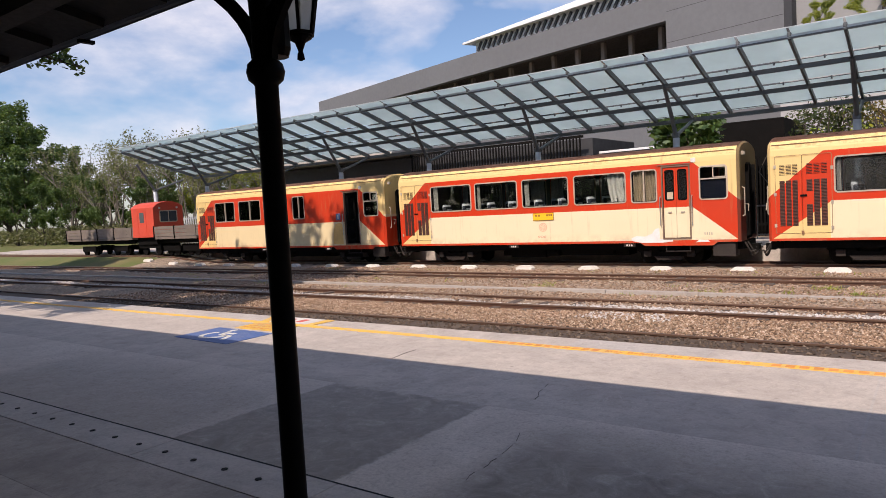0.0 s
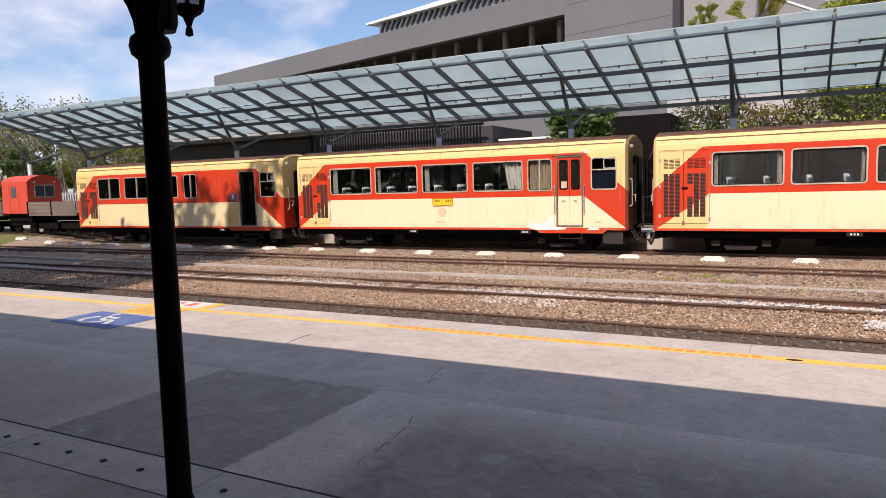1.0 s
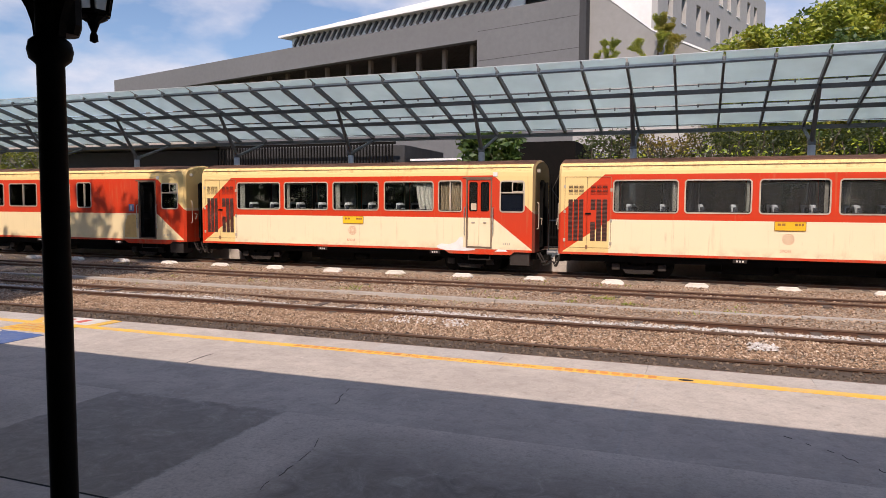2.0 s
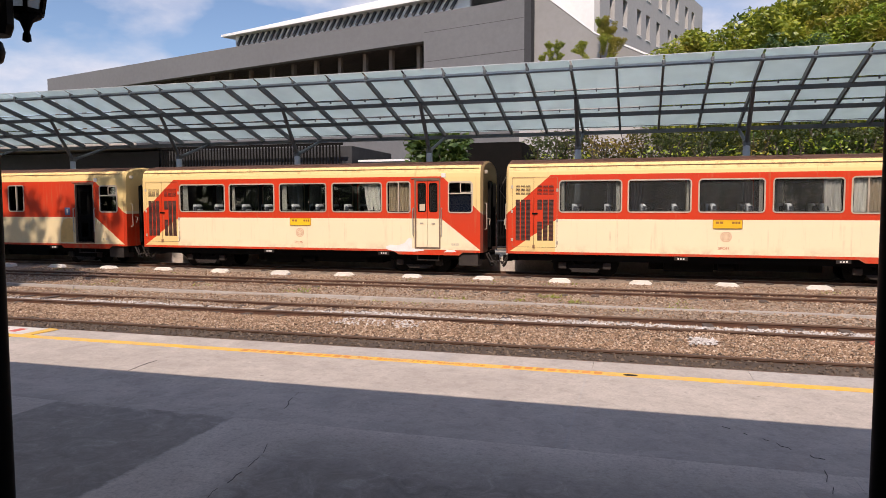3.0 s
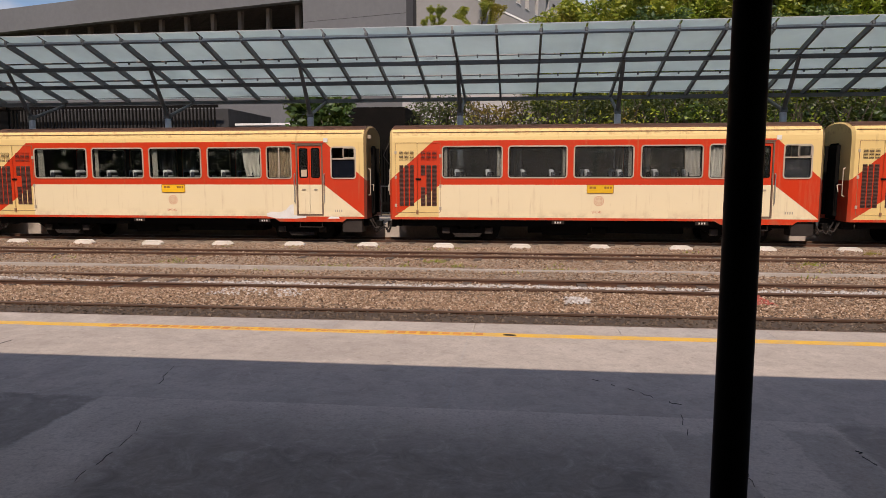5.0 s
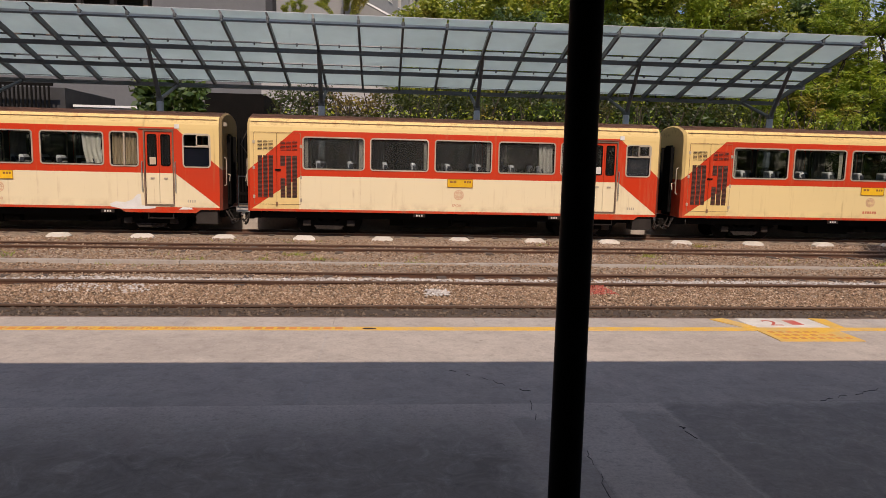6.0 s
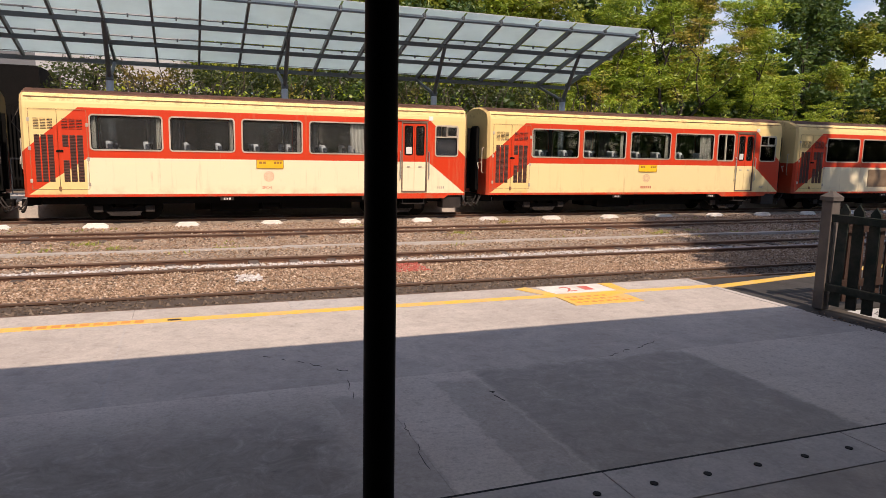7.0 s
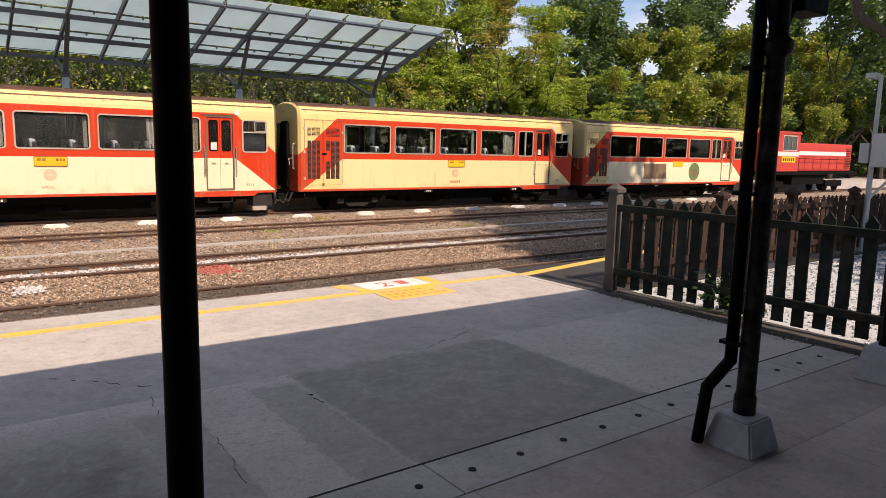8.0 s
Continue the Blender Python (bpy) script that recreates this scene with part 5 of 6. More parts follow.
        if number:
            lettering(number, 0, 0, 0.105, M_INK_RED, car, "fleet_number", pose(5.64, -0.004, 0.50, 90, 0, 0))
        else:
            for i in range(6):
                part("fleet_number", bx(5.62 + i * 0.075, 5.67 + i * 0.075, -0.004, 0.0, 0.50, 0.58), M_INK_RED, car)
    for i in range(4):
        part("small_writing", bx(10.76 + i * 0.06, 10.79 + i * 0.06, -0.004, 0.0, 0.50, 0.57), M_ALU, car)
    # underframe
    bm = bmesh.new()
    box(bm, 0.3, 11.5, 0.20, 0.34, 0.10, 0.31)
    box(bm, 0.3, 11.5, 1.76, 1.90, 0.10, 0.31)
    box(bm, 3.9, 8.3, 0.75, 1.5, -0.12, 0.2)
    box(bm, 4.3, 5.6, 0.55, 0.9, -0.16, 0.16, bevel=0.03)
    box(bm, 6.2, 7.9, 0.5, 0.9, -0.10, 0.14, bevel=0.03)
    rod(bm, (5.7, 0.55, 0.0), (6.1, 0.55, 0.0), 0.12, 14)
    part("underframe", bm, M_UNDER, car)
    for s in (2.15, 9.65):
        bg = empty("bogie", pose(s, 0, 0))
        bg.parent = car
        for me in bog:
            share(me.name.split(".")[0], me, bg, Matrix.Identity(4))
    for s in (4.72, 8.62):
        tag = part("tag_plate", bx(s - 0.17, s + 0.17, 0.02, 0.04, 0.19, 0.28), M_UNDER_GREY, car)
        for i in range(3):
            part("lettering", bx(s - 0.09 + i * 0.07, s - 0.05 + i * 0.07, 0.016, 0.022, 0.21, 0.26), M_WHITE_PAINT, tag)
    bm = bmesh.new()
    for z in (0.04, 0.24):
        box(bm, a + 0.02, b - 0.02, 0.05, 0.30, z, z + 0.02)
    for x in (a + 0.03, b - 0.05):
        box(bm, x, x + 0.02, 0.06, 0.08, 0.04, 0.30)
    part("footstep", bm, M_UNDER_GREY, car)
    part("equipment_box", bx(10.96, 11.54, 0.06, 0.55, -0.09, 0.28, bevel=0.01), M_UNDER_GREY, car)
    # ends: gangway, coupler, chain, headlight
    for s, sg in ((CAR_S - 0.07, -1), (CAR_L + 0.07, 1)):
        gw = part("gangway", bx(min(s - sg * 0.1, s + sg * 0.02), max(s - sg * 0.1, s + sg * 0.02), 0.76, 1.34, 0.40, 2.38), M_UNDER, car)
        bm = bmesh.new()
        for y in (0.70, 1.40):
            box(bm, min(s, s + sg * 0.10), max(s, s + sg * 0.10), y - 0.02, y + 0.02, 0.42, 2.36)
        part("gangway_post", bm, M_UNDER, gw)
        bm = bmesh.new()
        rod(bm, (s - sg * 0.2, 1.05, 0.10), (s + sg * 0.22, 1.05, 0.10), 0.06, 10)
        box(bm, s + min(0, sg * 0.26), s + max(0, sg * 0.26), 0.93, 1.17, 0.0, 0.18, bevel=0.02)
        box(bm, min(s, s - sg * 0.3), max(s, s - sg * 0.3), 0.3, 1.8, 0.08, 0.28)
        part("coupler", bm, M_UNDER, car)
        bm = bmesh.new()
        for i in range(11):
            t = i / 10
            rod(bm, (s + sg * (0.02 + 0.26 * t), 0.55 + 0.03 * (i % 2), 0.25 - 0.75 * math.sin(t * 3.0) * 0.45), (s + sg * (0.045 + 0.26 * t), 0.57 - 0.03 * (i % 2), 0.20 - 0.75 * math.sin(t * 3.0 + 0.2) * 0.45), 0.017, 6)
        tube(bm, [(s, 0.45, 0.26), (s + sg * 0.16, 0.42, 0.0), (s + sg * 0.28, 0.47, 0.04)], 0.022, 8)
        tube(bm, [(s, 0.8, 0.26), (s + sg * 0.2, 0.76, -0.1), (s + sg * 0.3, 0.8, 0.0)], 0.022, 8)
        part("brake_hose", bm, M_UNDER_GREY, car)
        bm = bmesh.new()
        tube(bm, [(s, 0.30, 1.75), (s + sg * 0.06, 0.30, 1.72), (s + sg * 0.06, 0.30, 1.0), (s, 0.30, 0.97)], 0.014, 8)
        tube(bm, [(s, 0.50, 1.30), (s + sg * 0.12, 0.48, 1.28), (s + sg * 0.12, 0.40, 1.1)], 0.012, 8)
        part("end_handrail", bm, M_ALU, car)
    part("tail_lamp", lathe(bmesh.new(), [(0.05, 0.0), (0.065, 0.02), (0.065, 0.09), (0.03, 0.11)], 14, (CAR_L + 0.1, 0.32, 2.60)), M_ALU, car)
    return car


curt2 = [(0, -1, 0.20, M_CURTAIN, 0), (1, -1, 0.10, M_CURTAIN, 0), (2, -1, 0.18, M_CURTAIN, 0), (3, 1, 0.55, M_CURTAIN, 0.6), (4, -1, 0.36, M_CURTAIN_TAN, 0), (4, 1, 0.36, M_CURTAIN_TAN, 0)]
curt3 = [(0, -1, 0.10, M_CURTAIN, 0), (0, 1, 0.12, M_CURTAIN, 0), (1, 1, 0.08, M_CURTAIN, 0), (2, 1, 0.09, M_CURTAIN, 0), (3, 1, 0.42, M_CURTAIN, 0.25), (4, 1, 0.36, M_CURTAIN_TAN, 0), (4, -1, 0.36, M_CURTAIN, 0)]
curt4 = [(0, -1, 0.12, M_CURTAIN, 0), (1, 1, 0.12, M_CURTAIN, 0), (2, 1, 0.12, M_CURTAIN, 0), (3, 1, 0.5, M_CURTAIN, 0.2), (4, -1, 0.3, M_CURTAIN_TAN, 0)]
kinds5 = ["plain"] * 4 + ["narrow"]
car1 = make_car(1, "cream and red railway carriage with its passenger door open", [(1.45, 2.88, 1.50, 2.40), (3.15, 4.65, 1.50, 2.40), (4.85, 6.35, 1.50, 2.40), (6.68, 7.40, 1.47, 2.42)],
                ["sliding", "sliding", "plain", "narrow"], [(0, -1, 0.1, M_CURTAIN, 0)], "none", True, paint=M_COACH_OLD)
car2 = make_car(2, "cream and red railway carriage with a peeling patch by the door", STD_WIN + [NARROW_WIN], kinds5, curt2, "SPC40")
car3 = make_car(3, "cream and red railway carriage with drawn tan curtain", STD_WIN + [NARROW_WIN], kinds5, curt3, "SPC41")
car4 = make_car(4, "cream and red railway carriage with white seat covers", STD_WIN + [NARROW_WIN], kinds5, curt4, "", paint=M_COACH_YELLOW)
car5 = make_car(5, "cream and red railway carriage with a brown poster and round sign", STD_WIN + [NARROW_WIN], kinds5, curt4, "none")

# peeling patch low on the second carriage
rp = random.Random(5)
ol = [(9.0, 0.30), (8.72, 0.36), (8.70, 0.44), (8.85, 0.50), (9.1, 0.48), (9.3, 0.56), (9.42, 0.70), (9.52, 0.72), (9.53, 0.40), (9.9, 0.395), (9.9, 0.33), (9.6, 0.30)]
part("bare_patch", prism(bmesh.new(), ol, -0.004, 0.0), M_FILLER, car2, "bare grey white filler where paint peeled")
part("bare_patch", prism(bmesh.new(), [(10.52, 0.30), (10.62, 0.37), (10.85, 0.36), (10.9, 0.31)], -0.004, 0.0), M_FILLER, car2)
part("rust_patch", prism(bmesh.new(), [(8.95, 0.42), (9.0, 0.95), (9.1, 1.2), (9.35, 1.26), (9.48, 1.2), (9.5, 0.42)], -0.003, 0.0), worn("yellowed_paint", (0.72, 0.46, 0.16), (0.55, 0.33, 0.12), 0.5, big=4, amount=0.8), car1, "yellowed worn paint beside the door")
sg = part("wheelchair_sign", bx(9.17, 9.40, -0.006, 0.0, 1.36, 1.62), M_BLUE, car1, "small blue wheelchair sign")
part("sign_figure", bx(9.25, 9.31, -0.009, -0.005, 1.41, 1.57), M_WHITE_PAINT, sg)
part("poster", bx(3.75, 5.3, -0.012, 0.0, 0.55, 1.22), M_BROWN_PANEL, car5, "brown poster panel")
pl = part("route_plate", bx(5.78, 6.52, -0.018, 0.0, 1.09, 1.32), M_PLATE, car5, "yellow enamel route plate")
rs = part("round_sign", lathe(bmesh.new(), [(0.40, 0.0), (0.40, 0.015)], 24), M_GREEN_SIGN, car5, "green oval picture sign")
rs.matrix_basis = pose(7.42, -0.002, 0.86, 90, 0, 0)
part("sign_rim", lathe(bmesh.new(), [(0.405, 0.012), (0.405, 0.020), (0.39, 0.020), (0.39, 0.012)], 24), M_POST_CAP, rs, "grey brown rim")
part("sign_picture", lathe(bmesh.new(), [(0.19, 0.014), (0.19, 0.019), (0.0, 0.019)], 18, (0.03, -0.05, 0)), M_BROWN_PANEL, rs, "brown picture shape")


def shed_wagon(x0, y, turn, length, label):
    """A low wagon with plank sides on two axles."""
    w = empty("flat_wagon", pose(x0, y, 0.55 + 0.02 - 0.25, 0, 0, turn))
    tagged(w, label, "railway wagon", "yard wagons")
    for yy in (0.0, 1.75):
        for i in range(max(2, int(length / 1.55))):
            n = max(2, int(length / 1.55))
            bm = bmesh.new()
            a, b = -length + i * length / n + 0.02, -length + (i + 1) * length / n - 0.02
            for r in range(3):
                box(bm, a, b, yy, yy + 0.04, 0.62 + r * 0.175, 0.62 + r * 0.175 + 0.165, bevel=0.006)
            part("side_board", bm, M_PLANK, w)
            part("stanchion", bx(a - 0.05, a + 0.01, yy - 0.03, yy + 0.05, 0.5, 1.16), M_UNDER, w)
    part("deck", bx(-length, 0, 0.02, 1.78, 0.48, 0.60), M_PLANK, w)
    bm = bmesh.new()
    for yy in (0.25, 1.45):
        box(bm, -length + 0.1, -0.1, yy, yy + 0.1, 0.26, 0.48)
    for s in (0.18, 0.34, 0.66, 0.82):
        for yy in (0.5, 1.26):
            rod(bm, (-length * s, yy - 0.05, -0.12), (-length * s, yy + 0.05, -0.12), 0.26, 18)
    for s in (0.26, 0.74):
        for yy in (0.35, 1.4):
            box(bm, -length * s - 0.75, -length * s + 0.75, yy, yy + 0.07, -0.15, 0.16)
    part("underframe", bm, M_UNDER, w)
    part("end_beam", bx(-length - 0.05, -length + 0.05, 0.1, 1.7, 0.3, 0.62), M_UNDER, w)
    return w


shed_wagon(-35.0, 13.9, 0, 7.2, "low wagon with grey plank sides in the yard")
shed_wagon(-29.15, 13.85, 0, 3.6, "short low wagon with grey plank sides")
cab = empty("yard_cab", pose(-34.75, 13.85, 0.58))
tagged(cab, "small red drivers cab on a work wagon", "railway wagon", "yard wagons")
prof = [(0.0, 0.33), (0.0, 1.82), (0.22, 2.0), (0.55, 2.10), (0.85, 2.13), (1.15, 2.10), (1.48, 2.0), (1.7, 1.82), (1.7, 0.33)]
bm = bmesh.new()
a = [bm.verts.new((0.0, y, z)) for y, z in prof]
b = [bm.verts.new((2.05, y, z)) for y, z in prof]
bm.faces.new(a)
bm.faces.new(b[::-1])
for i in range(len(prof)):
    j = (i + 1) % len(prof)
    bm.faces.new((a[i], b[i], b[j], a[j]))
bmesh.ops.recalc_face_normals(bm, faces=bm.faces)
part("cab_body", bm, M_CAB_RED, cab)
bm = bmesh.new()
rows = [[bm.verts.new((x, y, z + dz)) for y, z in prof[1:-1]] for x, dz in ((-0.06, 0.004), (2.11, 0.004), (2.11, 0.045), (-0.06, 0.045))]
for a, b in zip(rows, rows[1:] + rows[:1]):
    for i in range(len(a) - 1):
        bm.faces.new((a[i], a[i + 1], b[i + 1], b[i]))
for k in (0, -1):
    bm.faces.new([row[k] for row in rows])
bmesh.ops.recalc_face_normals(bm, faces=bm.faces)
part("cab_roof", bm, M_CAB_RED, cab)
cw = part("cab_window", bx(2.05, 2.062, 0.38, 1.32, 1.12, 1.66), M_WIN_DARK, cab)
bm = ring_frame(bmesh.new(), 0.34, 1.36, 1.08, 1.70, 0.05, 0.08, -0.02, 0.0)
bmesh.ops.transform(bm, matrix=pose(2.055, 0, 0, 0, 0, 90), verts=bm.verts)
part("window_frame", bm, M_ALU, cw)
part("mullion", bx(2.055, 2.075, 0.83, 0.87, 1.12, 1.66), M_ALU, cw)
cd = part("cab_door", ring_frame(bmesh.new(), 0.55, 1.35, 0.40, 1.75, 0.04, 0.03, -0.012, 0.0), M_CAB_RED, cab)
part("door_pane", bx(0.75, 1.15, -0.008, 0.0, 1.1, 1.62), M_WIN_DARK, cd)
for y in (0.35, 1.35):
    lm = part("marker_lamp", lathe(bmesh.new(), [(0.05, 0), (0.05, 0.05)], 12), M_WHITE_PAINT, cab)
    lm.matrix_basis = pose(2.05, y, 1.83, 0, 90, 0)
bm = bmesh.new()
box(bm, 0.1, 1.95, 0.2, 1.5, -0.05, 0.33)
for yy in (0.3, 1.35):
    box(bm, 0.0, 2.05, yy, yy + 0.08, -0.25, -0.04)
for x in (0.4, 1.65):
    for yy in (0.45, 1.25):
        rod(bm, (x, yy - 0.05, -0.36), (x, yy + 0.05, -0.36), 0.26, 18)
part("underframe", bm, M_UNDER, cab)

# red locomotive at the head
loco = empty("diesel_locomotive", pose(33.95, CAR_Y, 0))
tagged(loco, "red diesel locomotive with a white stripe", "locomotive")
part("hood", bx(4.4, 11.1, 0.25, 1.85, 0.85, 2.42, bevel=0.06), M_LOCO_RED, loco)
cb = part("cab_body", holed_wall(bmesh.new(), 0.9, 4.35, 0.85, 2.85, 0.0, 0.05, [(2.6, 4.0, 1.98, 2.74)]), M_LOCO_RED, loco)
bm = bmesh.new()
box(bm, 0.9, 4.35, 2.05, 2.1, 0.85, 2.85)
box(bm, 0.9, 0.95, 0.05, 2.05, 0.85, 2.85)
box(bm, 4.3, 4.35, 0.05, 2.05, 0.85, 2.85)
part("cab_wall", bm, M_LOCO_RED, loco)
part("cab_roof", prism(bmesh.new(), [(0.8, 2.85), (0.95, 2.98), (4.3, 2.98), (4.45, 2.85)], -0.04, 2.14), M_LOCO_RED, loco)
part("cab_window", bx(2.6, 4.0, 0.02, 0.03, 1.98, 2.74), M_WIN_DARK, cb)
part("window_frame", ring_frame(bmesh.new(), 2.55, 4.05, 1.94, 2.78, 0.06, 0.05, -0.012, 0.05), M_ALU, cb)
for x in (3.05, 3.5):
    part("mullion", bx(x - 0.015, x + 0.015, -0.01, 0.03, 1.98, 2.74), M_ALU, cb)
part("stripe", bx(0.9, 4.35, -0.006, 0.0, 1.66, 1.90), M_LOCO_WHITE, loco)
part("stripe", bx(4.40, 10.4, 0.242, 0.249, 1.74, 1.96), M_LOCO_WHITE, loco)
np_ = part("name_plate", bx(2.55, 3.95, -0.016, 0.0, 1.33, 1.64), M_PLATE, loco)
for i in range(6):
    part("lettering", bx(2.63 + i * 0.21, 2.78 + i * 0.21, -0.019, -0.015, 1.41, 1.56), M_INK, np_)
bm = bmesh.new()
for i in range(12):
    box(bm, 10.35, 10.95, 0.235, 0.25, 1.0 + i * 0.1, 1.04 + i * 0.1)
part("grille", bm, M_UNDER, loco)
for i in range(6):
    part("hood_door", ring_frame(bmesh.new(), 4.6 + i * 0.95, 5.5 + i * 0.95, 0.95, 1.70, 0.02, 0.03, 0.236, 0.25), M_LOCO_RED, loco)
part("running_board", bx(0.9, 11.5, 0.02, 2.08, 0.66, 0.85), M_UNDER, loco)
bm = bmesh.new()
tube(bm, [(4.5, 0.06, 0.85), (4.5, 0.06, 1.55), (11.3, 0.06, 1.5), (11.3, 0.06, 0.85)], 0.018, 6)
part("handrail", bm, M_UNDER, loco)
bm = bmesh.new()
for s in (2.6, 9.4):
    box(bm, s - 1.0, s + 1.0, 0.35, 0.45, -0.05, 0.3)
    for x in (s - 0.65, s + 0.65):
        for yy in (0.6, 1.45):
            rod(bm, (x, yy - 0.05, -0.02), (x, yy + 0.05, -0.02), 0.34, 20)
box(bm, 4.2, 7.8, 0.2, 1.9, 0.1, 0.66)
part("underframe", bm, M_UNDER, loco)

# ---- glass canopy over the far platform ----
tagged(part("far_platform", bx(-60, 60, 15.75, 19.5, -0.5, 0.0), M_PLATFORM), "concrete platform behind the train", "platform", kind="structure")
can = empty("glass_canopy")
tagged(can, "long frosted glass canopy on grey steel rafters", "canopy")
FY, FZ, BY, BZ = 13.80, 5.62, 18.40, 4.28
S = 1.242
X_R = -1.84
K0, K1 = -27, 13


def on_slope(t):
    return FY + (BY - FY) * t, FZ + (BZ - FZ) * t


raf = bmesh.new()
beam(raf, (0, FY + 0.15, FZ - 0.044 - 0.075), (0, BY, BZ - 0.075), 0.065, 0.15)
raf_me = finish("rafter", raf, M_STEEL)
clamp_me = finish("glass_clamp", bx(-0.045, 0.045, FY + 0.08, FY + 0.20, FZ - 0.107, FZ + 0.008, bevel=0.01), M_STEEL)
for k in range(K0, K1 + 1):
    r = share("rafter", raf_me, can, pose(X_R + S * k, 0, 0))
    share("glass_clamp", clamp_me, r, Matrix.Identity(4))
xa, xb = X_R + S * K0 - 0.12, X_R + S * K1 + 0.12
for t, h in ((0.365, 0.13), (0.66, 0.13), (0.975, 0.13)):
    y, z = on_slope(t)
    bm = bmesh.new()
    beam(bm, (xa, y, z - 0.17), (xb, y, z - 0.17), 0.08, h)
    pu = part("purlin", bm, M_STEEL, can)
    bm = bmesh.new()
    tube(bm, [(xa, y - 0.16, z + 0.0), (xb, y - 0.16, z + 0.0)], 0.012, 6)
    part("glazing_bar", bm, M_STEEL, pu)
part("front_edge", bx(xa, xb, FY + 0.10, FY + 0.18, FZ - 0.122, FZ - 0.062), M_STEEL_PALE, can, "pale metal front rail")
part("front_lip", bx(xa, xb, FY + 0.09, FY + 0.18, FZ - 0.162, FZ - 0.124), M_STEEL, can)
part("drip_edge", bx(xa, xb, FY - 0.22, FY - 0.202, FZ + 0.058, FZ + 0.078), M_STEEL_PALE, can)
stud_me = finish("glass_stud", bx(-0.022, 0.022, -0.03, 0.03, -0.05, 0.05, bevel=0.006), M_STEEL)
ts = (-0.05, 0.352, 0.648, 1.0)
pane_mesh = []
for a, b in zip(ts, ts[1:]):
    bm = bmesh.new()
    ya, za = on_slope(a + 0.008)
    yb, zb = on_slope(b - 0.008)
    vs = [bm.verts.new(p) for p in ((0.03, ya, za + 0.02), (S - 0.03, ya, za + 0.02), (S - 0.03, yb, zb + 0.02), (0.03, yb, zb + 0.02))]
    bm.faces.new(vs)
    bmesh.ops.solidify(bm, geom=bm.faces[:], thickness=-0.012)
    pane_mesh.append(finish("glass_pane", bm, M_CANOPY_GLASS))
for k in range(K0, K1):
    for me in pane_mesh:
        p = share("glass_pane", me, can, pose(X_R + S * k, 0, 0))
    for t in (0.352, 0.648):
        y, z = on_slope(t)
        if k > -10:
            share("glass_stud", stud_me, can, pose(X_R + S * (k + 0.5), y - 0.1, z - 0.03))
post_bm = lathe(bmesh.new(), [(0.16, 0.0), (0.16, 0.04), (0.105, 0.05), (0.105, 3.42), (0.075, 3.46), (0.075, 3.56)], 20)
post_me = finish("post", post_bm, M_POST, True)
st = bmesh.new()
rod(st, (0, 0.0, 3.5), (0, -1.02, 4.98), 0.07, 12, 0.06)
rod(st, (0, 0.0, 3.5), (0, 1.85, 4.12), 0.06, 12, 0.05)
box(st, -0.10, 0.10, -0.09, 0.09, 3.44, 3.60, bevel=0.02)
strut_me = finish("strut", st, M_STEEL)
for i in range(-7, 4):
    x = X_R + 4 * S * i
    p = share("post", post_me, can, pose(x, 16.45, 0))
    share("strut", strut_me, p, Matrix.Identity(4))

bm = bmesh.new()
for i in range(120):
    x = -40 + 0.5 * i
    box(bm, x, x + 0.03, 18.95, 18.98, 0, 1.1)
box(bm, -40, 20, 18.94, 18.99, 1.08, 1.13)
box(bm, -40, 20, 18.94, 18.99, 0.12, 0.16)
tagged(part("platform_railing", bm, M_STEEL), "grey steel railing behind the far platform", "railing")

# ---- buildings behind ----
P0, B_ANG = Vector((-7.11, 38.0, 0)), 165.0
hall = empty("grey_hall", Matrix.Translation(P0) @ pose(0, 0, 0, 0, 0, B_ANG))
tagged(hall, "long dark grey hall with a recessed gallery and white roof", "building")
# local x runs along the front away from its corner, local y out towards the tracks is negative z cross; front plane at y = 0


def hall_box(name, x0, x1, d0, d1, z0, z1, mat, label=""):
    """A box on the hall: d is the depth behind the front."""
    return part(name, bx(x0, x1, -d1, -d0, z0, z1), mat, hall, label)


hall_box("front_wall", 0.0, 7.6, 0.0, 0.5, -0.4, 14.75, M_GREY_WALL)
hall_box("fascia", 7.6, 54, 0.0, 0.6, 12.95, 14.75, M_GREY_WALL)
hall_box("lower_wall", 7.6, 54, 0.0, 0.5, -0.4, 8.2, M_GREY_WALL)
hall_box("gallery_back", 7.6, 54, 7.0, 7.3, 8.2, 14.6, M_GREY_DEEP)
hall_box("gallery_floor", 7.6, 54, 0.5, 7.0, 7.9, 8.2, M_GREY_WALL)
hall_box("roof_slab", 0, 54, 0.5, 24, 14.3, 14.6, M_GREY_WALL)
hall_box("corner_strip", -0.45, 0.0, -0.06, 0.5, -0.4, 14.9, M_GREY_DEEP, "charcoal corner strip")
for i in range(20):
    hall_box("column", 8.75 + 2.42 * i, 9.05 + 2.42 * i, 1.3, 1.6, 8.2, 13.0, M_COLUMN)
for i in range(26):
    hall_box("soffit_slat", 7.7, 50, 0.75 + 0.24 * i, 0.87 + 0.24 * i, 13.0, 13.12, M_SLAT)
for i in range(7):
    hall_box("wall_joint", 0.05, 7.55, -0.004, 0.0, 1.5 + 2.0 * i, 1.53 + 2.0 * i, M_GREY_DEEP)
bm = bmesh.new()
vs = [bm.verts.new(p) for p in ((27.2, 0.55, 15.72), (2, 0.55, 15.72), (2, -14, 21.5), (13.5, -14, 21.5), (27.2, 0.55, 15.56), (2, 0.55, 15.56), (2, -14, 15.56), (24, -14, 15.56))]
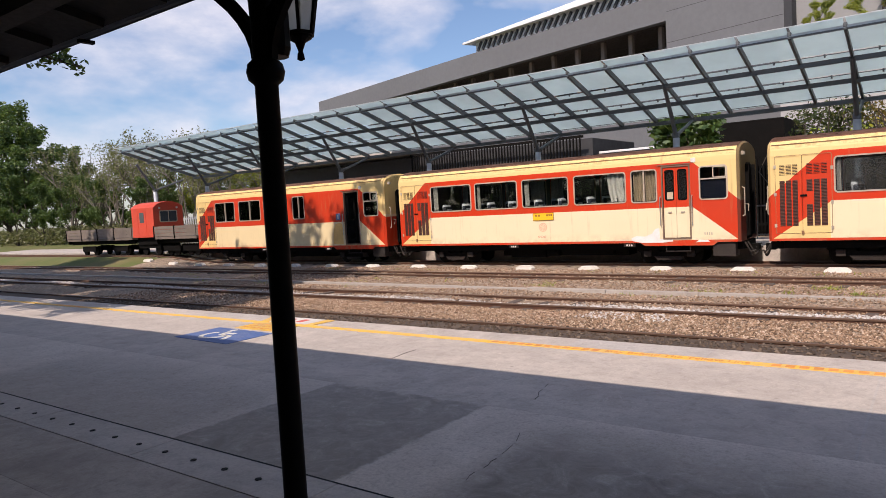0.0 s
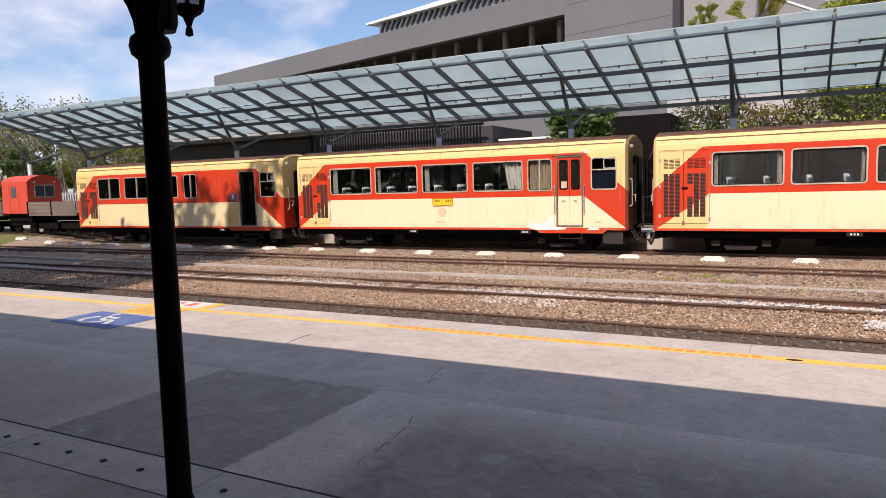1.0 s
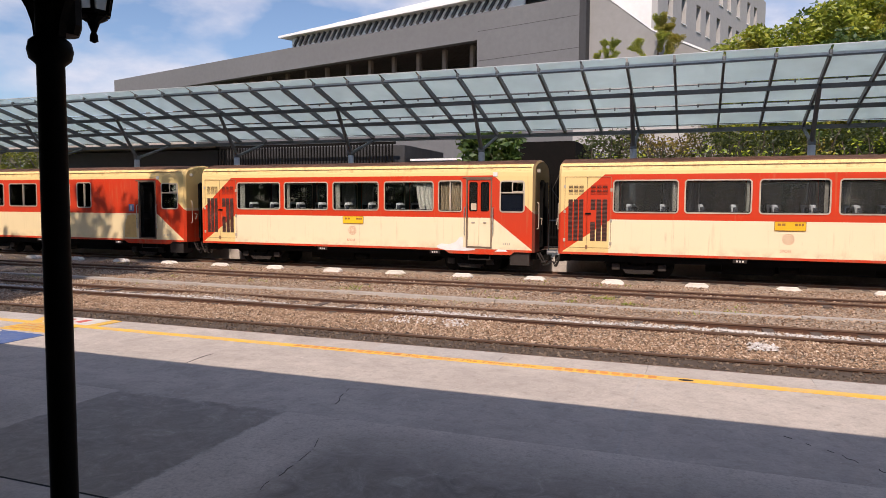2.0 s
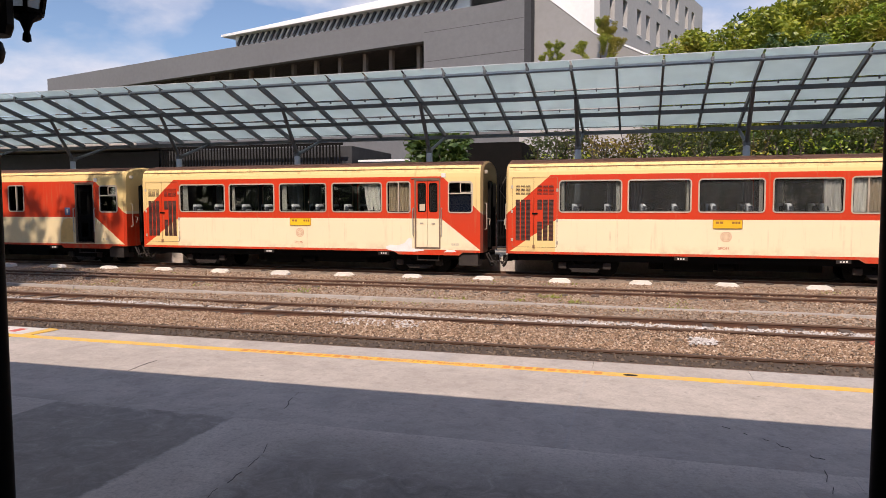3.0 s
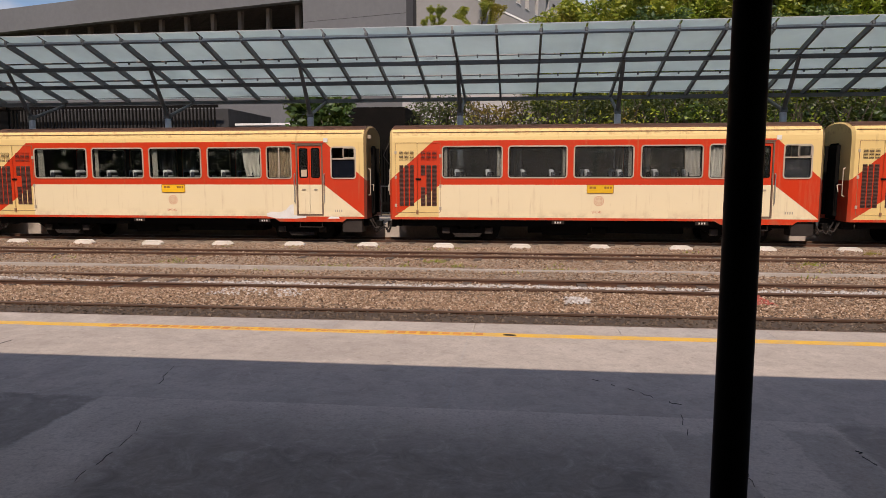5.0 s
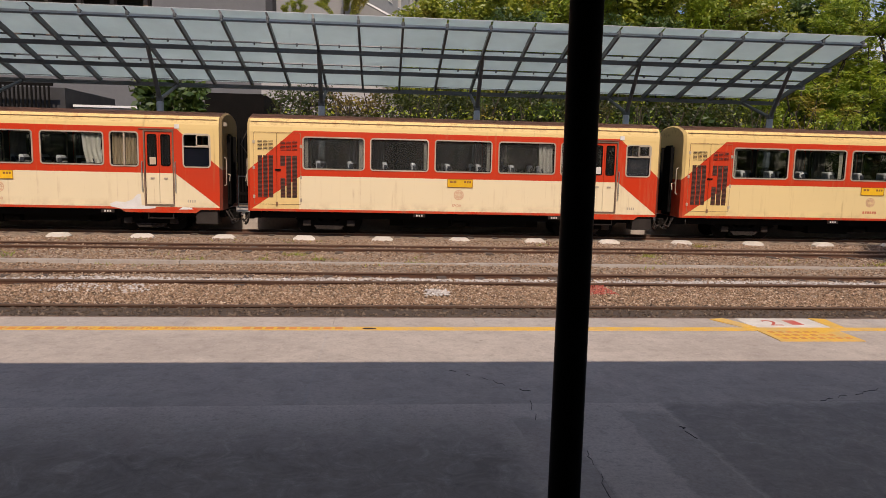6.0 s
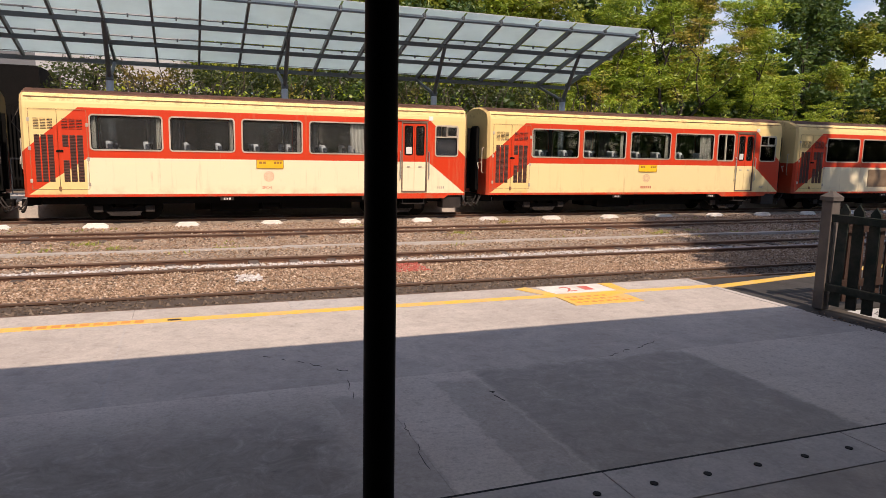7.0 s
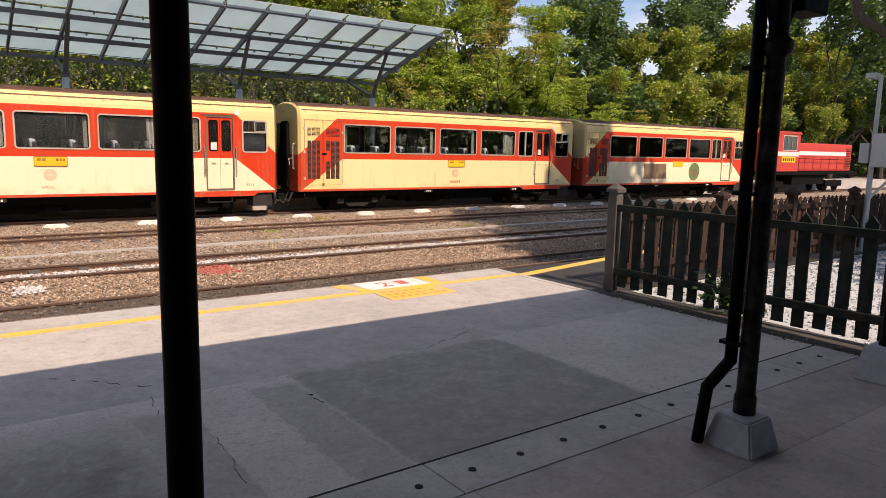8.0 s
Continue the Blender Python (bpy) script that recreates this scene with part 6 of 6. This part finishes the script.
for f in ((0, 1, 2, 3), (0, 4, 5, 1), (4, 7, 6, 5), (0, 3, 7, 4), (1, 5, 6, 2), (3, 2, 6, 7)):
    bm.faces.new([vs[i] for i in f])
bmesh.ops.recalc_face_normals(bm, faces=bm.faces)
part("upper_roof", bm, M_WHITE_ROOF, hall, "white sheet metal roof")
for i in range(34):
    bm = bmesh.new()
    beam(bm, (25.9 - 0.62 * i, -0.02, 14.80), (25.35 - 0.62 * i, -0.02, 15.54), 0.20, 0.10, (0, 1, 0))
    part("louvre_fin", bm, M_GREY_DEEP, hall)
hall_box("louvre_back", 4, 26.2, 0.12, 0.3, 14.6, 15.55, M_WHITE_ROOF)

# pale annex stepping down beside the hall
annex = empty("pale_annex", pose(-7.0, 38.4, 0))
tagged(annex, "pale grey rendered annex with a slanting top", "building")
part("annex_wall", prism(bmesh.new(), [(0.05, -0.4), (8.5, -0.4), (8.5, 10.2), (4.2, 12.3), (1.0, 14.9), (0.05, 15.6)], 0, 3), M_ANNEX, annex)
part("annex_coping", prism(bmesh.new(), [(8.5, 10.2), (8.5, 10.32), (4.2, 12.42), (1.0, 15.02), (0.05, 15.72), (0.05, 15.6), (1.0, 14.9), (4.2, 12.3)], -0.05, 3.05), M_WHITE_ROOF, annex)

flats = empty("apartment_block", Matrix.Translation((-2.95, 46.5, 0)) @ pose(0, 0, 0, 0, 0, 71))
tagged(flats, "pale grey apartment block with tall recessed windows", "building")
fl_holes, k = [], 0
for st_ in range(6):
    z = 2.3 + 3.35 * st_
    for c in range(9):
        x = 1.9 + 2.75 * c + (0.5 if (st_ + c) % 3 == 0 else 0)
        fl_holes.append((x, x + 1.0, z, z + 2.1))
part("front_wall", holed_wall(bmesh.new(), 0, 28, -0.4, 22.5, 0.0, 0.45, fl_holes), M_PALE_WALL, flats)
part("block_core", bx(0.001, 28, 0.9, 15, -0.4, 22.4), M_PALE_WALL, flats)
# whiter than the front: the sun on this face is put into its colour
part("side_wall", bx(0, 0.4, 0.451, 15, -0.4, 22.45), M_WHITE_ROOF, flats)
for h in fl_holes:
    wnd = part("window", bx(h[0], h[1], 0.36, 0.42, h[2], h[3]), M_WIN_DARK, flats)
    part("window_sill", bx(h[0] - 0.05, h[1] + 0.05, -0.06, 0.3, h[2] - 0.08, h[2]), M_WHITE_ROOF, wnd)

# low wall and dark gate seen under the canopy
gate = empty("slatted_gate", pose(0, 24.0, 0))
tagged(gate, "black slatted steel gate beside a dark shed", "gate")
slat_me = finish("gate_slat", bx(-0.035, 0.035, -0.02, 0.02, 0.2, 4.55), M_UNDER)
for i in range(60):
    share("gate_slat", slat_me, gate, pose(-23.6 + 0.17 * i, 0, 0))
low_slat_me = finish("gate_slat", bx(-0.035, 0.035, -0.02, 0.02, 0.2, 2.95), M_UNDER)
for i in range(64):
    share("gate_slat", low_slat_me, gate, pose(-13.3 + 0.125 * i, -0.2, 0))
part("gate_rail", bx(-13.4, -5.2, -0.23, -0.17, 2.92, 3.02), M_UNDER, gate)
part("gate_rail", bx(-13.4, -5.2, -0.23, -0.17, 0.2, 0.3), M_UNDER, gate)
part("gate_rail", bx(-23.7, -13.4, -0.03, 0.03, 4.5, 4.62), M_UNDER, gate)
part("gate_rail", bx(-23.7, -13.4, -0.03, 0.03, 0.2, 0.3), M_UNDER, gate)
tagged(part("dark_shed", bx(-36, -13.2, 24.6, 30, -0.4, 4.5), M_GREY_DEEP), "dark flat shed behind the far platform", "shed")
# dark structure behind the carriage gap; its black colour carries the shade
tagged(part("charcoal_kiosk", bx(-7.4, -4.95, 24.2, 29.5, -0.4, 4.45), M_UNDER), "dark structure beside the hedge, coloured black for its shade", "shed")
tagged(part("shed_roof", bx(-37, -23.5, 22.2, 30.5, 4.62, 5.0), M_CONDUIT), "pale concrete slab roof of the shed", "roof")
tagged(part("low_wall", bx(-13.0, -7.45, 25.0, 25.25, -0.4, 3.75), M_GREY_WALL), "grey rendered wall with a pale coping", "wall", kind="structure")
tagged(part("wall_coping", bx(-13.05, -7.42, 24.95, 25.3, 3.754, 3.85), M_WHITE_ROOF), "pale coping on the grey wall", "trim", kind="structure")

bm = bmesh.new()
for i in range(56):
    x = -46 + 0.24 * i
    z = lift(x)
    prism(bm, [(x, z - 0.45), (x + 0.10, z - 0.45), (x + 0.10, z + 1.55), (x + 0.05, z + 1.65), (x, z + 1.55)], 21.0, 21.04)
for z in (0.3, 1.3):
    beam(bm, (-46, 21.07, z + 0.5), (-32.6, 21.07, z + 0.5), 0.05, 0.08)
tagged(part("pale_yard_fence", bm, M_PALE_FENCE), "pale grey picket fence behind the yard wagons", "fence")


# ---- trees ----
def leaf_mesh(name, centres, spread, per, size, mat, rng, flat=1.0, droop=0.0, slim=0.5):
    """Many small leaves round the given clump centres, as one mesh."""
    c = np.repeat(np.asarray(centres, float), per, axis=0)
    n = len(c)
    off = rng.normal(0, 1, (n, 3))
    off /= np.maximum(np.linalg.norm(off, axis=1, keepdims=True), 1e-6)
    off *= (rng.uniform(0.15, 1.0, (n, 1)) ** 0.5) * spread
    off[:, 2] *= flat
    p = c + off
    a = rng.normal(0, 1, (n, 3))
    a[:, 2] = a[:, 2] * 0.5 - droop
    a /= np.linalg.norm(a, axis=1, keepdims=True)
    b = np.cross(a, rng.normal(0, 1, (n, 3)))
    b /= np.maximum(np.linalg.norm(b, axis=1, keepdims=True), 1e-6)
    s = size * rng.uniform(0.55, 1.25, (n, 1))
    v = np.stack([p - a * s, p + b * s * slim, p + a * s, p - b * s * slim], 1).reshape(-1, 3)
    f = np.arange(4 * n).reshape(-1, 4)
    me = bpy.data.meshes.new(name)
    me.from_pydata(v.tolist(), [], f.tolist())
    me.materials.append(mat)
    return me


def limbs(bm, start, way, length, r, depth, rng, tips, spread=0.65, rise=0.25):
    """Forking tapered limbs; gathers the places where leaves grow."""
    p, d = Vector(start), Vector(way).normalized()
    steps = 4
    for i in range(steps):
        q = p + d * (length / steps)
        rod(bm, p, q, r * (1 - 0.14 * i), 7 if depth > 1 else 5, r * (1 - 0.14 * (i + 1)))
        p = q
        d = (d + Vector((rng.uniform(-0.22, 0.22), rng.uniform(-0.22, 0.22), rng.uniform(-0.08, 0.16)))).normalized()
        if depth <= 1:
            tips.append(tuple(p))
    if depth > 0:
        for _ in range(rng.choice((2, 3, 3))):
            nd = (d + Vector((rng.uniform(-1, 1), rng.uniform(-1, 1), rng.uniform(-0.5, 0.8) + rise)) * spread).normalized()
            limbs(bm, p, nd, length * rng.uniform(0.6, 0.85), r * 0.55, depth - 1, rng, tips, spread, rise)
    else:
        tips.append(tuple(p))


def make_tree(label, seed, height, mat, bark, leaf=0.22, per=60, clump=0.9, depth=3, bole=0.28, flat=0.7, droop=0.2, spread=0.75, rise=0.2, slim=0.5, lean=(0, 0)):
    rng, nr = random.Random(seed), np.random.default_rng(seed)
    t = empty("tree")
    tagged(t, label, "tree")
    bm, tips = bmesh.new(), []
    r = 0.018 * height
    h0 = height * bole
    rod(bm, (0, 0, -0.5), (lean[0] * 0.5, lean[1] * 0.5, h0 * 0.5), r * 1.25, 10, r)
    rod(bm, (lean[0] * 0.5, lean[1] * 0.5, h0 * 0.5), (lean[0], lean[1], h0), r, 10, r * 0.85)
    for i in range(4):
        a = i * 1.7 + rng.uniform(0, 0.8)
        limbs(bm, (lean[0], lean[1], h0), (math.cos(a) * spread, math.sin(a) * spread, 0.8), height * 0.27, r * 0.6, depth - 1, rng, tips, spread, rise)
    limbs(bm, (lean[0], lean[1], h0), (0.1, 0.05, 1), height * 0.33, r * 0.75, depth, rng, tips, spread, rise)
    part("trunk", bm, bark, t)
    if per:
        crown = new("crown", leaf_mesh("crown", tips, clump, per, leaf, mat, nr, flat, droop, slim))
        crown.parent = t
    return t


def top_of(t):
    return max(v.co.z for c in t.children for v in c.data.vertices)


def plant(t, x, y, z, h, turn, base):
    """A copy of tree t, h metres high."""
    s = h / base
    return copy_thing(t, pose(x, y, z, 0, 0, turn) @ Matrix.Diagonal((s, s, s, 1)))


deep = make_tree("tall dense deep green tree", 21, 11, M_LEAF_DEEP, M_BARK, 0.17, 36, 0.62, 3, 0.14, 0.75, 0.25, 0.8, 0.15)
light = make_tree("broad light green tree behind the tracks", 33, 10, M_LEAF_LIGHT, M_BARK, 0.115, 54, 0.52, 3, 0.12, 0.7, 0.25, 0.8, 0.15)
feather = make_tree("spreading feathery tree with yellowing leaves", 47, 10, M_LEAF_FEATHER, M_BARK, 0.15, 46, 0.72, 3, 0.26, 0.2, 0.0, 0.95, 0.05, 0.2)
bare = make_tree("thin half bare tree with pale twigs", 58, 9, M_LEAF_DRY, M_BARK_PALE, 0.11, 5, 0.6, 3, 0.12, 0.9, 0.2, 0.5, 0.45)
shade = make_tree("tall unseen tree on the station side placed to cast shade", 64, 12, M_LEAF_DEEP, M_BARK, 0.22, 30, 0.9, 3, 0.45, 0.7, 0.2, 0.75, 0.2)
hd, hl, hf, hb, hs = (top_of(t) for t in (deep, light, feather, bare, shade))
# the first of each kind stands in the row too
deep.matrix_basis = pose(52, 31, -0.4, 0, 0, 20) @ Matrix.Diagonal((1.2, 1.2, 1.2, 1))
light.matrix_basis = pose(38, 23.5, -0.4)
feather.matrix_basis = pose(23.5, 24.0, -0.4, 0, 0, 60) @ Matrix.Diagonal((1.0, 1.0, 1.0, 1))
bare.matrix_basis = pose(-52, 25, 0, 0, 0, 10)
rt = random.Random(8)
# the wood behind the train, from the canopy's end outwards
# those at x 6.2, 9.4 and 12.4 are added to darken the canopy glass
for x, y, h in ((34, 25, 9.5), (37, 29, 11), (42, 31, 12), (47, 28, 11.5), (58, 33, 14), (65, 29, 13), (74, 34, 16), (84, 30, 16), (27, 33, 12.5), (20, 36, 13), (14, 38, 13.5), (95, 26, 16), (56, 25, 9.5), (56, 20, 13.5), (62, 18.8, 13), (70, 17, 14), (79, 14, 15), (6.2, 23.8, 7.2), (9.4, 23.2, 6.9), (12.4, 24, 7.4),
                (66, 23, 9.5), (110, 30, 20), (90, 21, 14), (104, 20, 15), (120, 18, 16), (78, 24, 12), (135, 24, 20), (73, 20, 8.5), (31, 31, 12), (10, 40, 14), (50, 24, 8.5), (62, 37, 16), (150, 20, 20)):
    plant(deep, x, y, -0.4, h, rt.uniform(0, 360), hd)
for x, y, h in ((43.5, 22.5, 7.8), (48.5, 23, 8.2), (54, 22, 8.6), (12.5, 31, 10.5), (8, 33, 11), (60, 24, 11), (70, 26, 13.5), (16, 29, 10.5), (5.5, 36, 12), (80, 22, 12), (45, 27, 11.5), (52, 27, 12.5), (19, 31, 11.5), (64, 26, 13),
                (24, 29, 10.5), (86, 25, 14), (5.6, 31, 11.4), (8.6, 29.5, 11.8), (11.5, 32, 13.5), (14.2, 29.5, 12.6), (7.2, 34.5, 13.2), (17, 33, 14)):
    plant(light, x, y, -0.4, h, rt.uniform(0, 360), hl)
for x, y, h in ((18, 22.8, 7.6), (27.5, 22.2, 8.4), (31, 26, 10.8), (33, 22.0, 7.2), (26, 27, 11.5), (15.6, 24.6, 7.6), (21, 26, 10), (29.5, 21.6, 6.2), (10, 27.5, 10.6), (15, 26.8, 11)):
    plant(feather, x, y, -0.4, h, rt.uniform(0, 360), hf)
for x, y, h in ((-56, 27, 9), (-60, 30, 10), (-64, 27, 9), (-48, 26, 8.5), (-44, 25, 7.8), (-68, 31, 10), (-51, 30, 9.5), (-40, 28, 8), (-46, 28, 9), (-54, 24, 8.5), (-58, 25, 9), (-62, 26, 9), (-66, 28, 9.5), (-71, 28, 10), (-38, 26, 7.5)):
    plant(bare, x, y, 0.1, h, rt.uniform(0, 360), hb)
for x, y, h in ((-93, 31, 14.5), (-101, 34, 16), (-88, 29, 13), (-110, 30, 16), (-98, 28, 14), (-84, 30, 11.5), (-92, 26, 10), (-78, 33, 7), (-66, 36, 6), (-58, 36, 6), (-50, 36, 6), (-104, 25, 13), (-54, 31, 7), (-47, 32, 6.5), (-61, 33, 7.5), (-68, 34, 8), (-74, 30, 8.5), (-41, 31, 6), (-79, 27, 9), (-88, 25, 10), (-96, 24, 12), (-82, 24.5, 7.5), (-75, 24.5, 6), (-68, 24, 5), (-62, 24, 5.2), (-56, 23.5, 4.6), (-50, 23.5, 4.4), (-91, 28, 13)):
    plant(deep, x, y, 0.1, h, rt.uniform(0, 360), hd)
for x, y, h in ((-46, 31, 6), (-55, 33, 6.5), (-42, 29, 5.5), (-36, 27, 5.0), (-49, 29, 6.5)):
    plant(light, x, y, 0.1, h, rt.uniform(0, 360), hl)
# young trees on the terrace before the flats
plant(light, -5.2, 37, 9.5, 2.2, 30, hl)
plant(light, -2.25, 36.5, 9.2, 3.6, 140, hl)
tagged(part("planter", bx(-7.0, 0.0, 35.5, 38.3, -0.4, 9.6), M_PALE_WALL), "pale rendered planting terrace", "planter")
# big unseen trees on the station side, placed to cast the dappled shade
for x, y, h in ((-17.2, -3.3, 13.4), (-24.5, -3.0, 14.2), (-26.5, -3.5, 19.4), (-37, -2.5, 17.0), (-21.0, -4.0, 19.6), (18.6, -5, 20.4), (12.8, -7.5, 15.5), (16.5, -6.5, 17.5), (17.6, -5.6, 17.8), (-20.8, -1.9, 13.6), (-28, -4.0, 15.2), (-36.5, -4.0, 15.0)):
    plant(shade, x, y, 0, h, rt.uniform(0, 360), hs)
shade.matrix_basis = pose(22.0, -6.5, 0, 0, 0, 40) @ Matrix.Diagonal((1.38, 1.38, 1.38, 1))
old = empty("leaning_tree", pose(13.2, -4.2, 0))
tagged(old, "old tree leaning over the fence with a dark bent limb", "tree")
bm = bmesh.new()
tube(bm, [(0, 0, -0.3), (0.05, 0.1, 1.6), (-0.1, 0.5, 2.9)], 0.17, 12)
tube(bm, [(-0.1, 0.5, 2.9), (-0.6, 1.3, 3.1), (-1.3, 2.2, 3.2), (-1.8, 2.85, 3.45), (-2.1, 3.2, 3.75), (-2.2, 3.3, 4.3), (-2.1, 3.35, 5.2)], 0.065, 10)
tube(bm, [(-0.1, 0.5, 2.9), (0.1, 0.7, 4.5), (0.3, 0.6, 6.5)], 0.12, 10)
part("trunk", bm, M_BARK, old)
tips = [(0.3 + math.cos(i * 2.4) * 0.25 * i ** 0.5, 0.6 + math.sin(i * 2.4) * 0.25 * i ** 0.5, 6.0 + (i * 37 % 11) * 0.2) for i in range(60)] + [(-2.1 + 0.1 * i, 3.3 + 0.06 * i, 5.3 + 0.1 * i) for i in range(6)]
cr = new("crown", leaf_mesh("crown", tips, 0.6, 40, 0.10, M_LEAF_LIGHT, np.random.default_rng(90), 0.8, 0.3))
cr.parent = old



def hanging_branch():
    """A leafy bough hanging out over the platform from the tree nearest the roof."""
    h = empty("hanging_bough", pose(-22, 0, 0))
    tagged(h, "leafy bough hanging down beside the platform roof", "bough")
    bm = bmesh.new()
    tube(bm, [(0.6, -4.0, 8.6), (0.3, -1.0, 8.4), (0.0, 2.5, 7.7), (0.0, 4.4, 6.9), (0.1, 5.3, 6.7)], 0.05, 7)
    part("branch", bm, M_BARK, h)
    tips = [(0.1 * math.sin(i * 3), 4.0 + 0.17 * i, 6.75 + 0.06 * (i * 5 % 7)) for i in range(8)]
    lv = new("leaves", leaf_mesh("leaves", tips, 0.34, 26, 0.11, M_LEAF_DEEP, np.random.default_rng(91), 0.9, 0.3))
    lv.parent = h


hanging_branch()


def hedge(name, label, x0, x1, y0, y1, z0, z1, count, mat, seed, leaf=0.11, stems=3):
    """A rough hedge: twigs and very many leaves."""
    nr = np.random.default_rng(seed)
    c = np.stack([nr.uniform(x0, x1, count), nr.uniform(y0, y1, count), nr.uniform(0, 1, count)], -1)
    topline = np.array([z1 + 0.55 * noise.noise((x * 0.55, 3.1, seed)) + 0.3 * noise.noise((x * 1.9, 7.7, seed)) for x in c[:, 0]])
    c[:, 2] = z0 + (topline - z0) * c[:, 2] ** 0.75
    h = empty(name)
    tagged(h, label, "hedge" if "hedge" in name else "shrubs", kind="stuff")
    lv = new("leaves", leaf_mesh("leaves", c, 0.32, 9, leaf, mat, nr, 0.9, 0.3))
    lv.parent = h
    bm = bmesh.new()
    rng = random.Random(seed)
    for i in range(int((x1 - x0) * stems)):
        x, y = rng.uniform(x0, x1), rng.uniform(y0, y1)
        p = Vector((x, y, 0))
        for _ in range(4):
            q = p + Vector((rng.uniform(-0.5, 0.5), rng.uniform(-0.25, 0.25), (z1 + 0.3) / 4 * rng.uniform(0.6, 1.15)))
            rod(bm, p, q, 0.016, 4)
            p = q
    part("twigs", bm, M_BARK, h)
    return h


hedge("hedge", "dense mixed green hedge behind the far platform", -4.1, 15, 20.4, 22.4, 0.0, 4.3, 7000, M_LEAF_HEDGE, 71, 0.075, 9)
hedge("hedge", "straggling light green shrubs behind the far platform", -3.9, 22, 19.7, 20.4, 0.0, 3.8, 520, M_LEAF_FEATHER, 72, 0.075, 7)
hedge("hedge", "low dark shrubs under the trees", 15, 60, 20.5, 23.0, 0.0, 3.2, 5200, M_LEAF_DEEP, 73, 0.15)
# two unseen woods behind the camera, added to darken the window reflections
hedge("station_wood", "unseen wood that keeps bright sky out of the window reflections", 9, 90, -36, -27, 0.0, 10.0, 3600, M_LEAF_DEEP, 79, 0.5)
hedge("station_wood", "unseen wood to the left that darkens the window reflections", -95, -13, -34, -24, 0.0, 10.0, 4200, M_LEAF_DEEP, 80, 0.5)
hedge("far_wood", "deep shaded wood behind the front row of trees", 9, 170, 38, 46, 0.0, 9.5, 9000, M_LEAF_DEEP, 77, 0.34)
hedge("undergrowth", "dark leafy undergrowth below the trees", 15, 110, 24, 27, 0.0, 4.4, 7000, M_LEAF_DEEP, 78, 0.22)
hedge("shrub", "dark glossy shrub beside the grey wall", -8.9, -6.6, 20.4, 21.2, 1.8, 4.6, 380, M_LEAF_DEEP, 74, 0.16)
hedge("yard_shrubs", "low scrub behind the yard", -80, -34, 23.5, 27.0, 0.3, 1.5, 2600, M_LEAF_DRY, 75, 0.13)
hedge("fence_weed", "small green weed at the foot of the fence", 7.0, 7.3, -1.9, -1.55, 0.0, 0.3, 60, M_LEAF_DEEP, 76, 0.035)

# ---- clouds far off ----
def cloud_material():
    n = Nodes("far_clouds")
    n.t.nodes.remove(n.bsdf)
    c1 = n.noise(1.0, 6, 0.5, n.coords((0.0017, 0.0017, 0.0034)), 0.15)
    c2 = n.noise(1.0, 5, 0.6, n.coords((0.0055, 0.0055, 0.012)))
    f = n.ramp(n.math("ADD", n.math("MULTIPLY", c1, 0.86), n.math("MULTIPLY", c2, 0.14)), 0.42, 0.60, 0.0, 0.82)
    em, tr, mx = n.add("ShaderNodeEmission"), n.add("ShaderNodeBsdfTransparent"), n.add("ShaderNodeMixShader")
    n.put(em.inputs[0], n.mix(n.ramp(c2, 0.3, 0.7), (0.74, 0.77, 0.88), (0.92, 0.92, 0.96)))
    em.inputs[1].default_value = 0.86
    n.put(mx.inputs[0], f)
    n.put(mx.inputs[1], tr.outputs[0])
    n.put(mx.inputs[2], em.outputs[0])
    n.put(n.out.inputs["Surface"], mx.outputs[0])
    return n.mat


bm = bmesh.new()
rows = []
for e in range(0, 15):
    el = radians(0.2 + 4.2 * e)
    rows.append([bm.verts.new((2400 * math.cos(el) * math.sin(radians(a)), 2400 * math.cos(el) * math.cos(radians(a)), 2400 * math.sin(el))) for a in range(-100, 101, 5)])
for a, b in zip(rows, rows[1:]):
    for i in range(len(a) - 1):
        bm.faces.new((a[i], a[i + 1], b[i + 1], b[i]))
tagged(part("cloud_backdrop", bm, cloud_material(), None, "", True), "far bank of soft white clouds", "sky", kind="structure")
